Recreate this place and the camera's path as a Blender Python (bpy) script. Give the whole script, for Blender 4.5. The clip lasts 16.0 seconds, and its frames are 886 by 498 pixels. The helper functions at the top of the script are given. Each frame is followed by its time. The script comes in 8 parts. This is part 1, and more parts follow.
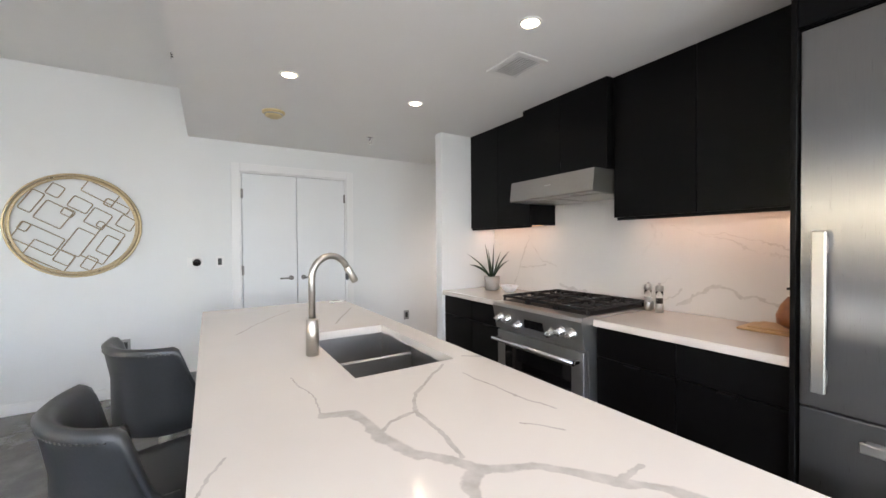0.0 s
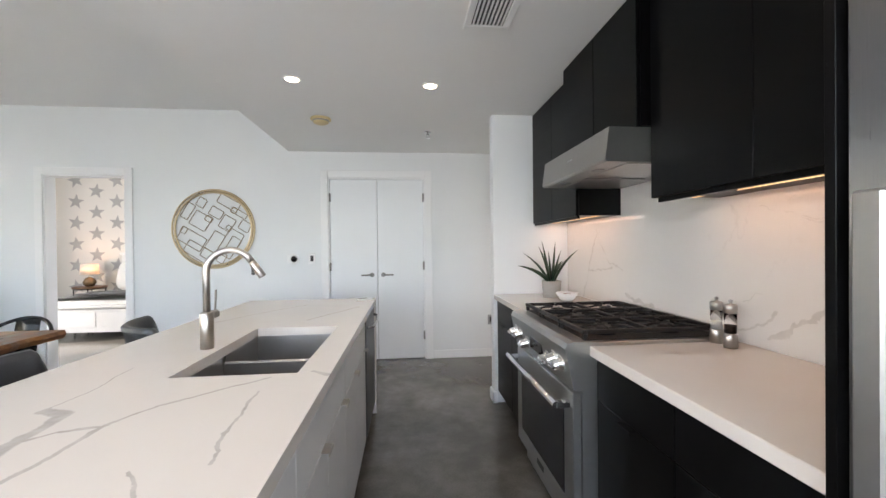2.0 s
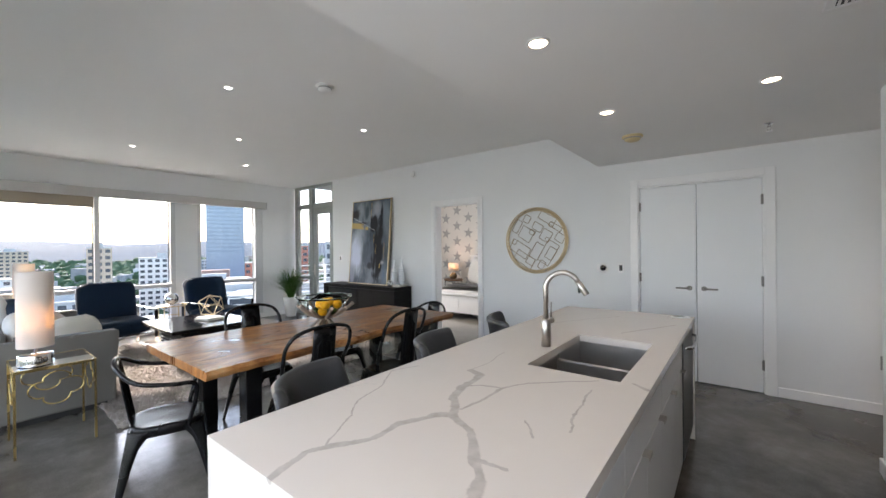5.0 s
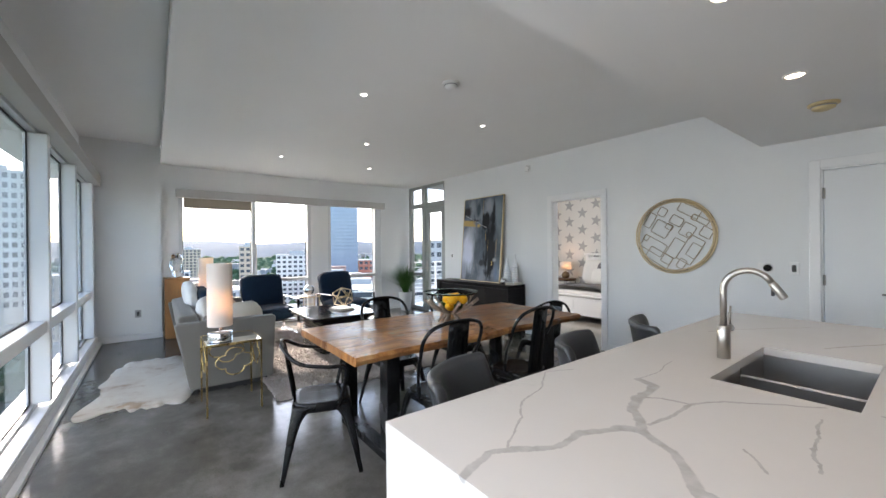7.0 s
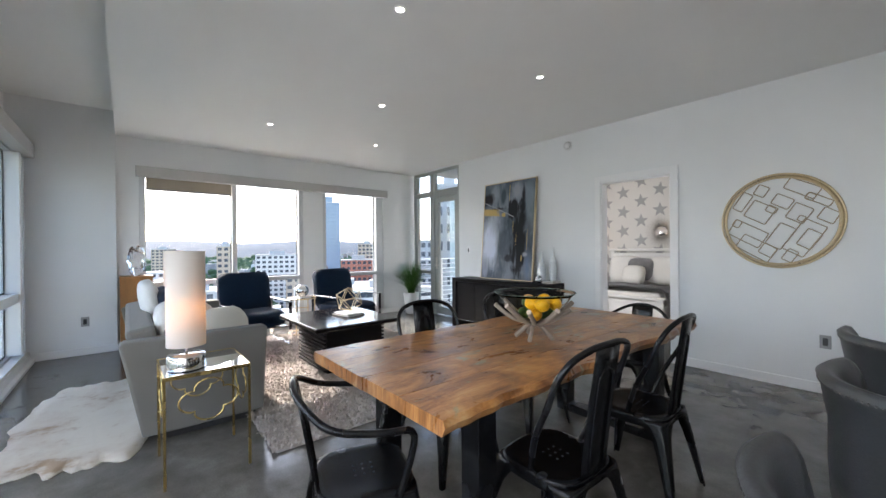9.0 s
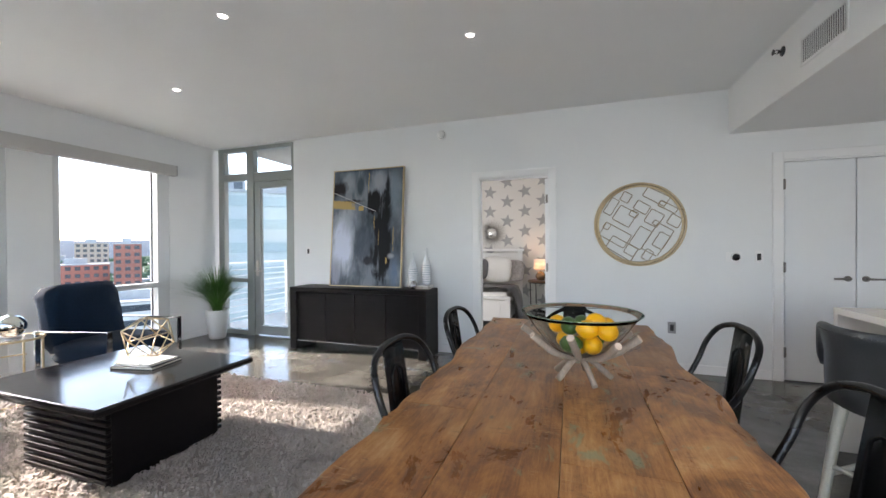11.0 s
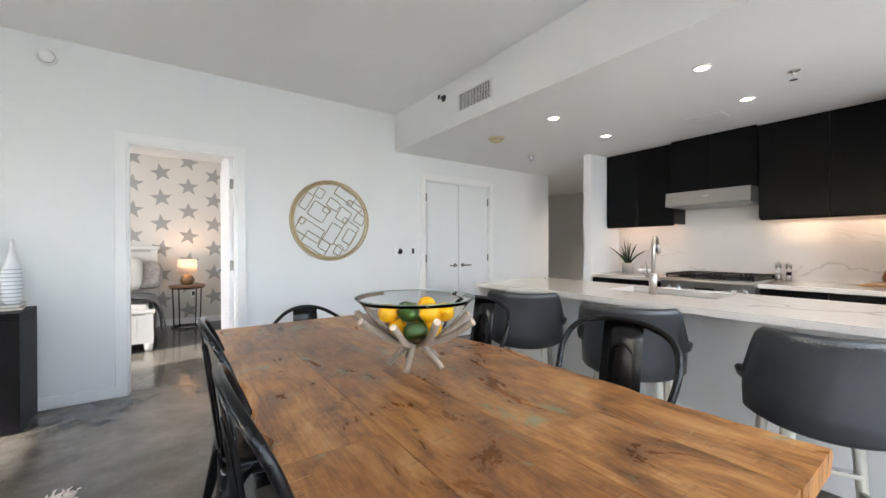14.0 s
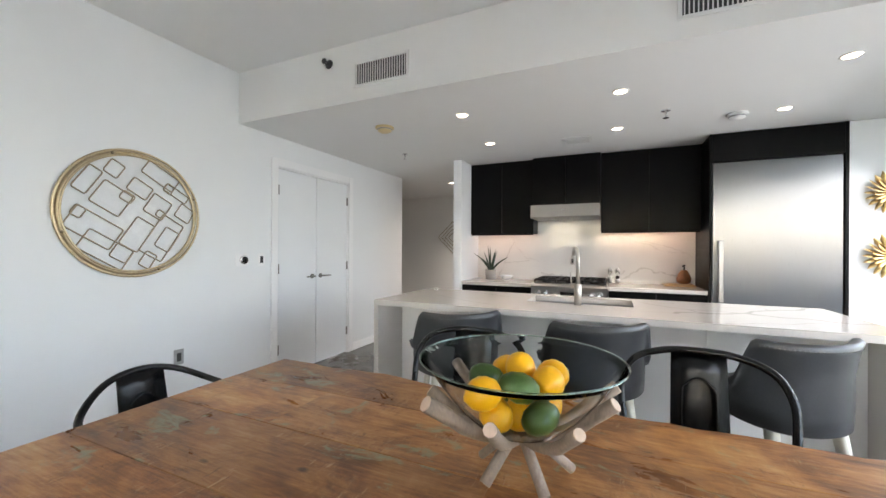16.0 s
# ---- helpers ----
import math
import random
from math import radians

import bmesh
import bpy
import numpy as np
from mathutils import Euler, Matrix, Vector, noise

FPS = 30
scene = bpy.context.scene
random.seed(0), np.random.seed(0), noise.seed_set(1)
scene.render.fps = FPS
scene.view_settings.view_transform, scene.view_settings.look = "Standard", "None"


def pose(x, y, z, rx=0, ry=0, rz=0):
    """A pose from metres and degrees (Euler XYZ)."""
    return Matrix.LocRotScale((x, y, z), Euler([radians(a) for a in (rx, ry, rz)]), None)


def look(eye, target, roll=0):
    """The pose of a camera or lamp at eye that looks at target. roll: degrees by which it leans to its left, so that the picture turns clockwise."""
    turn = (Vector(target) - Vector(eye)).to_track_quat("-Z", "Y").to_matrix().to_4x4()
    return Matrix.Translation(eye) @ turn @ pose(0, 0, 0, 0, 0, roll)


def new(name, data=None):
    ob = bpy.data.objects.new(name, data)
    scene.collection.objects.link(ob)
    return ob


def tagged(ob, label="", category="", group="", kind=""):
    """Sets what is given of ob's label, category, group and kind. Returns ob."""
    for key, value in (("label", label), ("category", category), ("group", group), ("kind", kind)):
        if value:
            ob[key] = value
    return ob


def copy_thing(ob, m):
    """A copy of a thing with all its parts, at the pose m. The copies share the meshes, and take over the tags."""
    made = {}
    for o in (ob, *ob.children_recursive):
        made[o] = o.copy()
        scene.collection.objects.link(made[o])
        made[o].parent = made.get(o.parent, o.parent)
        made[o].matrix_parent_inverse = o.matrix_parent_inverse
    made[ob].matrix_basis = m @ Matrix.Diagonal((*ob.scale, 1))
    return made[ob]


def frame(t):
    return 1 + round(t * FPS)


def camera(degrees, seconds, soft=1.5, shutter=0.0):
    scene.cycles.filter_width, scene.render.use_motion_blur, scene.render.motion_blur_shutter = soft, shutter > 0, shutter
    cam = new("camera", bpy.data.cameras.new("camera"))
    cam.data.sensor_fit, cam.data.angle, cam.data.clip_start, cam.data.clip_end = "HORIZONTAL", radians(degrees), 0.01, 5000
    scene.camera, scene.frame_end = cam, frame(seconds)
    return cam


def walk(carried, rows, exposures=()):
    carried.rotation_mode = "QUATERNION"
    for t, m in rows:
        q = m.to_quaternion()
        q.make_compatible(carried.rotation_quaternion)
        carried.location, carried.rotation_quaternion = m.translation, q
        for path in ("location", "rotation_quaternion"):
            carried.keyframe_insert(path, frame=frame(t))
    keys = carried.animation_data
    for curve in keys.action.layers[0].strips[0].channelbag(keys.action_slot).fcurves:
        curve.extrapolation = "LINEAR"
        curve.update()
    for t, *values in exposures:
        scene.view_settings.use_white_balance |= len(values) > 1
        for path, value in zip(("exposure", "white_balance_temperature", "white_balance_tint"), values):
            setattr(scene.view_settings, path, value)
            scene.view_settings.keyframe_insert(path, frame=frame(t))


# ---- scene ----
cam = camera(98.7, 16.0)
PATH = [
    (0, (0.485, 0.133, 1.369), (1.535, 1.835, 1.337), -0.5),
    (0.5, (0.84, 0.169, 1.348), (1.729, 1.96, 1.316), -0.7),
    (1, (1.181, 0.184, 1.357), (1.856, 2.066, 1.324), -0.8),
    (1.5, (1.475, 0.185, 1.321), (1.912, 2.137, 1.303), -0.7),
    (2, (1.659, 0.092, 1.324), (1.851, 2.082, 1.31), -0.6),
    (2.5, (1.75, 0.0, 1.357), (1.629, 1.996, 1.345), -0.7),
    (3, (1.794, -0.079, 1.391), (1.364, 1.874, 1.379), -0.6),
    (3.5, (1.767, -0.127, 1.407), (1.095, 1.757, 1.399), -0.5),
    (4, (1.738, -0.172, 1.423), (0.856, 1.623, 1.416), -0.5),
    (4.5, (1.699, -0.215, 1.447), (0.633, 1.477, 1.439), -0.6),
    (5, (1.674, -0.247, 1.456), (0.448, 1.333, 1.451), -0.6),
    (5.2, (1.659, -0.254, 1.457), (0.378, 1.282, 1.45), -0.5),
    (7.5, (1.254, -0.35, 1.405), (-0.356, 0.838, 1.4), -0.6),
    (8, (0.954, -0.291, 1.367), (-0.651, 0.903, 1.361), -0.6),
    (10.5, (-0.839, 0.022, 1.306), (-1.858, 1.743, 1.298), -0.4),
    (11, (-1.162, 0.059, 1.322), (-1.8, 1.954, 1.31), -0.4),
    (11.5, (-1.444, 0.054, 1.334), (-1.661, 2.043, 1.324), -0.2),
    (12, (-1.679, 0.03, 1.335), (-1.449, 2.017, 1.327), -0.1),
    (12.5, (-1.865, 0.018, 1.351), (-1.225, 1.913, 1.348), -0.1),
    (13, (-1.998, 0.014, 1.358), (-1.065, 1.783, 1.35), -0.1),
    (13.5, (-2.002, 0.117, 1.298), (-0.921, 1.799, 1.285), -0.1),
    (14, (-1.91, 0.414, 1.25), (-0.75, 2.044, 1.24), -0.1),
    (14.5, (-1.852, 0.737, 1.278), (-0.627, 2.318, 1.26), 0.1),
    (15, (-1.845, 1.022, 1.275), (-0.482, 2.485, 1.263), 0.2),
    (15.5, (-1.883, 1.268, 1.299), (-0.279, 2.463, 1.292), 0.1),
    (16, (-2.018, 1.497, 1.306), (-0.196, 2.32, 1.308), 0.3),
]
EXPO, TINT, SKY, SUN, SUN_UP, SUN_ROT = 2.34, 13.5, 0.15, 2.3, 31.0, 261.5
SOUTHLIGHT, KLAMP, ULAMP, BEDLIGHT = 13.5, 1.2, 0.14, 9.0
walk(cam, [(t, look(eye, target, roll)) for t, eye, target, roll in PATH],
     exposures=[(t, EXPO + e, k, TINT + d) for t, e, k, d in ((0, 0.68, 6820, 3.2), (2, 0.68, 6680, 1.5), (3, 0.52, 6600, 1), (4.4, 0.20, 6660, 1.8), (5, 0.06, 6700, 2.2), (8, 0.06, 6560, 1.2), (10.5, 0.08, 6600, 2.5), (11.5, 0.36, 6660, 2.0), (13, 0.70, 6690, 1.0), (16, 0.66, 6700, 1.0))])

# ---------------------------------------------------------------- light
world = bpy.data.worlds.new("world")
scene.world = world
world.use_nodes = True
wn = world.node_tree
sky = wn.nodes.new("ShaderNodeTexSky")
sky.sky_type, sky.sun_disc = "NISHITA", False
sky.sun_elevation, sky.sun_rotation = radians(SUN_UP), radians(SUN_ROT)
sky.air_density, sky.dust_density, sky.ozone_density = 1.0, 1.0, 1.5
wn.links.new(sky.outputs[0], wn.nodes["Background"].inputs[0])
wn.nodes["Background"].inputs[1].default_value = SKY


def lamp(name, kind, m, energy, colour=(1, 1, 1), **more):
    data = bpy.data.lights.new(name, kind)
    data.energy, data.color = energy, colour
    if kind == "SUN":
        data.angle = more["angle"]
    if kind == "AREA":
        data.shape, data.size, data.size_y = "RECTANGLE", more["size"], more["size_y"]
    if kind in ("SPOT", "POINT"):
        data.shadow_soft_size = more["radius"]
    if kind == "SPOT":
        data.spot_size, data.spot_blend = radians(more["cone"]), 0.9
    ob = new(name, data)
    ob.matrix_world = m
    return ob


_az = radians(SUN_ROT)
sun_from = Vector((math.sin(_az) * math.cos(radians(SUN_UP)), math.cos(_az) * math.cos(radians(SUN_UP)), math.sin(radians(SUN_UP))))
lamp("sun", "SUN", look(sun_from * 50, (0, 0, 0)), SUN, (1.0, 0.93, 0.84), angle=radians(1.2))

# ---------------------------------------------------------------- materials


def nodes_of(name):
    m = bpy.data.materials.new(name)
    m.use_nodes = True
    nt = m.node_tree
    return m, nt, nt.nodes["Principled BSDF"]


def add(nt, kind, **values):
    n = nt.nodes.new(kind)
    for k, v in values.items():
        n.inputs[k].default_value = v
    return n


def coords(nt, scale=(1, 1, 1), turn=(0, 0, 0), space="Object"):
    tc = nt.nodes.new("ShaderNodeTexCoord")
    mp = nt.nodes.new("ShaderNodeMapping")
    mp.inputs["Scale"].default_value, mp.inputs["Rotation"].default_value = scale, turn
    nt.links.new(tc.outputs[space], mp.inputs["Vector"])
    return mp.outputs["Vector"]


def noise_tex(nt, vec, scale, detail=4.0, rough=0.55, distort=0.0):
    n = add(nt, "ShaderNodeTexNoise", Scale=scale, Detail=detail, Roughness=rough, Distortion=distort)
    nt.links.new(vec, n.inputs["Vector"])
    return n.outputs["Fac"]


def ramp(nt, fac, *stops):
    r = nt.nodes.new("ShaderNodeValToRGB")
    while len(r.color_ramp.elements) < len(stops):
        r.color_ramp.elements.new(0.5)
    for e, (p, c) in zip(r.color_ramp.elements, stops):
        e.position, e.color = p, (*c, 1) if len(c) == 3 else c
    nt.links.new(fac, r.inputs["Fac"])
    return r.outputs["Color"]


def mix(nt, fac, a, b, mode="MIX"):
    m = nt.nodes.new("ShaderNodeMix")
    m.data_type, m.blend_type = "RGBA", mode
    for sock, v in ((m.inputs["Factor"], fac), (m.inputs["A"], a), (m.inputs["B"], b)):
        if isinstance(v, (int, float)):
            sock.default_value = v
        elif isinstance(v, tuple):
            sock.default_value = (*v, 1)
        else:
            nt.links.new(v, sock)
    return m.outputs["Result"]


def calc(nt, op, a, b=0.0, c=0.0):
    m = nt.nodes.new("ShaderNodeMath")
    m.operation = op
    for sock, v in zip(m.inputs, (a, b, c)):
        if isinstance(v, (int, float)):
            sock.default_value = v
        else:
            nt.links.new(v, sock)
    return m.outputs[0]


def bump(nt, bsdf, height, strength, distance=0.01):
    b = add(nt, "ShaderNodeBump", Strength=strength, Distance=distance)
    nt.links.new(height, b.inputs["Height"])
    nt.links.new(b.outputs["Normal"], bsdf.inputs["Normal"])


def plain(name, colour, rough=0.5, metal=0.0, vary=0.12, grain=40.0, relief=0.05, stretch=(1, 1, 1), patch=3.0, coat=0.0, sheen=0.0, spec=0.5):
    """A surface with broad patches and fine grain in colour, gloss and relief."""
    m, nt, b = nodes_of(name)
    v = coords(nt, stretch)
    fine, broad = noise_tex(nt, v, grain), noise_tex(nt, v, patch, 3.0)
    both = calc(nt, "ADD", calc(nt, "MULTIPLY", fine, 0.5), calc(nt, "MULTIPLY", broad, 0.5))
    lo, hi = tuple(c * (1 - vary) for c in colour), tuple(min(1, c * (1 + vary)) for c in colour)
    nt.links.new(ramp(nt, both, (0.3, lo), (0.7, hi)), b.inputs["Base Color"])
    r = nt.nodes.new("ShaderNodeMapRange")
    r.inputs["To Min"].default_value, r.inputs["To Max"].default_value = rough * 0.85, min(1, rough * 1.15)
    nt.links.new(broad, r.inputs["Value"])
    nt.links.new(r.outputs[0], b.inputs["Roughness"])
    b.inputs["Metallic"].default_value = metal
    b.inputs["Specular IOR Level"].default_value = spec
    b.inputs["Coat Weight"].default_value, b.inputs["Sheen Weight"].default_value = coat, sheen
    if relief:
        bump(nt, b, fine, relief, 0.004)
    return m


def segment_distance(nt, vec, a, b):
    """Distance from vec to the line from a to b."""
    def vm(op, *ins):
        n = nt.nodes.new("ShaderNodeVectorMath")
        n.operation = op
        for sock, v in zip(n.inputs, ins):
            if isinstance(v, tuple):
                sock.default_value = v
            else:
                nt.links.new(v, sock)
        return n
    a, d = Vector(a), Vector(b) - Vector(a)
    rel = vm("SUBTRACT", vec, tuple(a)).outputs[0]
    t = calc(nt, "MULTIPLY", vm("DOT_PRODUCT", rel, tuple(d)).outputs["Value"], 1 / d.length_squared)
    clamp = nt.nodes.new("ShaderNodeClamp")
    nt.links.new(t, clamp.inputs[0])
    sc = vm("SCALE", tuple(d))
    nt.links.new(clamp.outputs[0], sc.inputs["Scale"])
    return vm("LENGTH", vm("SUBTRACT", rel, sc.outputs[0]).outputs[0]).outputs["Value"]


def quartz(name, veins, base=(0.685, 0.645, 0.60), warp_by=(0.045, 0.045, 0.0), strength=0.74):
    """Polished white quartz; veins: lines (a, b, width) in world metres, warped by noise."""
    m, nt, b = nodes_of(name)
    geo = nt.nodes.new("ShaderNodeNewGeometry")
    pos = geo.outputs["Position"]
    warp = add(nt, "ShaderNodeTexNoise", Scale=9.0, Detail=6.0, Roughness=0.65)
    nt.links.new(pos, warp.inputs["Vector"])
    sub = nt.nodes.new("ShaderNodeVectorMath")
    sub.operation = "MULTIPLY_ADD"
    nt.links.new(warp.outputs["Color"], sub.inputs[0])
    sub.inputs[1].default_value = warp_by
    nt.links.new(pos, sub.inputs[2])
    off = nt.nodes.new("ShaderNodeVectorMath")
    off.operation = "SUBTRACT"
    nt.links.new(sub.outputs[0], off.inputs[0])
    off.inputs[1].default_value = tuple(w / 2 for w in warp_by)
    total = None
    swell = noise_tex(nt, pos, 9.0, 3.0)
    for a, c, w in veins:
        d = segment_distance(nt, off.outputs[0], a, c)
        width = calc(nt, "MULTIPLY", calc(nt, "ADD", swell, 0.12), w * 1.3)
        mr = nt.nodes.new("ShaderNodeMapRange")
        mr.interpolation_type = "SMOOTHSTEP"
        nt.links.new(d, mr.inputs["Value"])
        nt.links.new(calc(nt, "MULTIPLY", width, 0.6), mr.inputs["From Min"])
        nt.links.new(width, mr.inputs["From Max"])
        mr.inputs["To Min"].default_value, mr.inputs["To Max"].default_value = 1.0, 0.0
        total = mr.outputs[0] if total is None else calc(nt, "MAXIMUM", total, mr.outputs[0])
    # faint hairlines everywhere
    hair = noise_tex(nt, off.outputs[0], 2.3, 4.0, 0.6, 0.6)
    line = calc(nt, "ABSOLUTE", calc(nt, "SUBTRACT", hair, 0.5))
    thin = ramp(nt, line, (0.0, (0.35, 0.35, 0.35)), (0.006, (0, 0, 0)))
    gate = ramp(nt, noise_tex(nt, pos, 1.7, 2.0), (0.55, (0, 0, 0)), (0.7, (1, 1, 1)))
    hairs = calc(nt, "MULTIPLY", thin, gate)
    cloud = ramp(nt, noise_tex(nt, pos, 3.0, 4.0), (0.3, tuple(c * 0.965 for c in base)), (0.7, base))
    col = mix(nt, hairs, cloud, (0.45, 0.43, 0.41))
    if total is not None:
        tone = ramp(nt, noise_tex(nt, pos, 22.0, 4.0), (0.3, (0.33, 0.305, 0.28)), (0.75, (0.54, 0.51, 0.48)))
        col = mix(nt, calc(nt, "MULTIPLY", total, strength), col, tone)
    nt.links.new(col, b.inputs["Base Color"])
    b.inputs["Roughness"].default_value = 0.12
    return m


def concrete():
    m, nt, b = nodes_of("polished_concrete")
    v = coords(nt)
    big, mid, fine = noise_tex(nt, v, 0.9, 6.0, 0.6, 0.4), noise_tex(nt, v, 5.0, 6.0, 0.65), noise_tex(nt, v, 120.0, 3.0)
    f = calc(nt, "ADD", calc(nt, "ADD", calc(nt, "MULTIPLY", big, 0.55), calc(nt, "MULTIPLY", mid, 0.3)), calc(nt, "MULTIPLY", fine, 0.15))
    col = ramp(nt, f, (0.30, (0.038, 0.035, 0.030)), (0.47, (0.080, 0.075, 0.066)), (0.58, (0.135, 0.129, 0.116)), (0.72, (0.235, 0.226, 0.206)))
    nt.links.new(col, b.inputs["Base Color"])
    nt.links.new(ramp(nt, mid, (0.3, (0.09, 0.09, 0.09)), (0.75, (0.24, 0.24, 0.24))), b.inputs["Roughness"])
    b.inputs["Specular IOR Level"].default_value = 0.5
    bump(nt, b, fine, 0.02, 0.002)
    return m


def reclaimed_wood():
    """Old planed planks: each its own tone, cloudy wear, short saw marks across, remains of green paint."""
    m, nt, b = nodes_of("reclaimed_wood")
    info = nt.nodes.new("ShaderNodeObjectInfo")
    shift = nt.nodes.new("ShaderNodeVectorMath")
    shift.operation = "MULTIPLY_ADD"
    tc = nt.nodes.new("ShaderNodeTexCoord")
    nt.links.new(info.outputs["Random"], shift.inputs[0])
    shift.inputs[1].default_value = (13.0, 7.0, 3.0)
    nt.links.new(tc.outputs["Object"], shift.inputs[2])

    def scaled(sx, sy):
        mp = nt.nodes.new("ShaderNodeMapping")
        mp.inputs["Scale"].default_value = (sx, sy, 1)
        nt.links.new(shift.outputs[0], mp.inputs["Vector"])
        return mp.outputs["Vector"]

    cloud = noise_tex(nt, scaled(4.2, 2.0), 1.7, 9.0, 0.68, 0.9)
    blot = noise_tex(nt, scaled(2.4, 1.1), 1.9, 6.0, 0.62, 1.4)
    grain = noise_tex(nt, scaled(20, 1.4), 2.6, 8.0, 0.7, 1.2)
    fine = noise_tex(nt, scaled(90, 6), 2.0, 5.0, 0.7)
    f = calc(nt, "ADD", calc(nt, "ADD", calc(nt, "MULTIPLY", cloud, 0.36), calc(nt, "MULTIPLY", blot, 0.34)), calc(nt, "ADD", calc(nt, "MULTIPLY", grain, 0.20), calc(nt, "MULTIPLY", fine, 0.10)))
    col = ramp(nt, f, (0.385, (0.095, 0.040, 0.016)), (0.455, (0.225, 0.094, 0.033)), (0.50, (0.365, 0.162, 0.054)), (0.545, (0.475, 0.240, 0.088)), (0.62, (0.60, 0.39, 0.205)))
    tone = ramp(nt, info.outputs["Random"], (0.0, (0.70, 0.66, 0.64)), (0.3, (0.95, 0.92, 0.88)), (0.55, (1.12, 1.08, 1.00)), (0.8, (0.82, 0.76, 0.70)), (1.0, (1.05, 0.95, 0.82)))
    col = mix(nt, 1.0, col, tone, "MULTIPLY")
    # short saw marks across the plank, in a few worn patches
    saw = noise_tex(nt, scaled(7.0, 46), 1.8, 7.0, 0.78, 1.0)
    where = ramp(nt, noise_tex(nt, scaled(3.2, 2.8), 1.6, 5.0, 0.6), (0.49, (0, 0, 0)), (0.58, (1, 1, 1)))
    marks = calc(nt, "MULTIPLY", ramp(nt, saw, (0.56, (0, 0, 0)), (0.63, (0.55, 0.55, 0.55))), where)
    col = mix(nt, marks, col, (0.56, 0.39, 0.23))
    darks = calc(nt, "MULTIPLY", ramp(nt, saw, (0.36, (0.7, 0.7, 0.7)), (0.43, (0, 0, 0))), where)
    col = mix(nt, darks, col, (0.070, 0.034, 0.018))
    green = ramp(nt, noise_tex(nt, scaled(4.4, 3.0), 1.9, 8.0, 0.68, 0.6), (0.585, (0, 0, 0)), (0.65, (0.6, 0.6, 0.6)))
    col = mix(nt, green, col, (0.22, 0.31, 0.21))
    grey = ramp(nt, noise_tex(nt, scaled(2.2, 1.2), 1.2, 5.0, 0.6, 0.4), (0.57, (0, 0, 0)), (0.74, (0.25, 0.25, 0.25)))
    col = mix(nt, grey, col, (0.25, 0.185, 0.13))
    splits = ramp(nt, noise_tex(nt, scaled(26, 1.0), 2.2, 6.0, 0.75, 1.6), (0.25, (0.6, 0.6, 0.6)), (0.32, (0, 0, 0)))
    col = mix(nt, splits, col, (0.09, 0.042, 0.020))
    knots = add(nt, "ShaderNodeTexVoronoi", Scale=3.4)
    nt.links.new(scaled(1.9, 1.0), knots.inputs["Vector"])
    kn = ramp(nt, calc(nt, "ADD", knots.outputs["Distance"], calc(nt, "MULTIPLY", calc(nt, "SUBTRACT", grain, 0.5), 0.10)), (0.035, (0.85, 0.85, 0.85)), (0.075, (0, 0, 0)))
    col = mix(nt, kn, col, (0.05, 0.028, 0.016))
    nt.links.new(col, b.inputs["Base Color"])
    nt.links.new(ramp(nt, cloud, (0.3, (0.24, 0.24, 0.24)), (0.7, (0.40, 0.40, 0.40))), b.inputs["Roughness"])
    b.inputs["Specular IOR Level"].default_value = 0.36
    h = calc(nt, "ADD", calc(nt, "MULTIPLY", grain, 0.5), calc(nt, "ADD", calc(nt, "MULTIPLY", saw, 0.4), calc(nt, "MULTIPLY", cloud, 0.5)))
    bump(nt, b, h, 0.25, 0.004)
    return m


def brushed(name, colour, rough=0.28, stretch=(1, 1, 60), upright=0.0):
    m, nt, b = nodes_of(name)
    g = noise_tex(nt, coords(nt, stretch), 12.0, 5.0, 0.7)
    nt.links.new(ramp(nt, g, (0.3, tuple(c * 0.9 for c in colour)), (0.7, colour)), b.inputs["Base Color"])
    nt.links.new(ramp(nt, g, (0.2, (rough * 0.85,) * 3), (0.8, (rough * 1.15,) * 3)), b.inputs["Roughness"])
    b.inputs["Metallic"].default_value = 1.0
    if upright:     # drawn up and down: gloss spreads sideways
        tan = nt.nodes.new("ShaderNodeTangent")
        tan.direction_type, tan.axis = "RADIAL", "Z"
        nt.links.new(tan.outputs[0], b.inputs["Tangent"])
        b.inputs["Anisotropic"].default_value = upright
    return m


def glass(name, tint=(1, 1, 1), rough=0.0, ior=1.45):
    m, nt, b = nodes_of(name)
    b.inputs["Base Color"].default_value = (*tint, 1)
    b.inputs["Roughness"].default_value, b.inputs["IOR"].default_value = rough, ior
    b.inputs["Transmission Weight"].default_value = 1.0
    return m


def glow(name, colour, strength):
    m, nt, b = nodes_of(name)
    b.inputs["Base Color"].default_value = (*colour, 1)
    b.inputs["Emission Color"].default_value = (*colour, 1)
    b.inputs["Emission Strength"].default_value = strength
    return m


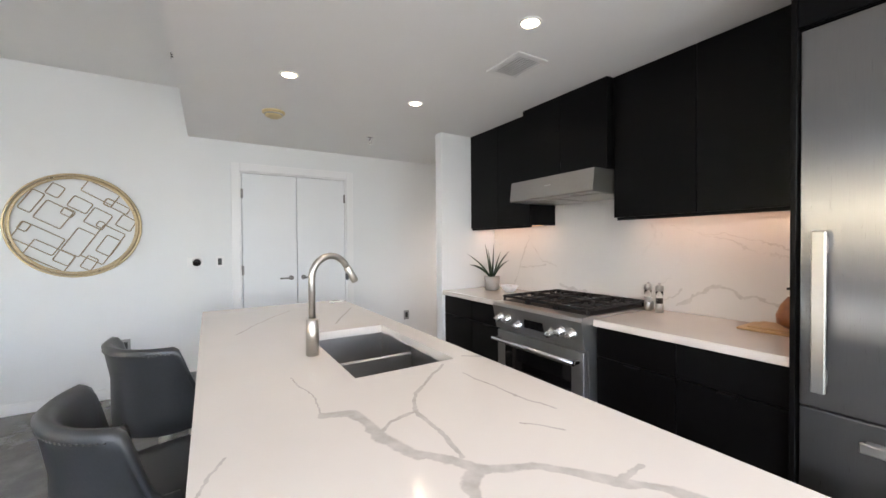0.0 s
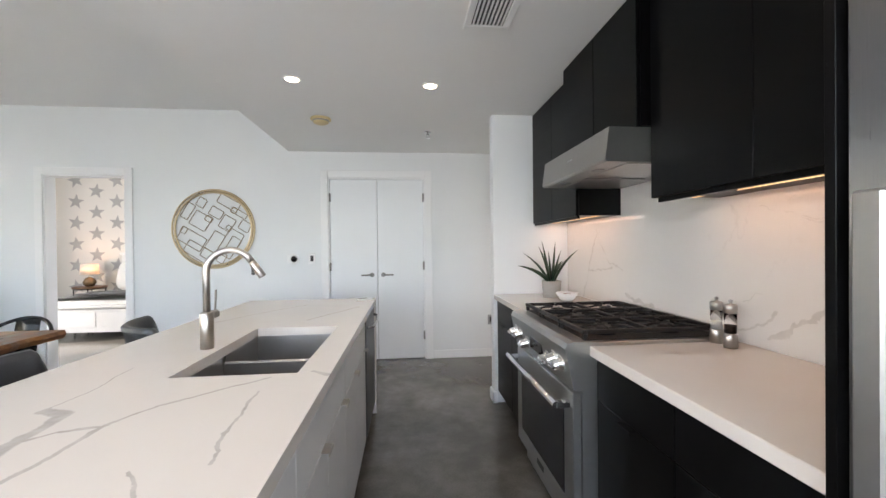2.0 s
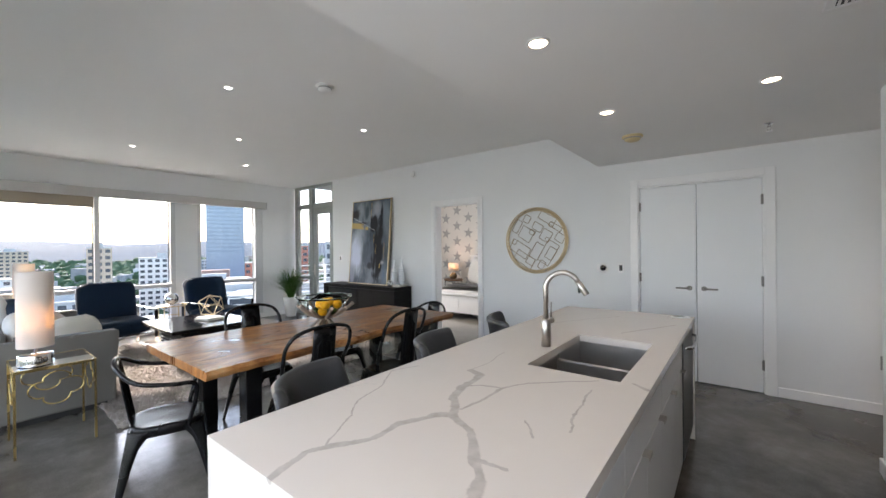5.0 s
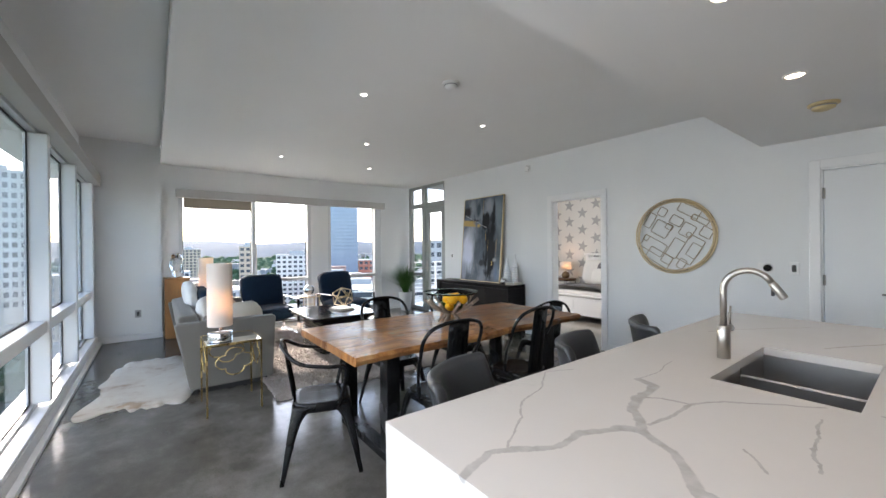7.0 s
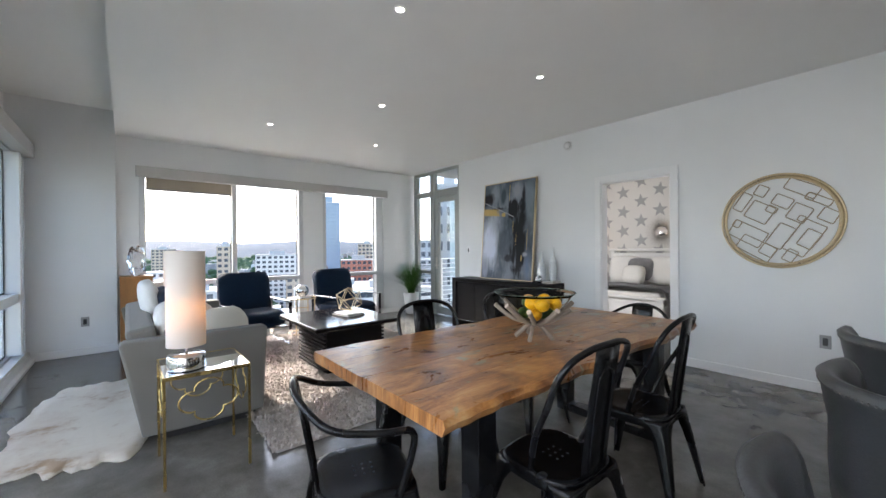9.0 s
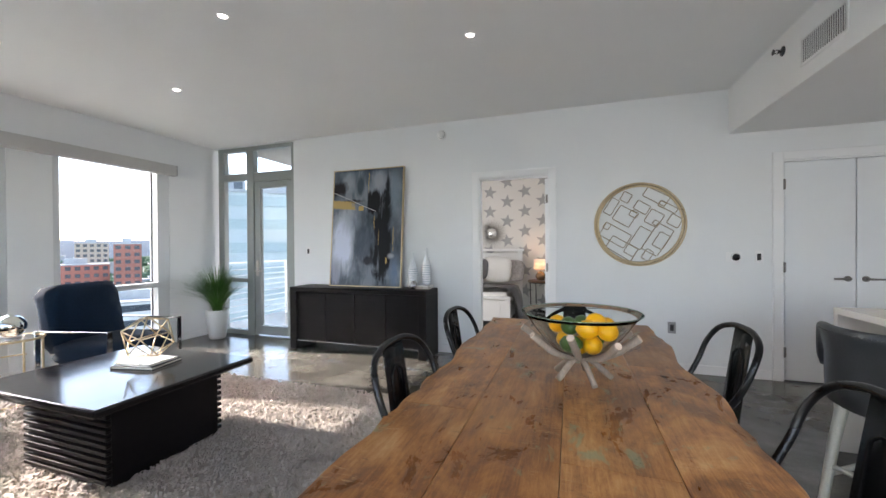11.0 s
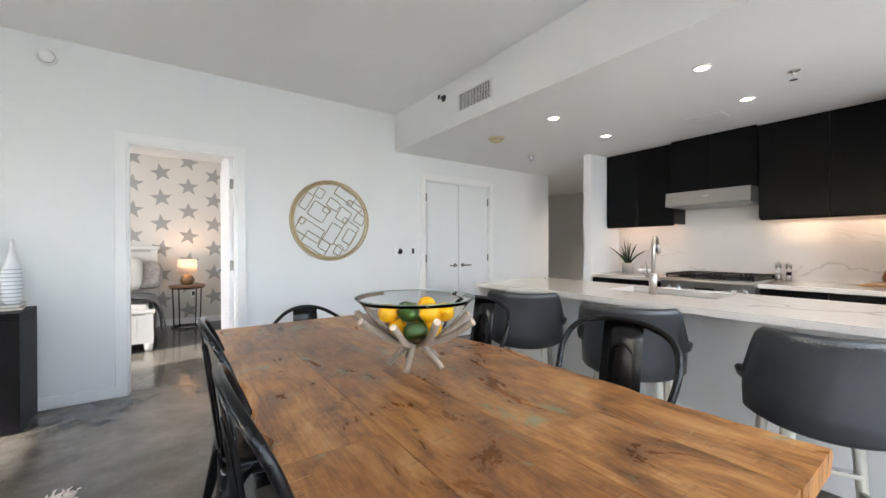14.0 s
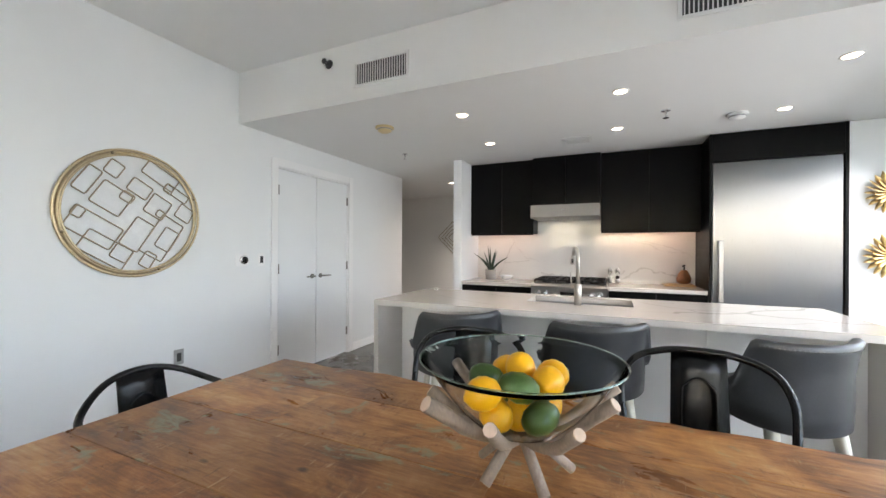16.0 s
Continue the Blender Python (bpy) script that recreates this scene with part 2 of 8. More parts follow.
def abstract_canvas():
    """Slate and black abstract with pale fields and gold; x across, z up, in metres from its lower left corner."""
    m, nt, b = nodes_of("abstract_canvas")
    tc = nt.nodes.new("ShaderNodeTexCoord")
    sep = nt.nodes.new("ShaderNodeSeparateXYZ")
    nt.links.new(tc.outputs["Object"], sep.inputs[0])
    x, z = sep.outputs["X"], sep.outputs["Z"]
    drag = noise_tex(nt, coords(nt, (5.5, 1, 1.4)), 1.7, 7.0, 0.6, 0.8)
    broad = noise_tex(nt, coords(nt, (1.5, 1, 1.1)), 1.9, 4.0, 0.5, 0.5)
    fine = noise_tex(nt, coords(nt, (22, 1, 5)), 2.0, 5.0, 0.7)

    def field(cx, cz, wx, wz, wobble, soft, strength):
        dx = calc(nt, "DIVIDE", calc(nt, "SUBTRACT", x, cx), wx)
        dz = calc(nt, "DIVIDE", calc(nt, "SUBTRACT", z, cz), wz)
        d = calc(nt, "SQRT", calc(nt, "ADD", calc(nt, "MULTIPLY", dx, dx), calc(nt, "MULTIPLY", dz, dz)))
        d = calc(nt, "ADD", d, calc(nt, "MULTIPLY", calc(nt, "SUBTRACT", drag, 0.5), wobble))
        return ramp(nt, d, (max(0.0, 0.8 - soft), (strength,) * 3), (0.95, (0, 0, 0)))

    col = ramp(nt, calc(nt, "ADD", calc(nt, "MULTIPLY", broad, 0.6), calc(nt, "MULTIPLY", drag, 0.4)), (0.38, (0.05, 0.068, 0.085)), (0.50, (0.12, 0.15, 0.18)), (0.60, (0.27, 0.30, 0.34)))
    for cx, cz, wx, wz, wobble, soft, strength, tone in (
            (0.17, 0.55, 0.25, 0.62, 1.5, 0.45, 0.97, (0.80, 0.85, 0.98)), (0.08, 0.20, 0.12, 0.24, 1.2, 0.5, 0.6, (0.34, 0.36, 0.45)), (0.30, 0.90, 0.20, 0.26, 1.6, 0.6, 0.7, (0.40, 0.44, 0.52)),
            (0.24, 1.40, 0.12, 0.22, 1.6, 0.5, 0.75, (0.42, 0.46, 0.50)), (0.42, 1.34, 0.10, 0.20, 1.2, 0.4, 0.85, (0.045, 0.075, 0.09)), (0.68, 1.40, 0.16, 0.22, 2.0, 0.4, 0.85, (0.42, 0.44, 0.48)),
            (0.94, 1.22, 0.15, 0.42, 1.5, 0.5, 0.85, (0.24, 0.30, 0.34)), (0.48, 0.50, 0.17, 0.42, 1.6, 0.6, 0.7, (0.095, 0.115, 0.15)), (0.94, 0.20, 0.10, 0.28, 1.2, 0.5, 0.8, (0.20, 0.27, 0.38)),
            (0.78, 0.62, 0.17, 0.66, 2.0, 0.22, 0.98, (0.012, 0.012, 0.016)), (0.64, 1.12, 0.15, 0.20, 2.6, 0.2, 0.98, (0.012, 0.011, 0.014)), (0.83, 1.20, 0.05, 0.34, 2.2, 0.3, 0.97, (0.010, 0.010, 0.013)),
            (0.07, 1.30, 0.20, 0.12, 1.2, 0.25, 0.97, (0.022, 0.016, 0.018)), (0.30, 1.13, 0.22, 0.035, 1.6, 0.3, 0.9, (0.03, 0.025, 0.028)), (0.56, 0.34, 0.10, 0.07, 1.8, 0.3, 0.85, (0.02, 0.022, 0.03)), (0.90, 0.40, 0.06, 0.05, 1.6, 0.4, 0.8, (0.52, 0.54, 0.58))):
        col = mix(nt, field(cx, cz, wx, wz, wobble, soft, strength), col, tone)
    # gold: a broad bar from the left edge, thin drips
    gz = calc(nt, "ADD", calc(nt, "SUBTRACT", z, 1.10), calc(nt, "MULTIPLY", x, 0.10))
    gz = calc(nt, "ABSOLUTE", calc(nt, "ADD", gz, calc(nt, "MULTIPLY", calc(nt, "SUBTRACT", fine, 0.5), 0.05)))
    gold = calc(nt, "MULTIPLY", ramp(nt, gz, (0.045, (1, 1, 1)), (0.062, (0, 0, 0))), ramp(nt, calc(nt, "ADD", x, calc(nt, "MULTIPLY", calc(nt, "SUBTRACT", drag, 0.5), 0.5)), (0.28, (1, 1, 1)), (0.40, (0, 0, 0))))
    for lx, z0, z1, w in ((0.71, 0.55, 0.74, 0.0022), (0.64, 0.74, 0.92, 0.0022), (0.92, 0.46, 0.78, 0.0035), (0.545, 1.24, 1.50, 0.005), (0.83, 0.30, 0.38, 0.010), (0.44, 1.00, 1.06, 0.035)):
        dl = calc(nt, "ABSOLUTE", calc(nt, "ADD", calc(nt, "SUBTRACT", x, lx), calc(nt, "MULTIPLY", calc(nt, "SUBTRACT", fine, 0.5), 0.045)))
        inz = calc(nt, "MULTIPLY", calc(nt, "GREATER_THAN", z, z0), calc(nt, "LESS_THAN", z, z1))
        gold = calc(nt, "MAXIMUM", gold, calc(nt, "MULTIPLY", calc(nt, "LESS_THAN", dl, w), inz))
    col = mix(nt, gold, col, (0.62, 0.43, 0.16))
    dw = calc(nt, "ABSOLUTE", calc(nt, "ADD", calc(nt, "ADD", calc(nt, "SUBTRACT", z, 1.265), calc(nt, "MULTIPLY", x, 0.43)), calc(nt, "MULTIPLY", calc(nt, "SUBTRACT", fine, 0.5), 0.03)))
    col = mix(nt, calc(nt, "MULTIPLY", calc(nt, "LESS_THAN", dw, 0.004), calc(nt, "LESS_THAN", x, 0.66)), col, (0.66, 0.66, 0.66))
    col = mix(nt, 1.0, col, (0.74, 0.75, 0.78), "MULTIPLY")
    nt.links.new(col, b.inputs["Base Color"])
    b.inputs["Roughness"].default_value = 0.6
    b.inputs["Specular IOR Level"].default_value = 0.2
    bump(nt, b, drag, 0.15, 0.003)
    return m


def hide():
    m, nt, b = nodes_of("cowhide")
    v = coords(nt)
    n = noise_tex(nt, v, 1.9, 6.0, 0.65, 0.3)
    spots = noise_tex(nt, v, 7.0, 5.0, 0.7)
    col = ramp(nt, n, (0.46, (0.64, 0.60, 0.52)), (0.58, (0.58, 0.52, 0.44)), (0.66, (0.38, 0.28, 0.19)))
    col = mix(nt, ramp(nt, spots, (0.58, (0, 0, 0)), (0.68, (0.6, 0.6, 0.6))), col, (0.40, 0.29, 0.20))
    nt.links.new(col, b.inputs["Base Color"])
    b.inputs["Roughness"].default_value = 0.9
    bump(nt, b, noise_tex(nt, coords(nt, (1, 6, 1)), 60.0), 0.4, 0.004)
    return m


def vein(points, width, z=0.915):
    """Vein segments along a line of plan points."""
    p = [(x, y, z) for x, y in points]
    return [(a, b, width) for a, b in zip(p, p[1:])]


# the vein tree of the island top: a fork near the south end, with thin side arms
FORK = (0.94, 0.745)
ISLAND_VEINS = (
    vein([(0.735, 1.15), (0.81, 1.12), (0.825, 0.96), (0.85, 0.87)], 0.025) + vein([(0.85, 0.87), (0.91, 0.795), FORK], 0.021)
    + vein([FORK, (0.895, 0.706), (0.84, 0.585), (0.845, 0.486)], 0.020) + vein([(0.845, 0.486), (0.80, 0.40), (0.757, 0.325), (0.80, 0.205)], 0.018)
    + vein([FORK, (1.04, 0.685), (1.128, 0.585), (1.20, 0.49)], 0.021) + vein([(1.20, 0.49), (1.24, 0.40), (1.36, 0.30)], 0.024) + vein([(1.128, 0.57), (1.22, 0.575)], 0.012)
    + vein([(0.935, 0.79), (0.955, 0.91), (0.955, 1.045), (1.01, 1.15), (1.12, 1.25), (1.22, 1.34)], 0.009) + vein([(0.955, 1.045), (0.87, 1.02), (0.83, 0.98)], 0.009)
    + vein([(0.773, 0.375), (0.672, 0.542), (0.60, 0.625), (0.555, 0.79), (0.455, 0.945), (0.51, 1.06)], 0.0055)
    + vein([(1.284, 0.854), (1.253, 0.971), (1.235, 1.225)], 0.006) + vein([(1.213, 0.76), (1.175, 0.81), (1.147, 0.843)], 0.006) + vein([(1.344, 1.383), (1.41, 1.343)], 0.012)
    + vein([(0.735, 1.15), (0.745, 1.28), (0.71, 1.50)], 0.004) + vein([(0.60, 2.30), (0.72, 2.55), (0.95, 2.90)], 0.006) + vein([(1.10, 2.30), (1.20, 2.50), (1.33, 2.75)], 0.008)
    + [((0.7, 3.19, 0.5), (1.0, 3.19, 0.1), 0.012), ((0.55, 3.19, 0.8), (0.8, 3.19, 0.45), 0.01), ((0.8, 0.2, 0.8), (1.1, 0.2, 0.2), 0.012)])
SPLASH_VEINS = [
    ((3.04, 1.45, 1.47), (3.04, 1.20, 1.40), 0.007), ((3.04, 1.20, 1.40), (3.04, 0.95, 1.36), 0.007), ((3.04, 0.95, 1.36), (3.04, 0.68, 1.24), 0.008),
    ((3.04, 1.55, 0.94), (3.04, 1.38, 1.06), 0.012), ((3.04, 2.75, 1.45), (3.04, 2.60, 1.22), 0.007), ((3.04, 2.60, 1.22), (3.04, 2.40, 1.16), 0.008), ((3.04, 2.0, 1.28), (3.04, 1.75, 1.30), 0.005),
    ((3.04, 2.95, 0.92), (3.04, 2.74, 1.40), 0.010), ((3.04, 2.74, 1.40), (3.04, 2.55, 1.50), 0.006), ((3.04, 2.86, 1.12), (3.04, 2.52, 1.17), 0.009),
    ((3.04, 1.42, 0.95), (3.04, 1.22, 1.10), 0.014), ((3.04, 1.22, 1.10), (3.04, 0.86, 1.02), 0.016), ((3.04, 1.35, 1.44), (3.04, 1.0, 1.30), 0.007), ((3.04, 1.0, 1.30), (3.04, 0.67, 1.28), 0.007),
    ((3.04, 2.35, 1.0), (3.04, 2.1, 0.96), 0.02), ((3.04, 1.7, 1.02), (3.04, 1.45, 1.12), 0.006), ((3.04, 2.1, 1.45), (3.04, 1.6, 1.36), 0.004),
]

WALL = plain("white_wall_paint", (0.765, 0.775, 0.78), 0.55, vary=0.015, grain=220, relief=0.03)
CEIL = plain("ceiling_paint", (0.82, 0.82, 0.81), 0.7, vary=0.015, grain=260, relief=0.05)
TRIM = plain("white_trim_paint", (0.815, 0.815, 0.815), 0.35, vary=0.015, grain=120, relief=0.0)
DOORW = plain("white_door_paint", (0.77, 0.785, 0.80), 0.4, vary=0.015, grain=150, relief=0.02)
HALL = plain("hall_paint", (0.80, 0.80, 0.79), 0.6, vary=0.02, grain=220, relief=0.03)
FLOOR = concrete()
ALU = plain("window_aluminium", (0.62, 0.63, 0.64), 0.4, 0.25, vary=0.04, grain=90, relief=0.0)
ALUD = plain("balcony_frame_paint", (0.31, 0.33, 0.315), 0.45, 0.1, vary=0.05, grain=90, relief=0.0)
GASKET = plain("dark_gasket", (0.03, 0.03, 0.032), 0.6, vary=0.1, relief=0.0)
PANE = glass("window_glass", (0.97, 0.99, 0.985), 0.0, 1.2)
VAL = plain("valance_fabric", (0.50, 0.49, 0.475), 0.8, vary=0.04, grain=300, relief=0.1)
SHADE = plain("roller_shade", (0.42, 0.36, 0.28), 0.85, vary=0.05, grain=300, relief=0.1)
BLACKCAB = plain("black_cabinet", (0.0032, 0.0032, 0.0035), 0.34, vary=0.2, grain=60, relief=0.03, stretch=(1, 1, 8), spec=0.11)
GREYCAB = plain("pale_grey_cabinet", (0.68, 0.68, 0.665), 0.35, vary=0.02, grain=100, relief=0.0)
STEEL = plain("brushed_steel", (0.42, 0.415, 0.405), 0.32, 0.95, vary=0.04, grain=50, relief=0.0)
STEELV = brushed("fridge_steel", (0.205, 0.205, 0.21), 0.30, (60, 60, 0.8), 0.9)
NICKEL = plain("brushed_nickel", (0.50, 0.47, 0.43), 0.38, 1.0, vary=0.05, grain=200, relief=0.02)
SATIN = plain("dark_satin_nickel", (0.24, 0.232, 0.22), 0.34, 1.0, vary=0.05, grain=200, relief=0.02)
CHROME = plain("chrome", (0.75, 0.75, 0.76), 0.07, 1.0, vary=0.03, relief=0.0)
SINKM = brushed("sink_steel", (0.46, 0.45, 0.44), 0.34, (1, 30, 1))
IRON = plain("cast_iron", (0.010, 0.010, 0.011), 0.5, 0.2, vary=0.2, grain=200, relief=0.3)
DARKGLASS = plain("oven_glass", (0.006, 0.006, 0.007), 0.05, vary=0.05, relief=0.0)
BLACKPLASTIC = plain("black_plastic", (0.02, 0.02, 0.022), 0.4, vary=0.1, relief=0.0)
WHITEPLASTIC = plain("white_plastic", (0.78, 0.78, 0.77), 0.35, vary=0.02, relief=0.0)
GREYPLASTIC = plain("grey_plastic", (0.32, 0.32, 0.32), 0.4, vary=0.04, relief=0.0)
YELLOWED = plain("yellowed_plastic", (0.62, 0.50, 0.28), 0.45, vary=0.05, relief=0.0)
ISLANDQ = quartz("island_quartz", ISLAND_VEINS)
SPLASHQ = quartz("splash_quartz", SPLASH_VEINS, (0.70, 0.68, 0.655), (0.0, 0.12, 0.12), 0.45)
WORKQ = quartz("worktop_quartz", SPLASH_VEINS[:1], (0.66, 0.615, 0.57), (0.1, 0.1, 0.0))
LIT = glow("lamp_disc", (1.0, 0.84, 0.62), 2.6)
LITCOOL = glow("lamp_disc_dim", (1.0, 0.95, 0.88), 5.0)
LEDS = glow("led_strip", (1.0, 0.62, 0.30), 0.15)

# ---------------------------------------------------------------- building helpers


def box(bm, x0, y0, z0, x1, y1, z1, bevel=0.0, seg=1):
    """A box from corner to corner, its edges rounded by bevel."""
    vs = [bm.verts.new((x, y, z)) for z in (z0, z1) for x, y in ((x0, y0), (x1, y0), (x1, y1), (x0, y1))]
    fs = [bm.faces.new([vs[i] for i in f]) for f in ((3, 2, 1, 0), (4, 5, 6, 7), (0, 1, 5, 4), (1, 2, 6, 5), (2, 3, 7, 6), (3, 0, 4, 7))]
    if bevel:
        bmesh.ops.bevel(bm, geom=list({e for f in fs for e in f.edges}), offset=bevel, segments=seg, profile=0.5, affect="EDGES")
    return bm


def B(*args, **kw):
    return box(bmesh.new(), *args, **kw)


def sweep(bm, points, radius, sides=10, closed=False, cap=True, flat=(1.0, 1.0)):
    """A round rod along points; radius: one number or one per point; flat squashes its section."""
    pts = [Vector(p) for p in points]
    n = len(pts)
    radii = radius if isinstance(radius, (list, tuple)) else [radius] * n
    rings, up = [], None
    for i, p in enumerate(pts):
        a = pts[i - 1] if (i or closed) else p
        c = pts[(i + 1) % n] if (i < n - 1 or closed) else p
        d = (c - a).normalized()
        if up is None:
            up = d.orthogonal().normalized()
        up = (up - d * up.dot(d))
        up = up.normalized() if up.length > 1e-6 else d.orthogonal().normalized()
        side = d.cross(up)
        rings.append([bm.verts.new(p + radii[i] * (flat[0] * math.cos(t) * up + flat[1] * math.sin(t) * side)) for t in (2 * math.pi * k / sides for k in range(sides))])
    pairs = list(zip(rings, rings[1:])) + ([(rings[-1], rings[0])] if closed else [])
    for r, s in pairs:
        for k in range(sides):
            bm.faces.new((r[k], r[(k + 1) % sides], s[(k + 1) % sides], s[k])).smooth = True
    if cap and not closed:
        bm.faces.new(rings[0][::-1]), bm.faces.new(rings[-1])
    bmesh.ops.recalc_face_normals(bm, faces=[f for f in bm.faces if f.is_valid])
    return bm


def S(points, radius, **kw):
    return sweep(bmesh.new(), points, radius, **kw)


def lathe(bm, profile, at=(0, 0, 0), sides=24, wobble=None):
    """A turned shape: profile of (radius, height) from bottom to top, round a vertical axis."""
    rings = []
    for r, z in profile:
        ring = []
        for k in range(sides):
            t = 2 * math.pi * k / sides
            q = r * (wobble(t, z) if wobble else 1)
            ring.append(bm.verts.new((at[0] + q * math.cos(t), at[1] + q * math.sin(t), at[2] + z)))
        rings.append(ring)
    for r, s in zip(rings, rings[1:]):
        for k in range(sides):
            bm.faces.new((r[k], r[(k + 1) % sides], s[(k + 1) % sides], s[k])).smooth = True
    if profile[0][0] > 1e-5:
        bm.faces.new(rings[0][::-1])
    if profile[-1][0] > 1e-5:
        bm.faces.new(rings[-1])
    bmesh.ops.remove_doubles(bm, verts=bm.verts, dist=1e-6)
    bmesh.ops.recalc_face_normals(bm, faces=bm.faces)
    return bm


def L(profile, **kw):
    return lathe(bmesh.new(), profile, **kw)


def blob(size, at=(0, 0, 0), sub=3, lump=0.0, seed=0.0, power=2.0):
    """A rounded lump of the given half sizes; power above 2 makes it squarer, like a cushion."""
    bm = bmesh.new()
    bmesh.ops.create_icosphere(bm, subdivisions=sub, radius=1)
    for v in bm.verts:
        c = v.co
        k = (abs(c.x) ** power + abs(c.y) ** power + abs(c.z) ** power) ** (-1 / power)
        c = c * k
        w = 1 + lump * noise.noise(c * 2.1 + Vector((seed, seed * 0.7, 3)))
        v.co = Vector((c.x * size[0] * w + at[0], c.y * size[1] * w + at[1], c.z * size[2] * w + at[2]))
    for f in bm.faces:
        f.smooth = True
    return bm


def move(bm, m):
    bmesh.ops.transform(bm, matrix=m, verts=bm.verts)
    return bm


def join(*bms):
    out = bmesh.new()
    for b in bms:
        me = bpy.data.meshes.new("tmp")
        b.to_mesh(me)
        b.free()
        out.from_mesh(me)
        bpy.data.meshes.remove(me)
    return out


def mesh_of(name, bm, material):
    bm.normal_update()
    me = bpy.data.meshes.new(name)
    bm.to_mesh(me)
    bm.free()
    me.materials.append(material)
    return me


def part(name, bm, material, parent, label=""):
    """bm, in the coordinates of the thing's own building place, as one mesh under a thing or a part."""
    ob = new(name, mesh_of(name, bm, material))
    ob.parent = parent
    if parent.type == "EMPTY":
        ob.matrix_parent_inverse = parent.matrix_basis.inverted()
    return tagged(ob, label)


def thing(name, label, category, base=(0, 0, 0), group=""):
    ob = new(name)
    ob.empty_display_size = 0.1
    ob.matrix_basis = pose(*base)
    return tagged(ob, label, category, group)


def solo(name, bm, material, label, category, group=""):
    """A thing of one mesh, its origin at the middle of its base."""
    lo = [min(v.co[i] for v in bm.verts) for i in range(3)]
    hi = [max(v.co[i] for v in bm.verts) for i in range(3)]
    base = Vector(((lo[0] + hi[0]) / 2, (lo[1] + hi[1]) / 2, lo[2]))
    move(bm, Matrix.Translation(-base))
    ob = new(name, mesh_of(name, bm, material))
    ob.location = base
    return tagged(ob, label, category, group)


def setting(name, bm, material, label=""):
    ob = new(name, mesh_of(name, bm, material))
    return tagged(ob, label, kind="structure")

# ---------------------------------------------------------------- rooms: floor, walls, ceilings
NORTH, WEST, SOUTH, EAST = 4.58, -6.48, -1.22, 3.05
LOW, HIGH, STRIP = 2.425, 2.876, 3.16

setting("floor", B(-6.9, -1.4, -0.25, 6.2, 8.1, 0.0), FLOOR, "polished dark grey concrete floor")


def wall_x(name, y0, y1, x0, x1, z1, holes, material, label):
    """A wall along x from x0 to x1, with holes (xa, xb, za, zb)."""
    bm = bmesh.new()
    at = x0
    for xa, xb, za, zb in sorted(holes):
        box(bm, at, y0, 0, xa, y1, z1)
        if za > 0:
            box(bm, xa, y0, 0, xb, y1, za)
        if zb < z1:
            box(bm, xa, y0, zb, xb, y1, z1)
        at = xb
    box(bm, at, y0, 0, x1, y1, z1)
    return setting(name, bm, material, label)


def wall_y(name, x0, x1, y0, y1, z1, holes, material, label):
    bm = bmesh.new()
    at = y0
    for ya, yb, za, zb in sorted(holes):
        box(bm, x0, at, 0, x1, ya, z1)
        if za > 0:
            box(bm, x0, ya, 0, x1, yb, za)
        if zb < z1:
            box(bm, x0, ya, zb, x1, yb, z1)
        at = yb
    box(bm, x0, at, 0, x1, y1, z1)
    return setting(name, bm, material, label)


DOORS = (0.765, 1.885, 2.135)
BED = (-2.225, -1.395, 2.145)
wall_x("wall_north", NORTH, NORTH + 0.13, -4.95, 3.22, STRIP, [(BED[0], BED[1], 0, BED[2]), (DOORS[0], DOORS[1], 0, DOORS[2])], WALL, "smooth white painted wall")
setting("wall_north_head", B(-6.48, NORTH, 2.86, -4.95, NORTH + 0.13, STRIP), WALL)
wall_y("wall_west", WEST - 0.22, WEST, -0.24, NORTH + 0.13, STRIP, [(0.0, 2.26, 0.10, 2.47), (2.62, 3.88, 0.10, 2.47)], WALL, "smooth white painted window wall")
setting("pillar", B(WEST - 0.22, -1.30, 0, -6.37, -0.24, STRIP), WALL, "white painted corner pier")
setting("wall_east", B(EAST, -1.4, 0, EAST + 0.12, 3.345, STRIP), WALL)
setting("wall_fridge_side", B(2.40, -1.4, 0, EAST, -0.325, STRIP), WALL, "white painted wall beside the fridge")
setting("wall_stub", B(2.39, 3.24, 0, EAST, 3.345, LOW), WALL, "white painted end wall of the kitchen")
setting("wall_hall_south", B(EAST + 0.12, 3.22, 0, 6.1, 3.345, LOW), HALL)
setting("wall_hall_corner", B(3.10, NORTH + 0.13, 0, 3.22, 7.2, LOW), HALL)
setting("wall_hall_east", B(5.35, 3.345, 0, 5.47, 7.2, LOW), HALL, "grey hall wall")
setting("wall_hall_north", B(3.22, 7.0, 0, 5.35, 7.12, LOW), HALL)
# south window wall: kerb, head and the piers between panes
wall_x("wall_south", SOUTH - 0.12, SOUTH, -6.37, 2.40, STRIP, [(-6.25, 2.35, 0.12, 2.47)], WALL, "white window wall")
# out of view: slab added to keep grazing sun off the floor
setting("wall_south_eave", B(-7.2, -1.72, 2.60, 2.40, -1.345, 2.75), WALL, "unseen slab added above the window row to block sun")
setting("window_kerb", join(B(-6.37, SOUTH, 0, 2.40, -1.03, 0.12, bevel=0.004), B(-6.37, -1.03, 0, 2.40, -0.985, 0.035, bevel=0.004)), TRIM, "white window kerb")
setting("ceiling", B(-6.6, -0.24, HIGH, 0.335, NORTH + 0.01, HIGH + 0.2), CEIL, "white painted ceiling")
setting("ceiling_strip", B(-6.6, -1.4, STRIP, 0.335, -0.24, STRIP + 0.1), CEIL)
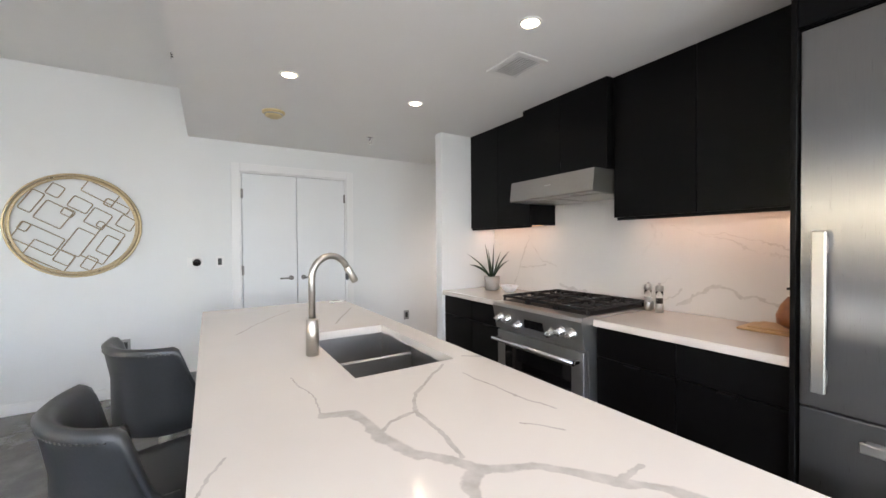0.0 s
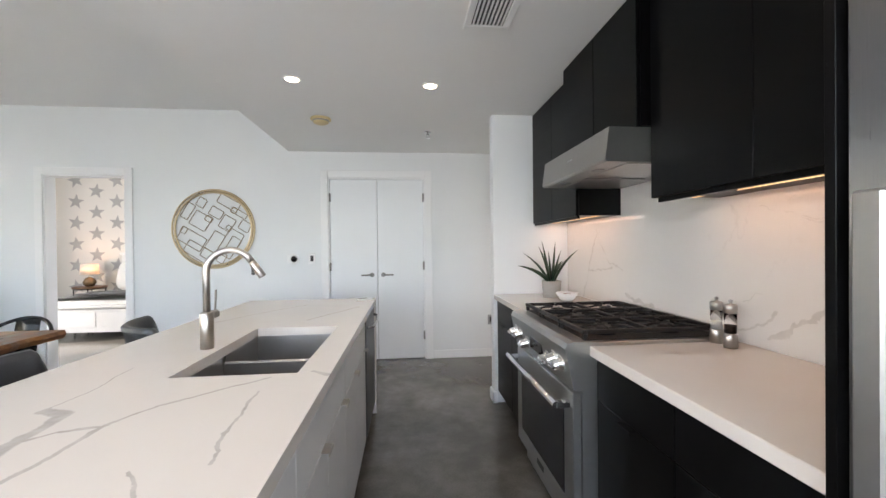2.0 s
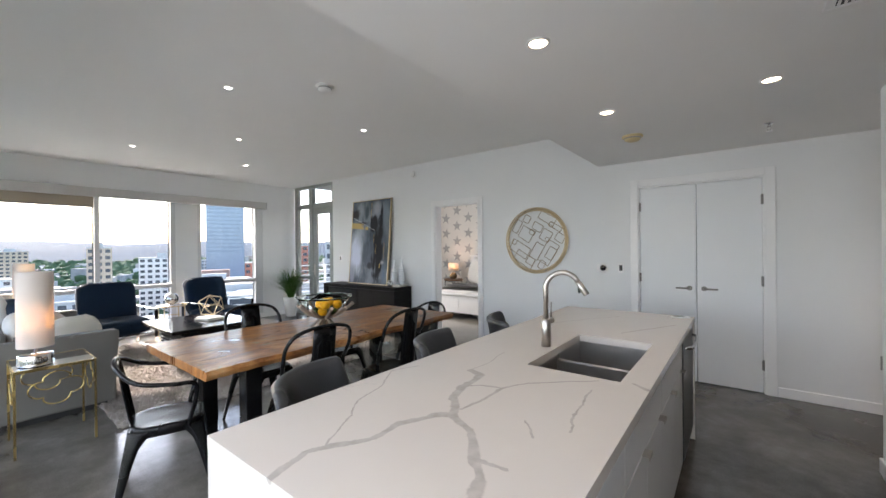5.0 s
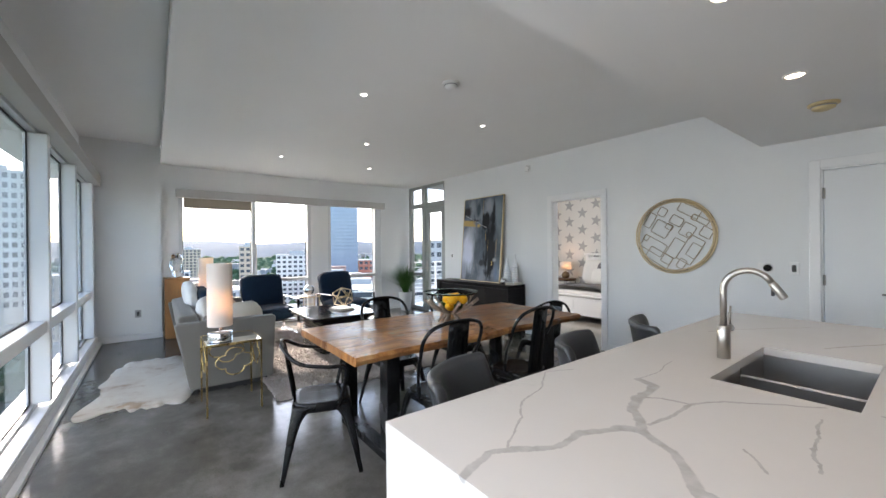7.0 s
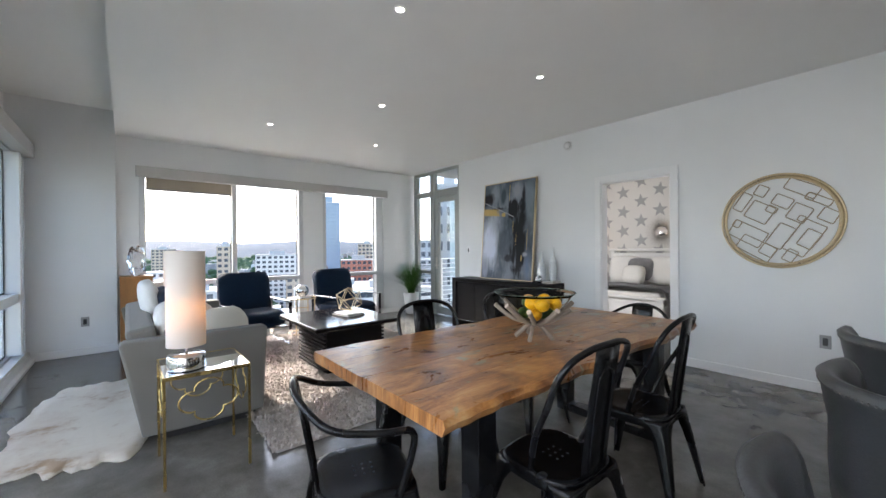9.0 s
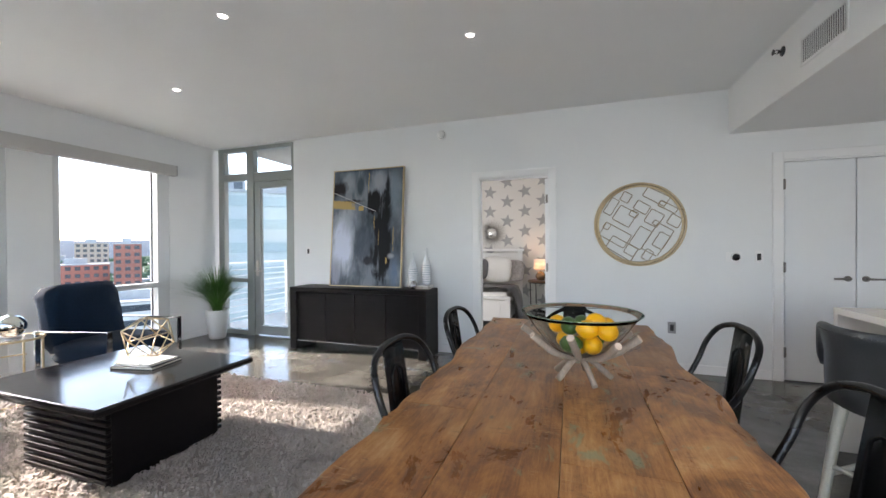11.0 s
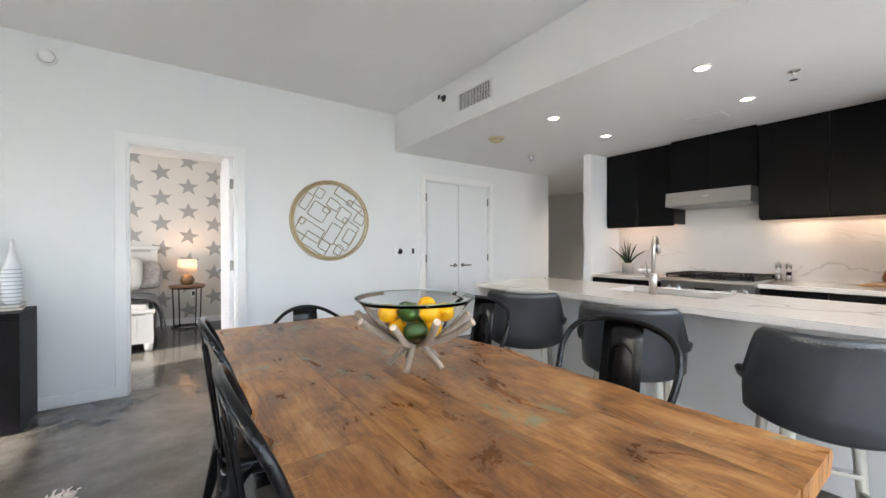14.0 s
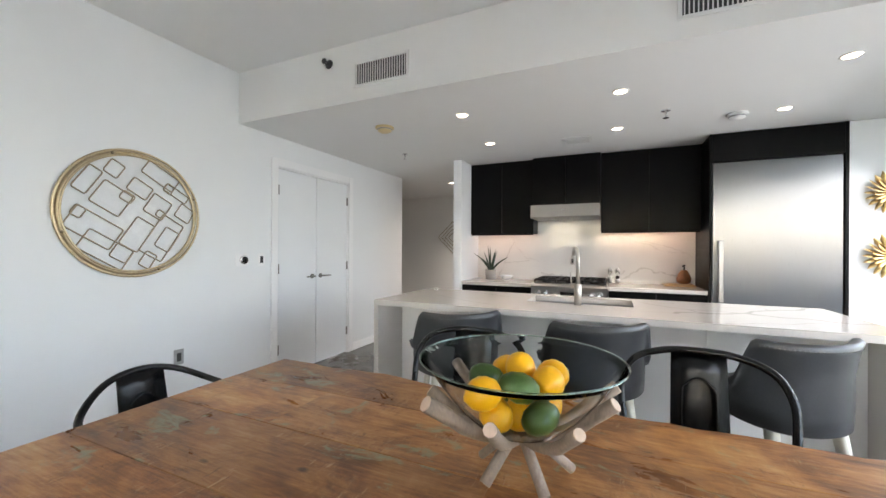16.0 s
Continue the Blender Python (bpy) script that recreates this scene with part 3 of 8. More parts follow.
setting("ceiling_soffit", join(B(0.335, -1.4, LOW, 3.2, NORTH, STRIP), B(3.2, 3.2, LOW, 6.1, 7.2, LOW + 0.1)), CEIL, "white dropped kitchen ceiling")
setting("ceiling_roof", B(-6.9, -1.4, STRIP + 0.1, 3.2, 4.75, STRIP + 0.25), CEIL)


def skirt(name, boxes):
    bm = bmesh.new()
    for b in boxes:
        box(bm, *b, bevel=0.004)
    setting(name, bm, TRIM, "white painted baseboard")


H = 0.095
skirt("baseboard", [(-4.94, NORTH - 0.014, 0, -2.30, NORTH, H), (-1.32, NORTH - 0.014, 0, 0.68, NORTH, H), (1.97, NORTH - 0.014, 0, 3.22, NORTH, H),
                    (2.375, 3.225, 0, 2.39, 3.36, H), (2.375, 3.345, 0, 3.17, 3.36, H), (2.375, 3.225, 0, 2.41, 3.24, H),
                    (-6.37, -0.985, 0, -6.356, -0.226, H), (-6.48, -0.24, 0, -6.37, -0.226, H), (WEST, 3.88, 0, WEST + 0.014, NORTH, H),
                    (WEST, -0.226, 0, WEST + 0.014, 3.88, H), (2.386, -1.0, 0, 2.40, -0.325, H), (5.336, 3.345, 0, 5.35, 7.0, H), (3.22, NORTH + 0.13, 0, 3.234, 7.0, H)])


def casing(name, x0, x1, z1, w=0.075):
    """Door lining and flat casing in the north wall, on the living side and round the jambs."""
    bm = bmesh.new()
    y = NORTH
    for a, b in ((x0 - w, x0 + 0.004), (x1 - 0.004, x1 + w)):
        box(bm, a, y - 0.018, 0, b, y - 0.0005, z1 + w, bevel=0.003)
    box(bm, x0 + 0.004, y - 0.018, z1 - 0.004, x1 - 0.004, y - 0.0005, z1 + w, bevel=0.003)
    for a, b in ((x0 - 0.001, x0 + 0.018), (x1 - 0.018, x1 + 0.001)):
        box(bm, a, y + 0.0005, 0, b, y + 0.13, z1)
    box(bm, x0 + 0.018, y + 0.0005, z1 - 0.018, x1 - 0.018, y + 0.13, z1 + 0.001)
    return setting(name, bm, TRIM, "white painted door casing")


casing("trim_closet", *DOORS)
casing("trim_bedroom", *BED)


def lever(parent, x, y, z, way, face=-1):
    """Round rose and a straight lever, on a door face that looks along y."""
    h = part("door_handle", join(S([(x, y, z), (x, y + face * 0.012, z)], 0.026, sides=18),
                                 S([(x, y + face * 0.01, z), (x, y + face * 0.05, z)], 0.010),
                                 S([(x, y + face * 0.05, z), (x + way * 0.12, y + face * 0.052, z)], [0.0095, 0.008])), SATIN, parent, "satin nickel lever handle")
    return h


def hinge(parent, x, y, z):
    part("hinge", join(S([(x, y - 0.006, z - 0.05), (x, y - 0.006, z + 0.05)], 0.007, sides=10), B(x - 0.014, y - 0.005, z - 0.048, x + 0.014, y, z + 0.048)), SATIN, parent, "satin nickel hinge")


def closet_doors():
    mid = (DOORS[0] + DOORS[1]) / 2
    y = NORTH + 0.006
    for name, a, b, hx, sx, way in (("door_1", DOORS[0] + 0.024, mid - 0.004, DOORS[0] + 0.02, mid - 0.065, -1), ("door_2", mid + 0.004, DOORS[1] - 0.024, DOORS[1] - 0.02, mid + 0.065, 1)):
        d = tagged(thing(name, "closed flush white painted closet door", "door", ((a + b) / 2, y + 0.02, 0.012)), kind="structure")
        part("leaf", B(a, y, 0.012, b, y + 0.04, DOORS[2] - 0.025, bevel=0.002), DOORW, d)
        lever(d, sx, y, 1.0, way)
        for z in (0.28, 1.1, 1.9):
            hinge(d, hx, y, z)
    setting("closet_back", B(0.5, NORTH + 0.6, 0, 2.2, NORTH + 0.7, LOW), GREYPLASTIC)


closet_doors()


def bedroom_door():
    """Open door, hinged at the east jamb and swung into the bedroom."""
    x, y = BED[1] - 0.02, NORTH + 0.135
    d = tagged(thing("door_3", "open flush white painted bedroom door", "door", (x, y, 0.012)), kind="structure")
    leaf = part("leaf", B(x - 0.038, y, 0.012, x, y + 0.79, 2.12, bevel=0.002), DOORW, d)
    for face in (-1, 1):
        xx = x - 0.038 if face < 0 else x
        part("door_handle", join(S([(xx, y + 0.73, 1.0), (xx + face * 0.012, y + 0.73, 1.0)], 0.026, sides=18), S([(xx, y + 0.73, 1.0), (xx + face * 0.05, y + 0.73, 1.0)], 0.01),
                                 S([(xx + face * 0.05, y + 0.73, 1.0), (xx + face * 0.05, y + 0.61, 1.0)], 0.009)), CHROME, d, "chrome lever handle")
    for z in (0.25, 1.07, 1.88):
        part("hinge", B(x - 0.03, y - 0.004, z - 0.05, x + 0.006, y + 0.001, z + 0.05, bevel=0.002), SATIN, d, "satin nickel hinge")


bedroom_door()


# ---------------------------------------------------------------- west windows
def window(name, label, base):
    return tagged(thing(name, label, "window", base), kind="structure")


def west_windows():
    xg, xi = WEST - 0.12, WEST - 0.004
    for name, y0, y1, splits in (("window_1", 0.0, 2.26, (1.18,)), ("window_2", 2.62, 3.88, ())):
        w = window(name, "tall fixed window with pale aluminium frame", (xg, (y0 + y1) / 2, 0.1))
        edge = 0.075 if name == "window_1" else 0.16
        frame_b = join(B(xg - 0.04, y0, 0.10, xi, y0 + 0.06, 2.47, bevel=0.003), B(xg - 0.04, y1 - edge, 0.10, xi, y1, 2.47, bevel=0.003),
                       B(xg - 0.04, y0 + 0.06, 0.10, xi, y1 - edge, 0.165, bevel=0.003), B(xg - 0.04, y0 + 0.06, 2.40, xi, y1 - edge, 2.47, bevel=0.003))
        part("window_frame", frame_b, ALU, w)
        cells = [y0 + 0.06, *splits, y1 - edge]
        for s in splits:
            part("mullion", B(xg - 0.04, s - 0.032, 0.165, xi, s + 0.032, 2.40, bevel=0.003), ALU, w)
        part("rail", B(xg - 0.04, y0 + 0.06, 0.80, xi + 0.012, y1 - edge, 0.865, bevel=0.003), ALU, w)
        for a, b in zip(cells, cells[1:]):
            a2, b2 = (a + 0.032 if a in splits else a), (b - 0.032 if b in splits else b)
            for z0, z1 in ((0.165, 0.80), (0.865, 2.40)):
                p = part("pane", B(xg - 0.006, a2 - 0.004, z0 - 0.004, xg + 0.006, b2 + 0.004, z1 + 0.004), PANE, w)
                p.visible_shadow = False
                g = bmesh.new()
                for q in ((a2, z0, a2 + 0.012, z1), (b2 - 0.012, z0, b2, z1), (a2 + 0.012, z0, b2 - 0.012, z0 + 0.012), (a2 + 0.012, z1 - 0.012, b2 - 0.012, z1)):
                    box(g, xg + 0.007, q[0], q[1], xg + 0.014, q[2], q[3])
                part("gasket", g, GASKET, w)
    v = thing("window_valance", "grey fabric-wrapped blind valance over the windows", "valance", (WEST + 0.05, 1.95, 2.33))
    part("cover", B(WEST + 0.002, -0.03, 2.335, WEST + 0.105, 3.92, 2.475, bevel=0.004), VAL, v)
    for y in (-0.036, 3.920):
        part("end_cap", B(WEST + 0.002, y, 2.333, WEST + 0.107, y + 0.006, 2.477), GREYPLASTIC, v)
    s = thing("roller_shade", "tan roller shade, pulled down a little", "blind", (WEST + 0.02, 0.6, 2.18))
    part("cloth", B(WEST - 0.03, 0.075, 2.19, WEST - 0.024, 1.145, 2.40), SHADE, s)
    part("hem_bar", B(WEST - 0.038, 0.075, 2.165, WEST - 0.018, 1.145, 2.19, bevel=0.004), GREYPLASTIC, s)


west_windows()


def south_windows():
    yg = -1.170
    piers = [-5.97, -4.51, -3.10, -1.68, -0.26, 1.16]
    edges = [-6.25, *piers, 2.35]
    w = window("window_3", "long row of tall windows between white piers", (-2, yg, 0.12))
    part("window_frame", join(B(-6.25, yg - 0.03, 0.12, 2.35, yg + 0.045, 0.18, bevel=0.003), B(-6.25, yg - 0.03, 2.41, 2.35, -1.105, 2.47, bevel=0.003),
                              B(-6.25, yg - 0.03, 0.18, -6.19, -1.05, 2.41), B(2.29, yg - 0.03, 0.18, 2.35, -1.05, 2.41)), ALU, w)
    for x in piers:
        part("pier", B(x - 0.042, yg - 0.02, 0.18, x + 0.042, -1.035, 2.41, bevel=0.005), TRIM, w, "deep white pier")
    part("sill", B(-6.25, yg + 0.046, 0.12, 2.35, -1.035, 0.15, bevel=0.004), TRIM, w, "white sill")
    for a, b in zip(edges, edges[1:]):
        lo, hi = a + (0.06 if a == -6.25 else 0.042), b - (0.06 if b == 2.35 else 0.042)
        part("rail", B(lo, yg - 0.02, 0.76, hi, -1.05, 0.86, bevel=0.005), TRIM, w, "white deep rail")
        for z0, z1 in ((0.18, 0.76), (0.86, 2.41)):
            p = part("pane", B(lo - 0.004, yg - 0.006, z0 - 0.004, hi + 0.004, yg + 0.006, z1 + 0.004), PANE, w)
            p.visible_shadow = False
            g = bmesh.new()
            for q in ((lo, z0, lo + 0.014, z1), (hi - 0.014, z0, hi, z1), (lo + 0.014, z0, hi - 0.014, z0 + 0.014), (lo + 0.014, z1 - 0.014, hi - 0.014, z1)):
                box(g, q[0], yg + 0.007, q[1], q[2], yg + 0.016, q[3])
            part("gasket", g, GASKET, w)
    v = thing("window_valance", "grey blind valance along the window row", "valance", (-2, -1.0, 2.40))
    part("cover", B(-6.365, -1.10, 2.43, 2.38, -0.975, 2.59, bevel=0.004), VAL, v)


south_windows()


def balcony_glazing():
    y0, y1 = NORTH + 0.02, NORTH + 0.11
    w = window("window_4", "grey framed side light and transoms beside the balcony door", (-5.65, y0, 0))
    part("window_frame", join(B(-6.40, y0, 0, -6.29, y1, 2.86, bevel=0.003), B(-5.01, y0, 0, -4.952, y1, 2.86, bevel=0.003), B(-6.29, y0, 2.80, -5.01, y1, 2.86, bevel=0.003),
                              B(-6.29, y0, 0.0, -5.83, y1, 0.07, bevel=0.003)), ALUD, w)
    part("mullion", B(-5.83, y0 - 0.01, 0, -5.70, y1, 2.80, bevel=0.003), ALUD, w)
    part("transom", join(B(-6.29, y0, 2.36, -5.83, y1, 2.46, bevel=0.003), B(-5.70, y0, 2.32, -5.01, y1, 2.46, bevel=0.003)), ALUD, w)
    part("rail", B(-6.29, y0, 0.80, -5.83, y1, 0.86, bevel=0.003), ALUD, w)
    for a, b, z0, z1 in ((-6.29, -5.83, 0.07, 0.80), (-6.29, -5.83, 0.86, 2.36), (-6.29, -5.83, 2.46, 2.80), (-5.70, -5.01, 2.46, 2.80)):
        p = part("pane", B(a - 0.004, y0 + 0.04, z0 - 0.004, b + 0.004, y0 + 0.052, z1 + 0.004), PANE, w)
        p.visible_shadow = False
    d = tagged(thing("door_4", "closed glazed balcony door in a grey metal frame", "door", (-5.35, y0, 0)), kind="structure")
    part("stile", join(B(-5.695, y0 + 0.01, 0.02, -5.595, y1 - 0.01, 2.315, bevel=0.003), B(-5.11, y0 + 0.01, 0.02, -5.015, y1 - 0.01, 2.315, bevel=0.003),
                       B(-5.595, y0 + 0.01, 0.02, -5.11, y1 - 0.01, 0.15, bevel=0.003), B(-5.595, y0 + 0.01, 2.22, -5.11, y1 - 0.01, 2.315, bevel=0.003)), ALUD, d)
    p = part("pane", B(-5.60, y0 + 0.04, 0.145, -5.105, y0 + 0.052, 2.225), PANE, d)
    p.visible_shadow = False
    part("door_handle", join(B(-5.665, y0 - 0.005, 0.9, -5.625, y0 + 0.012, 1.13, bevel=0.004), S([(-5.645, y0 - 0.04, 0.98), (-5.53, y0 - 0.042, 0.98)], 0.009), S([(-5.645, y0, 0.98), (-5.645, y0 - 0.045, 0.98)], 0.009)), NICKEL, d, "satin nickel lever and plate")


balcony_glazing()

# daylight through the part of the south windows that lies behind the walk
lamp("window_light", "AREA", look((0.0, SOUTH + 0.03, 1.3), (0.0, 0.8, -0.7)), SOUTHLIGHT, (0.93, 0.97, 1.0), size=4.6, size_y=2.1)


# ---------------------------------------------------------------- lamps and fittings in the ceilings
def downlight(x, y, z, lit, group, label, r=0.042):
    d = thing("recessed_light", label, "ceiling light", (x, y, z), group)
    part("trim_ring", L([(r + 0.014, 0.0), (r + 0.014, -0.004), (r + 0.004, -0.008), (r, -0.003), (r, 0.0)], at=(x, y, z), sides=28), WHITEPLASTIC, d, "white trim ring")
    part("lens", L([(r, -0.0025), (r * 0.5, -0.004), (0.0, -0.005)], at=(x, y, z), sides=24), lit, d, "glowing lens")
    return d


for x, y in ((0.93, 2.66), (0.93, 1.465), (0.91, 0.27), (1.835, 2.70), (1.82, 1.48), (1.79, 0.29)):
    downlight(x, y, LOW, LIT, "kitchen downlights", "lit round recessed kitchen downlight with white trim")
    lamp("downlight", "SPOT", look((x, y, LOW - 0.02), (x, y, 0)), KLAMP, (1.0, 0.80, 0.60), radius=0.05, cone=130)
for x, y in ((-1.83, 1.24), (-1.855, 2.78), (-3.36, 2.01), (-4.76, 1.25), (-4.81, 2.765)):
    downlight(x, y, HIGH, LITCOOL, "living room downlights", "small lit recessed downlight in the high ceiling", 0.026)
downlight(3.87, 4.0, LOW, LIT, "hall downlights", "lit round recessed hall downlight")
lamp("hall_downlight", "SPOT", look((3.87, 4.0, LOW - 0.02), (3.87, 4.0, 0)), KLAMP * 14.0, (1.0, 0.9, 0.8), radius=0.05, cone=130)


def smoke_alarm(x, y, z, m, material, label, r=0.07):
    s = thing("smoke_alarm", label, "smoke alarm", (x, y, z))
    part("base", move(L([(r, 0.0), (r, 0.012), (r * 0.9, 0.016)]), m), material, s)
    part("body", move(L([(r * 0.78, 0.016), (r * 0.74, 0.036), (r * 0.45, 0.048), (0, 0.05)]), m), material, s)
    part("grille", move(L([(r * 0.8, 0.020), (r * 0.81, 0.024), (r * 0.78, 0.028)]), m), GREYPLASTIC, s, "dark grille slot")


smoke_alarm(0.945, 3.43, LOW, pose(0.945, 3.43, LOW, 180), YELLOWED, "yellowed round smoke alarm under the dropped ceiling", 0.085)
smoke_alarm(1.80, 0.59, LOW, pose(1.80, 0.59, LOW, 180), WHITEPLASTIC, "white smoke alarm under the dropped ceiling", 0.075)
smoke_alarm(-2.69, NORTH, 2.72, pose(-2.69, NORTH, 2.72, 90), WHITEPLASTIC, "white round smoke alarm high on the wall", 0.062)
smoke_alarm(-1.16, 1.75, HIGH, pose(-1.16, 1.75, HIGH, 180), WHITEPLASTIC, "flat white round detector in the high ceiling", 0.075)


def sprinkler(x, y, z, m, label, metal=CHROME):
    s = thing("sprinkler", label, "sprinkler", (x, y, z))
    part("escutcheon", move(L([(0.036, 0), (0.034, 0.006), (0.012, 0.010)]), m), metal, s)
    part("frame", move(join(S([(0, 0, 0.005), (0, 0, 0.03)], 0.008), S([(0.009, 0, 0.02), (0.014, 0, 0.04), (0.004, 0, 0.058)], 0.003, sides=6), S([(-0.009, 0, 0.02), (-0.014, 0, 0.04), (-0.004, 0, 0.058)], 0.003, sides=6)), m), metal, s)
    part("deflector", move(L([(0.022, 0.058), (0.022, 0.061)]), m), metal, s)


sprinkler(1.48, 1.13, LOW, pose(1.48, 1.13, LOW, 180), "chrome pendent sprinkler head under the kitchen ceiling")
sprinkler(1.875, 3.755, LOW, pose(1.875, 3.755, LOW, 180), "chrome pendent sprinkler head near the closet")
sprinkler(0.335, 3.55, 2.755, pose(0.335, 3.55, 2.755, 0, -90), "dark sidewall sprinkler head on the soffit", BLACKPLASTIC)


def ceiling_vent(x0, y0, x1, y1, z):
    v = thing("ceiling_vent", "white square louvred ceiling vent", "vent", ((x0 + x1) / 2, (y0 + y1) / 2, z))
    # no duct: a black sheet gives the gaps their shade
    part("backing", B(x0 + 0.02, y0 + 0.02, z - 0.003, x1 - 0.02, y1 - 0.02, z - 0.0005), BLACKPLASTIC, v, "black sheet in place of shade behind the slats")
    t = 0.035
    part("frame", join(B(x0, y0, z - 0.010, x1, y0 + t, z, bevel=0.003), B(x0, y1 - t, z - 0.010, x1, y1, z, bevel=0.003), B(x0, y0 + t, z - 0.010, x0 + t, y1 - t, z, bevel=0.003), B(x1 - t, y0 + t, z - 0.010, x1, y1 - t, z, bevel=0.003)), WHITEPLASTIC, v)
    n = 8
    for i in range(n):
        x = x0 + t + (x1 - x0 - 2 * t) * (i + 0.5) / n
        part("slat", B(x - 0.0045, y0 + t, z - 0.009, x + 0.0045, y1 - t, z - 0.0045), WHITEPLASTIC, v)


ceiling_vent(1.955, 1.705, 2.185, 1.995, LOW)


def wall_vent(y0, y1, z0, z1, label):
    x = 0.335
    v = thing("wall_vent", label, "vent", (x, (y0 + y1) / 2, z0))
    # black sheet on the soffit face stands in for the shaded duct
    part("backing", B(x - 0.003, y0 + 0.02, z0 + 0.02, x - 0.0005, y1 - 0.02, z1 - 0.02), BLACKPLASTIC, v, "black sheet in place of shade behind the slats")
    t = 0.022
    part("frame", join(B(x - 0.012, y0, z0, x, y0 + t, z1, bevel=0.003), B(x - 0.012, y1 - t, z0, x, y1, z1, bevel=0.003), B(x - 0.012, y0 + t, z0, x, y1 - t, z0 + t, bevel=0.003), B(x - 0.012, y0 + t, z1 - t, x, y1 - t, z1, bevel=0.003)), WHITEPLASTIC, v)
    n = int((y1 - y0) / 0.022)
    for i in range(n):
        y = y0 + t + (y1 - y0 - 2 * t) * (i + 0.5) / n
        part("slat", B(x - 0.011, y - 0.003, z0 + t, x - 0.007, y + 0.003, z1 - t), WHITEPLASTIC, v)


wall_vent(2.83, 3.31, 2.525, 2.72, "white supply grille with upright slats on the soffit")
wall_vent(0.70, 1.20, 2.525, 2.72, "white supply grille with upright slats on the soffit")


def wall_plate(x, z, label, category, centre, w=0.075, h=0.118):
    p = thing(category.replace(" ", "_"), label, category, (x, NORTH, z))
    part("plate", B(x - w / 2, NORTH - 0.006, z - h / 2, x + w / 2, NORTH - 0.0005, z + h / 2, bevel=0.0025), TRIM if centre != "outlet" else GREYPLASTIC, p)
    if centre == "dial":
        part("dial", move(L([(0.040, 0.006), (0.040, 0.022), (0.034, 0.028), (0, 0.028)], sides=28), pose(x + 0.012, NORTH, z, 90)), CHROME, p, "steel dial ring")
        part("display", move(L([(0.031, 0.0282), (0.031, 0.0295), (0, 0.0295)], sides=28), pose(x + 0.012, NORTH, z, 90)), DARKGLASS, p, "black round display")
    else:
        part("rocker", B(x - 0.017, NORTH - 0.010, z - 0.033, x + 0.017, NORTH - 0.0062, z + 0.033, bevel=0.002), BLACKPLASTIC, p, "black rocker insert")


wall_plate(0.375, 1.20, "round thermostat with a black display on a white plate", "thermostat", "dial", 0.135, 0.10)
wall_plate(0.582, 1.20, "white wall switch with a black insert", "light switch", "switch")
wall_plate(-4.70, 1.27, "white wall switch with a black insert", "light switch", "switch")
wall_plate(-0.17, 0.46, "grey wall outlet with a black insert", "power outlet", "outlet")
wall_plate(2.66, 0.44, "grey wall outlet with a black insert", "power outlet", "outlet")
_p = thing("power_outlet", "grey wall outlet with a black insert", "power outlet", (-6.37, -0.55, 0.42))
part("plate", B(-6.3695, -0.59, 0.36, -6.364, -0.51, 0.48, bevel=0.002), GREYPLASTIC, _p)
part("rocker", B(-6.3638, -0.567, 0.387, -6.360, -0.533, 0.453, bevel=0.001), BLACKPLASTIC, _p, "black insert")

# ---------------------------------------------------------------- kitchen run on the east wall
setting("backsplash", B(EAST - 0.014, 0.672, 0.916, EAST - 0.0005, 3.239, 1.85), SPLASHQ, "white polished quartz backsplash with grey veins")


def pull(parent, x, y, z, w=0.09):
    part("pull", join(B(x - 0.024, y - w / 2, z - 0.003, x + 0.004, y + w / 2, z, bevel=0.001), B(x - 0.024, y - w / 2, z - 0.014, x - 0.021, y + w / 2, z - 0.003)), BLACKCAB, parent, "thin dark edge pull")


def base_unit(y0, y1, doors, label, drawers=False):
    c = thing("base_cabinet", label, "cabinet", (2.72, (y0 + y1) / 2, 0), "kitchen base cabinets")
    part("body", B(2.44, y0, 0.10, EAST - 0.016, y1, 0.873), BLACKCAB, c)
    part("plinth", B(2.50, y0 + 0.002, 0.0, EAST - 0.016, y1 - 0.002, 0.10), BLACKCAB, c)
    w = (y1 - y0) / doors
    for i in range(doors):
        a, b = y0 + i * w + 0.002, y0 + (i + 1) * w - 0.002
        part("drawer_front", B(2.418, a, 0.70, 2.439, b, 0.868, bevel=0.0015), BLACKCAB, c)
        d = part("door", B(2.418, a, 0.104, 2.439, b, 0.696, bevel=0.0015), BLACKCAB, c)
        pull(d, 2.418, (a + b) / 2, 0.694, 0.08)
    return c


base_unit(2.362, 3.238, 2, "black flat-front base cabinet beside the range")
base_unit(0.672, 1.11, 1, "black flat-front base cabinet beside the fridge")
base_unit(1.112, 1.556, 1, "black flat-front base cabinet beside the range")
for a, b in ((2.358, 3.239), (0.672, 1.560)):
    solo("worktop", B(2.39, a, 0.875, EAST - 0.0145, b, 0.915, bevel=0.003), WORKQ, "polished white quartz worktop with faint grey veins", "worktop")


def upper_unit(y0, y1, splits, x, z0, label):
    c = thing("wall_cabinet", label, "cabinet", (2.9, (y0 + y1) / 2, z0), "kitchen wall cabinets")
    part("body", B(x + 0.022, y0, z0 + 0.004, EAST - 0.016, y1, LOW - 0.003), BLACKCAB, c)
    ys = [y0, *splits, y1]
    for a, b in zip(ys, ys[1:]):
        part("door", B(x, a + 0.0015, z0, x + 0.020, b - 0.0015, LOW - 0.004, bevel=0.0015), BLACKCAB, c)
    return c


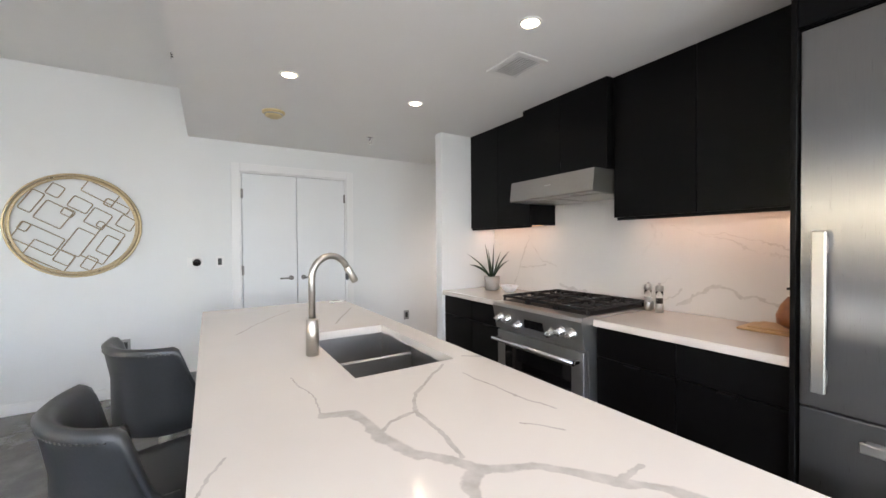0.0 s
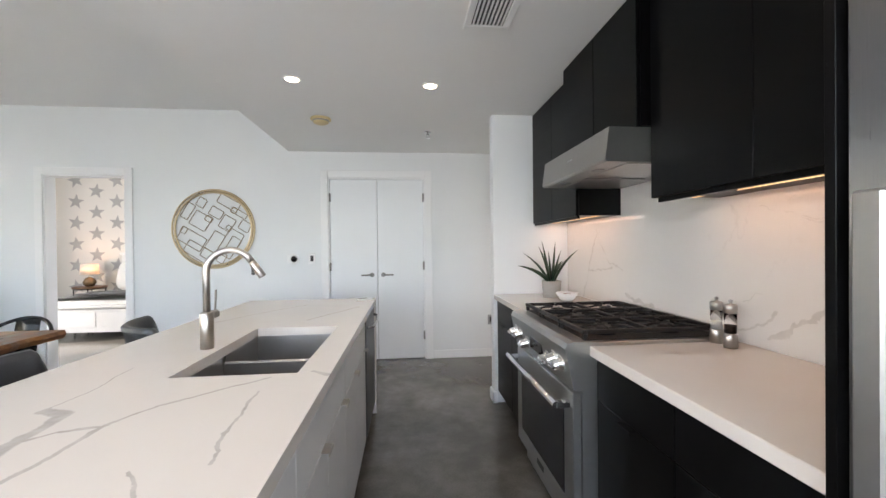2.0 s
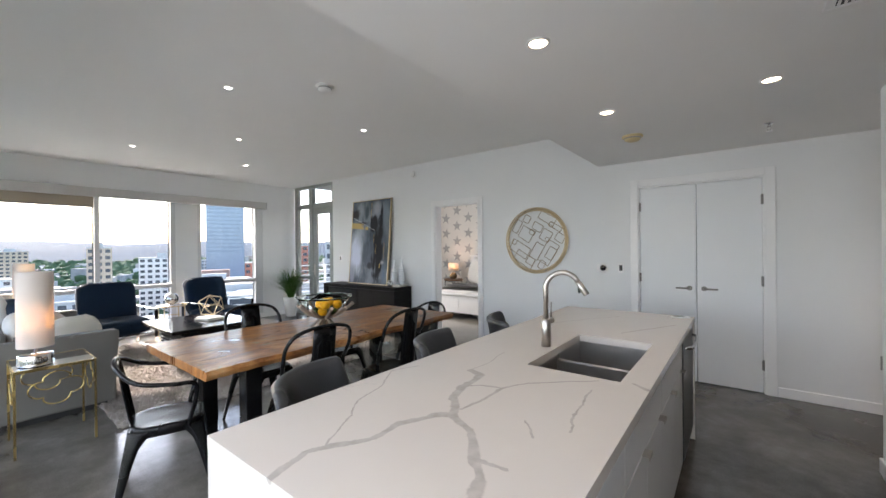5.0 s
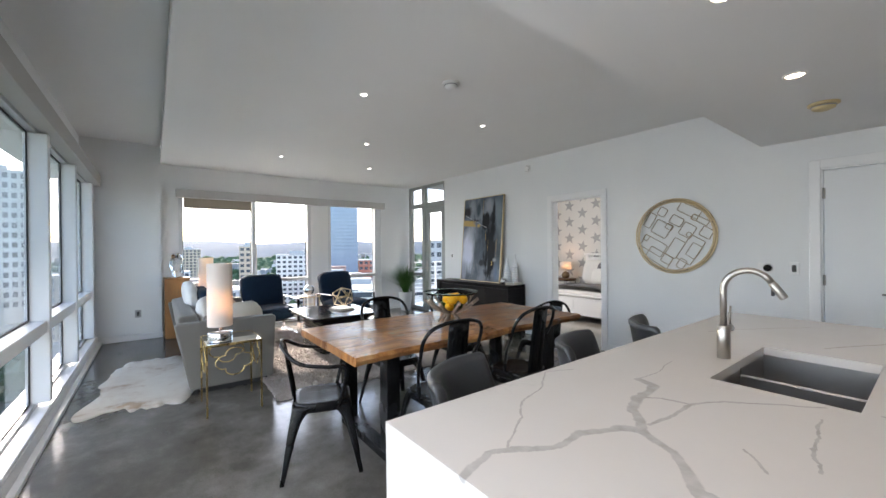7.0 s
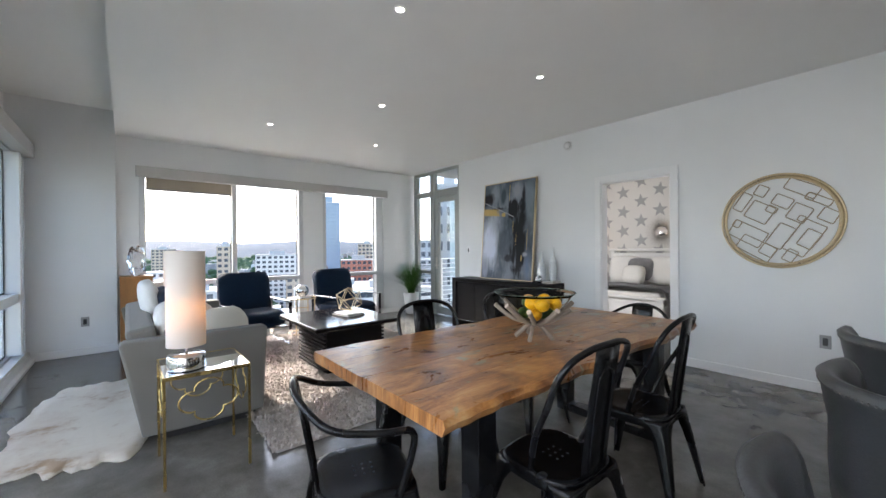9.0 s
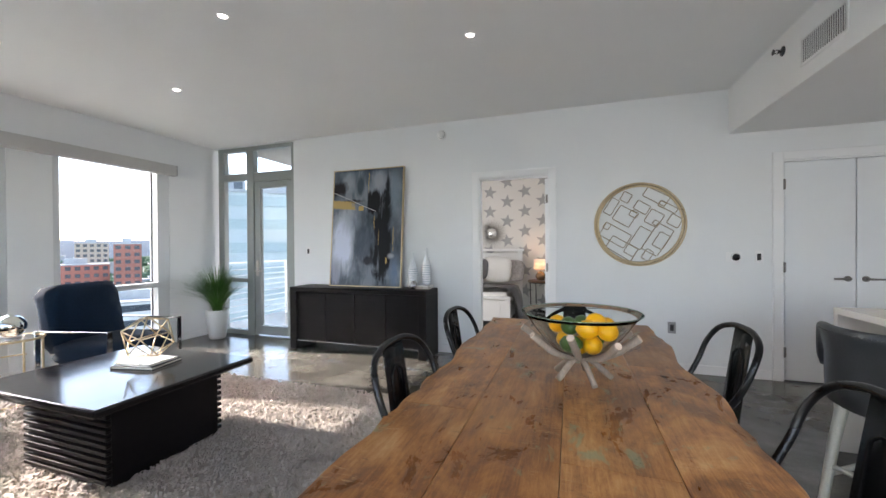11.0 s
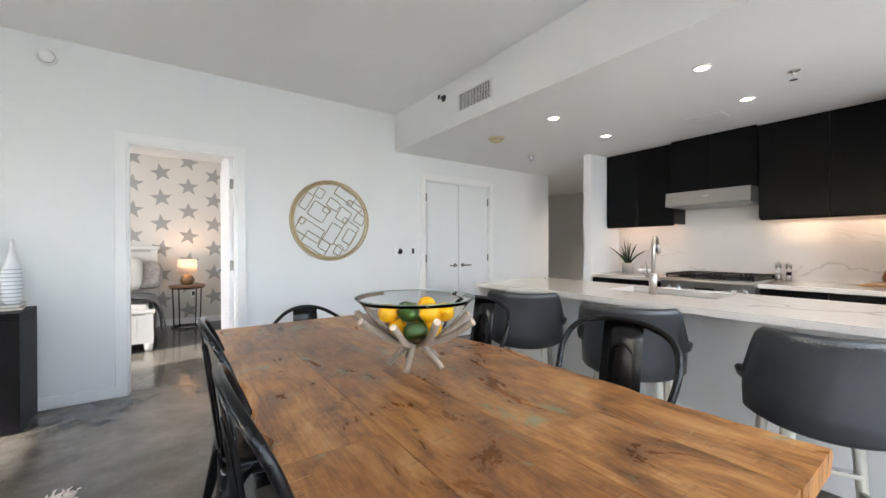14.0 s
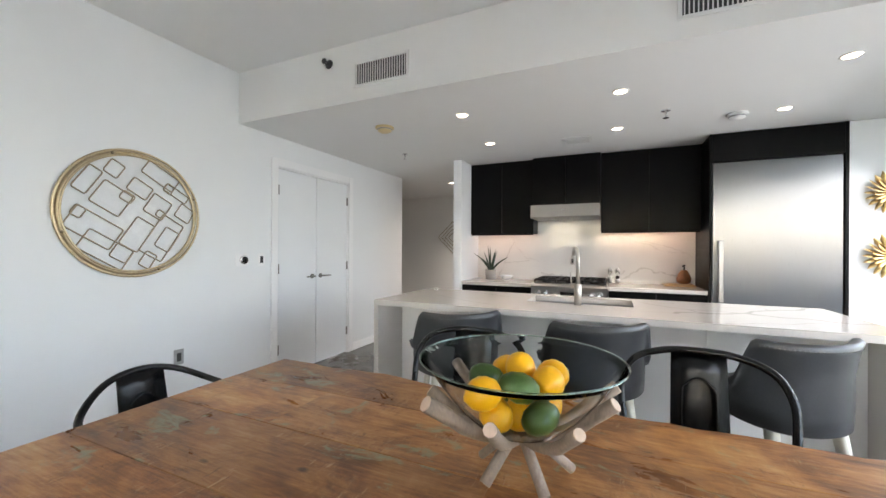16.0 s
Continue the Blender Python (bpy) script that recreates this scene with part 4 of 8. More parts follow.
U1 = upper_unit(0.672, 1.645, (1.157,), 2.715, 1.522, "black flat-front wall cabinet, two tall doors")
U2 = upper_unit(2.418, 3.238, (2.82,), 2.735, 1.508, "black flat-front wall cabinet beside the range hood")
U3 = upper_unit(1.650, 2.412, (2.03,), 2.655, 1.835, "black cabinet over the range hood")
for u, a, b, z in ((U1, 0.70, 1.62, 1.526), (U2, 2.44, 3.21, 1.512)):
    part("light_rail", B(2.745, a - 0.02, z - 0.022, 2.760, b + 0.02, z - 0.001), BLACKCAB, u, "black rail hiding the light strip")
    part("light_strip", B(2.885, a, z - 0.004, 2.90, b, z - 0.0005), LEDS, u, "warm under-cabinet light strip")
    lamp("under_cabinet_light", "AREA", look((2.89, (a + b) / 2, z - 0.010), (3.0, (a + b) / 2, 1.05)), ULAMP * (b - a), (1.0, 0.60, 0.40), size=b - a, size_y=0.02)
part("sensor", B(2.76, 1.30, 1.505, 2.80, 1.44, 1.521, bevel=0.003), BLACKPLASTIC, U1, "black under-cabinet switch")


def range_hood():
    h = thing("range_hood", "brushed steel slanted range hood under a black cabinet", "range hood", (2.78, 2.03, 1.68))
    bm = bmesh.new()
    y0, y1 = 1.652, 2.410
    prof = [(2.513, 1.692), (2.523, 1.682), (EAST - 0.016, 1.682), (EAST - 0.016, 1.832), (2.532, 1.832)]
    a = [bm.verts.new((x, y0, z)) for x, z in prof]
    b = [bm.verts.new((x, y1, z)) for x, z in prof]
    bm.faces.new(a), bm.faces.new(b[::-1])
    for i in range(5):
        bm.faces.new((a[i], b[i], b[(i + 1) % 5], a[(i + 1) % 5]))
    bmesh.ops.recalc_face_normals(bm, faces=bm.faces)
    part("canopy", bm, STEEL, h)
    part("badge", B(2.523, 2.00, 1.765, 2.526, 2.06, 1.772), CHROME, h, "small bright badge")
    for y in (1.84, 2.22):
        part("filter", B(2.62, y - 0.17, 1.677, 2.96, y + 0.17, 1.6815, bevel=0.001), STEEL, h, "mesh grease filter")
        part("hood_light", L([(0.03, -0.004), (0.03, 0.0)], at=(2.58, y, 1.6815)), GREYPLASTIC, h, "small round hood light, switched off")


range_hood()


def cooking_range():
    y0, y1, xf = 1.562, 2.356, 2.36
    r = thing("gas_range", "stainless steel gas range with cast iron grates and big knobs", "range", (2.7, 1.96, 0))
    part("body", B(xf + 0.002, y0 + 0.003, 0.13, EAST - 0.016, y1 - 0.003, 0.905), STEEL, r)
    bm = bmesh.new()   # slanted control panel with a rounded nose
    prof = [(2.325, 0.735), (2.290, 0.905), (2.300, 0.925), (2.325, 0.932), (2.42, 0.932), (2.42, 0.735)]
    a = [bm.verts.new((x, y0, z)) for x, z in prof]
    b = [bm.verts.new((x, y1, z)) for x, z in prof]
    bm.faces.new(a), bm.faces.new(b[::-1])
    for i in range(6):
        bm.faces.new((a[i], b[i], b[(i + 1) % 6], a[(i + 1) % 6]))
    bmesh.ops.recalc_face_normals(bm, faces=bm.faces)
    part("control_panel", bm, STEEL, r)
    part("display", B(2.302, 1.87, 0.79, 2.312, 2.04, 0.86), DARKGLASS, r, "black display window")
    for i, y in enumerate((2.28, 2.20, 2.09, 1.80, 1.72, 1.64)):
        z = 0.80 if i in (2, 3) else 0.825
        k = part("knob", move(join(L([(0.030, 0), (0.030, 0.008), (0.024, 0.012), (0.022, 0.04), (0.019, 0.044), (0, 0.044)], sides=20), B(-0.005, -0.026, 0.042, 0.005, 0.026, 0.056, bevel=0.002)), pose(2.308, y, z, 0, -102, 0)), CHROME, r, "large chrome knob")
        part("bezel", move(L([(0.036, -0.002), (0.036, 0.004), (0.031, 0.006)], sides=20), pose(2.308, y, z, 0, -102, 0)), STEEL, k)
    door = part("oven_door", B(2.325, y0 + 0.012, 0.165, xf, y1 - 0.012, 0.722, bevel=0.004), STEEL, r, "steel oven door")
    part("oven_window", B(2.321, y0 + 0.10, 0.26, 2.326, y1 - 0.10, 0.625, bevel=0.001), DARKGLASS, door, "black oven glass")
    part("door_handle", join(S([(2.262, y0 + 0.03, 0.668), (2.262, y1 - 0.03, 0.668)], 0.016, sides=14), B(2.262, y0 + 0.028, 0.655, 2.327, y0 + 0.06, 0.681, bevel=0.004), B(2.262, y1 - 0.06, 0.655, 2.327, y1 - 0.028, 0.681, bevel=0.004)), CHROME, door, "thick round steel handle")
    part("badge", B(2.322, 1.915, 0.195, 2.3255, 2.005, 0.222, bevel=0.001), BLACKPLASTIC, door, "small dark badge")
    for y in (y0 + 0.06, y1 - 0.06):
        part("leg", L([(0.022, 0), (0.022, 0.02), (0.016, 0.03), (0.016, 0.13)], at=(2.42, y, 0)), STEEL, r)
        part("leg", L([(0.022, 0), (0.022, 0.02), (0.016, 0.03), (0.016, 0.13)], at=(2.95, y, 0)), STEEL, r)
    part("kick_panel", B(2.38, y0 + 0.01, 0.04, 2.385, y1 - 0.01, 0.163), STEEL, r)
    part("cooktop", B(2.42, y0, 0.905, EAST - 0.016, y1, 0.930, bevel=0.003), STEEL, r)
    part("back_guard", B(2.985, y0, 0.93, EAST - 0.016, y1, 0.965, bevel=0.004), STEEL, r, "low steel back guard")
    part("burner_pan", B(2.385, y0 + 0.018, 0.9325, 2.978, y1 - 0.018, 0.9345), IRON, r, "black enamel burner pan")
    for yy in (1.70, 1.96, 2.22):      # burners and grates
        for xx in (2.525, 2.82):
            part("burner", L([(0.055, 0.0), (0.055, 0.012), (0.035, 0.016), (0.035, 0.026), (0, 0.028)], at=(xx, yy, 0.935), sides=20), IRON, r, "black burner cap")
    for i in range(3):
        a, b = y0 + 0.02 + i * 0.2547, y0 + 0.02 + (i + 1) * 0.2547 - 0.006
        g = bmesh.new()
        z0, z1 = 0.957, 0.975
        for q in ((2.375, a, 2.393, b), (2.955, a, 2.973, b), (2.393, a, 2.955, a + 0.014), (2.393, b - 0.014, 2.955, b), (2.662, a + 0.014, 2.682, b - 0.014)):
            box(g, q[0], q[1], z0, q[2], q[3], z1, bevel=0.003)
        c = (a + b) / 2
        for xx in (2.525, 2.82):
            for k in range(6):
                t = math.pi * k / 3 + 0.3
                p = Vector((xx + 0.035 * math.cos(t), c + 0.035 * math.sin(t), 0.972))
                q = Vector((min(2.96, max(2.385, xx + 0.14 * math.cos(t))), min(b - 0.008, max(a + 0.008, c + 0.14 * math.sin(t))), 0.966))
                sweep(g, [p, (p + q) / 2 + Vector((0, 0, 0.003)), q], 0.006, sides=6)
        for xx in (2.387, 2.962):
            for yy in (a + 0.01, b - 0.01):
                box(g, xx - 0.008, yy - 0.008, 0.930, xx + 0.008, yy + 0.008, z0)
        part("grate", g, IRON, r, "cast iron grate")


cooking_range()


def fridge():
    y0, y1 = -0.295, 0.650
    s = thing("fridge_surround", "black cabinet panels framing the fridge", "cabinet", (2.75, 0.17, 0))
    part("side_panel", B(2.362, 0.652, 0, EAST - 0.001, 0.670, LOW - 0.003, bevel=0.001), BLACKCAB, s)
    part("side_panel", B(2.362, -0.324, 0, EAST - 0.001, -0.300, LOW - 0.003, bevel=0.001), BLACKCAB, s)
    part("top_cabinet", B(2.385, -0.299, 2.152, EAST - 0.001, 0.651, LOW - 0.003), BLACKCAB, s)
    part("door", B(2.364, -0.298, 2.155, 2.384, 0.650, LOW - 0.006, bevel=0.0015), BLACKCAB, s)
    f = thing("fridge", "tall brushed steel built-in fridge with a freezer drawer", "fridge", (2.75, 0.17, 0))
    part("body", B(2.40, y0, 0.05, EAST - 0.02, y1 - 0.002, 2.148), GREYPLASTIC, f)
    d = part("door", B(2.372, y0 + 0.004, 0.752, 2.399, y1 - 0.006, 2.140, bevel=0.003), STEELV, f, "brushed steel door")
    part("door_handle", join(B(2.322, 0.562, 0.82, 2.342, 0.602, 1.40, bevel=0.004), B(2.342, 0.566, 0.84, 2.373, 0.598, 0.90, bevel=0.003), B(2.342, 0.566, 1.32, 2.373, 0.598, 1.38, bevel=0.003)), STEEL, d, "tall flat steel handle")
    w = part("freezer_drawer", B(2.372, y0 + 0.004, 0.10, 2.399, y1 - 0.006, 0.745, bevel=0.003), STEELV, f, "brushed steel drawer")
    part("drawer_handle", join(B(2.322, y0 + 0.2, 0.655, 2.342, 0.48, 0.690, bevel=0.004), B(2.342, 0.42, 0.66, 2.373, 0.47, 0.686, bevel=0.003), B(2.342, y0 + 0.21, 0.66, 2.373, y0 + 0.26, 0.686, bevel=0.003)), STEEL, w, "flat steel handle")
    part("toe_grille", B(2.41, y0 + 0.01, 0.0, 2.42, y1 - 0.01, 0.09), BLACKPLASTIC, f, "black toe grille")


fridge()


# ---------------------------------------------------------------- island
IX0, IX1, IY0, IY1 = 0.443, 1.41, 0.205, 3.192
SX0, SX1, SY0, SY1 = 0.90, 1.30, 1.375, 2.115


def island():
    c = thing("island_worktop", "thick white quartz island worktop with grey veins and end panels", "worktop", (0.93, 1.7, 0))
    top = bmesh.new()
    for q in ((IX0, IY0, SX0, IY1), (SX1, IY0, IX1, IY1), (SX0, IY0, SX1, SY0), (SX0, SY1, SX1, IY1)):
        box(top, q[0], q[1], 0.875, q[2], q[3], 0.915)
    part("top", top, ISLANDQ, c)
    part("end_panel", B(IX0 + 0.001, IY1 - 0.04, 0, IX1 - 0.001, IY1 - 0.0005, 0.8745), ISLANDQ, c, "quartz end panel down to the floor")
    part("end_panel", B(IX0 + 0.001, IY0 + 0.0005, 0, IX1 - 0.001, IY0 + 0.04, 0.8745), ISLANDQ, c, "quartz end panel down to the floor")

    bx0, bx1 = 0.80, 1.372
    k = thing("island_cabinet", "pale grey island cabinet with flat doors", "cabinet", (1.09, 1.4, 0))
    part("body", join(B(bx0 + 0.018, IY0 + 0.041, 0.10, bx1, SY0 - 0.06, 0.873), B(bx0 + 0.018, SY1 + 0.05, 0.10, bx1, 2.53, 0.873), B(bx0 + 0.018, SY0 - 0.06, 0.10, bx1, SY1 + 0.05, 0.60), B(bx1 - 0.02, SY0 - 0.06, 0.60, bx1, SY1 + 0.05, 0.873)), GREYCAB, k)
    part("plinth", B(bx0 + 0.03, IY0 + 0.041, 0, bx1 - 0.06, IY1 - 0.041, 0.098), BLACKPLASTIC, k, "dark recessed plinth")
    seams = [IY0 + 0.041, 0.98, 1.76, 2.54, IY1 - 0.041]
    for a, b in zip(seams, seams[1:]):
        part("back_panel", B(bx0, a + 0.002, 0.0, bx0 + 0.017, b - 0.002, 0.873, bevel=0.002), TRIM, k, "white back panel")
    ys = [IY0 + 0.045, 0.66, 1.02, 1.38, 1.74, 2.11, 2.53]
    for a, b in zip(ys, ys[1:]):
        d = part("door", B(bx1 + 0.001, a + 0.002, 0.104, bx1 + 0.021, b - 0.002, 0.688, bevel=0.0015), GREYCAB, k)
        part("pull", join(B(bx1 + 0.018, b - 0.09, 0.688, bx1 + 0.045, b - 0.03, 0.691), B(bx1 + 0.042, b - 0.09, 0.676, bx1 + 0.045, b - 0.03, 0.688)), NICKEL, d, "small metal edge pull")
    for a, b in ((ys[0], ys[2]), (ys[2], ys[4]), (ys[4], ys[6])):
        d = part("drawer_front", B(bx1 + 0.001, a + 0.002, 0.694, bx1 + 0.021, b - 0.002, 0.868, bevel=0.0015), GREYCAB, k)
    w = thing("dishwasher", "stainless dishwasher with a curved bar handle", "dishwasher", (1.1, 2.84, 0))
    part("body", B(bx0 + 0.02, 2.536, 0.10, bx1 - 0.001, IY1 - 0.042, 0.872), GREYPLASTIC, w)
    d = part("door", B(bx1, 2.54, 0.11, bx1 + 0.028, IY1 - 0.046, 0.868, bevel=0.003), STEELV, w, "steel door")
    part("door_handle", S([(bx1 + 0.026, 2.60, 0.80), (bx1 + 0.062, 2.63, 0.80), (bx1 + 0.075, 2.84, 0.80), (bx1 + 0.062, 3.06, 0.80), (bx1 + 0.026, 3.09, 0.80)], 0.010), CHROME, d, "curved steel bar")
    part("latch", L([(0.014, 0), (0.014, 0.004)], at=(bx1 + 0.0, 2.52, 0.80)), BLACKPLASTIC, w)


island()


def sink():
    s = thing("sink", "undermount double bowl stainless sink with a low divider", "sink", (1.1, 1.745, 0.66))
    mid = 1.76
    for a, b in ((SY0 - 0.006, mid - 0.008), (mid + 0.008, SY1 + 0.006)):
        bm = bmesh.new()
        x0, x1, z0, z1 = SX0 - 0.006, SX1 + 0.006, 0.665, 0.8745
        t = 0.004
        box(bm, x0, a, z0, x1, b, z0 + t)
        box(bm, x0, a, z0 + t, x0 + t, b, z1), box(bm, x1 - t, a, z0 + t, x1, b, z1)
        za = 0.845 if a > mid else z1
        zb = 0.845 if b < mid else z1
        box(bm, x0 + t, a, z0 + t, x1 - t, a + t, za), box(bm, x0 + t, b - t, z0 + t, x1 - t, b, zb)
        bowl = part("bowl", bm, SINKM, s)
        part("drain", L([(0.045, 0.0), (0.045, 0.002), (0.03, 0.003), (0.02, 0.001), (0, 0.001)], at=((x0 + x1) / 2, (a + b) / 2, z0 + t)), CHROME, bowl, "round steel drain")
    part("divider", B(SX0 - 0.002, mid - 0.0085, 0.838, SX1 + 0.002, mid + 0.0085, 0.850, bevel=0.004), SINKM, s, "low rounded divider")


sink()


def faucet():
    x, y, z = 0.842, 1.735, 0.915
    f = thing("faucet", "tall brushed nickel pull-down kitchen faucet", "faucet", (x, y, z))
    part("base", L([(0.026, 0), (0.026, 0.145), (0.022, 0.149), (0.014, 0.151)], at=(x, y, z), sides=28), NICKEL, f)
    pts = [(x, y, z + 0.15), (x, y, z + 0.30)]
    for k in range(0, 13):
        t = math.radians(180 - 12.8 * k)
        out = 0.088 + 0.088 * math.cos(t)
        pts.append((x + out * 0.96, y + out * 0.28, z + 0.315 + 0.088 * math.sin(t)))
    part("spout", S(pts, 0.0138, sides=16), NICKEL, f)
    e = Vector(pts[-1])
    d = (e - Vector(pts[-2])).normalized()
    head = part("spray_head", S([e, e + d * 0.012, e + d * 0.014, e + d * 0.075, e + d * 0.08], [0.0138, 0.0142, 0.0158, 0.0162, 0.014], sides=16), NICKEL, f, "pull-down spray head")
    part("button", move(B(-0.006, -0.007, -0.016, 0.006, 0.007, 0.016, bevel=0.003), Matrix.Translation(e + d * 0.045 + Vector((-0.019, 0, -0.006)))), BLACKPLASTIC, head, "dark spray button")
    part("lever", join(S([(x, y, z + 0.135), (x + 0.012, y + 0.052, z + 0.135)], 0.018, sides=14), S([(x + 0.010, y + 0.045, z + 0.14), (x + 0.012, y + 0.052, z + 0.235)], 0.0045, sides=8)), NICKEL, f, "side lever")


faucet()

# ---------------------------------------------------------------- dining: table, chairs, bowl, stools
TABLEWOOD = reclaimed_wood()
BLACKMETAL = plain("black_painted_metal", (0.0042, 0.0044, 0.005), 0.27, 0.0, vary=0.2, grain=70, relief=0.03, spec=0.30)
LEATHER = plain("grey_leather", (0.034, 0.036, 0.039), 0.36, vary=0.22, grain=160, relief=0.18, patch=5)
WASHED = plain("whitewashed_oak", (0.56, 0.54, 0.46), 0.6, vary=0.12, grain=30, relief=0.12, stretch=(8, 8, 1))
DRIFT = plain("driftwood", (0.25, 0.195, 0.15), 0.75, vary=0.28, grain=50, relief=0.4, stretch=(3, 3, 1))
CUTWOOD = plain("cut_branch_end", (0.56, 0.43, 0.33), 0.7, vary=0.15, grain=60, relief=0.1)
BOWLGLASS = glass("bowl_glass", (0.965, 0.99, 0.98), 0.0, 1.08)
RIMGLASS = glass("green_rim_glass", (0.55, 0.78, 0.69), 0.02, 1.45)
LEMON = plain("lemon_peel", (0.94, 0.455, 0.004), 0.38, vary=0.08, grain=110, relief=0.25)
LIME = plain("lime_peel", (0.045, 0.10, 0.015), 0.35, vary=0.25, grain=110, relief=0.25)
BRONZE = plain("gold_leaf_metal", (0.58, 0.465, 0.30), 0.38, 0.75, vary=0.2, grain=60, relief=0.15)
BRONZED = plain("dark_gold_wire", (0.36, 0.29, 0.20), 0.42, 0.7, vary=0.2, grain=60, relief=0.1)

TX0, TX1, TY0, TY1, TZ = -1.745, -0.655, 0.61, 2.93, 0.780


def dining_table():
    t = thing("dining_table", "long reclaimed wood dining table with live edges on black steel legs", "table", ((TX0 + TX1) / 2, (TY0 + TY1) / 2, 0))
    cols = [TX0, -1.47, -1.19, -0.92, TX1]
    breaks = [(TY0, 1.28, 2.21, TY1), (TY0, 1.75, TY1), (TY0, 1.05, 2.45, TY1), (TY0, 1.95, TY1)]
    for i in range(4):
        for a, b in zip(breaks[i], breaks[i][1:]):
            x0, x1 = cols[i], cols[i + 1]
            n = max(4, int((b - a) / 0.06))
            bm = bmesh.new()
            rows = []
            for k in range(n + 1):
                y = a + (b - a) * k / n
                ex0 = x0 + 0.0009 if i else x0 + 0.012 + 0.034 * noise.noise((y * 3.1, 0, 1)) + 0.016 * noise.noise((y * 11, 2, 1))
                ex1 = x1 - 0.0009 if i < 3 else x1 - 0.012 + 0.034 * noise.noise((y * 2.7, 5, 1)) + 0.016 * noise.noise((y * 10, 7, 1))
                yy = y + (0.0004 if k == 0 else -0.0004 if k == n else 0)
                if k == 0 and a == TY0:
                    yy += 0.012 * noise.noise((x0 * 5, 3, 2))
                sl0 = 0.016 if i == 0 else 0.0
                sl1 = 0.016 if i == 3 else 0.0
                rise = 0.0007 * noise.noise((x0 * 9, a * 4, 3))
                top = TZ + rise
                rows.append([bm.verts.new(c) for c in ((ex0 + sl0, yy, TZ - 0.055), (ex0 + 0.2 * sl0 - 0.3 * sl0, yy, TZ - 0.024), (ex0 + 0.5 * sl0, yy, top - 0.0012), (ex0 + 0.5 * sl0 + 0.0012, yy, top),
                                                          (ex1 - 0.5 * sl1 - 0.0012, yy, top), (ex1 - 0.5 * sl1, yy, top - 0.0012), (ex1 + 0.1 * sl1, yy, TZ - 0.024), (ex1 - sl1, yy, TZ - 0.055))])
            for r, s in zip(rows, rows[1:]):
                for k in range(8):
                    bm.faces.new((r[k], r[(k + 1) % 8], s[(k + 1) % 8], s[k]))
            bm.faces.new(rows[0][::-1]), bm.faces.new(rows[-1])
            bmesh.ops.recalc_face_normals(bm, faces=bm.faces)
            part("plank", bm, TABLEWOOD, t)
    for y in (0.93, 2.62):
        u = part("leg_frame", join(B(-1.56, y - 0.05, 0.06, -1.46, y + 0.05, 0.722, bevel=0.002), B(-0.88, y - 0.05, 0.06, -0.78, y + 0.05, 0.722, bevel=0.002), B(-1.56, y - 0.05, 0.0, -0.78, y + 0.05, 0.06, bevel=0.002), B(-1.56, y - 0.05, 0.70, -0.78, y + 0.05, 0.7205)), BLACKMETAL, t, "black steel box-section leg frame")


dining_table()


def arc(points, n=6):
    """Catmull-Rom through points."""
    p = [Vector(q) for q in points]
    p = [2 * p[0] - p[1], *p, 2 * p[-1] - p[-2]]
    out = []
    for i in range(1, len(p) - 2):
        for k in range(n):
            t = k / n
            a, b, c, d = p[i - 1:i + 3]
            out.append(0.5 * ((2 * b) + (c - a) * t + (2 * a - 5 * b + 4 * c - d) * t * t + (3 * b - a - 3 * c + d) * t ** 3))
    return out + [p[-2]]


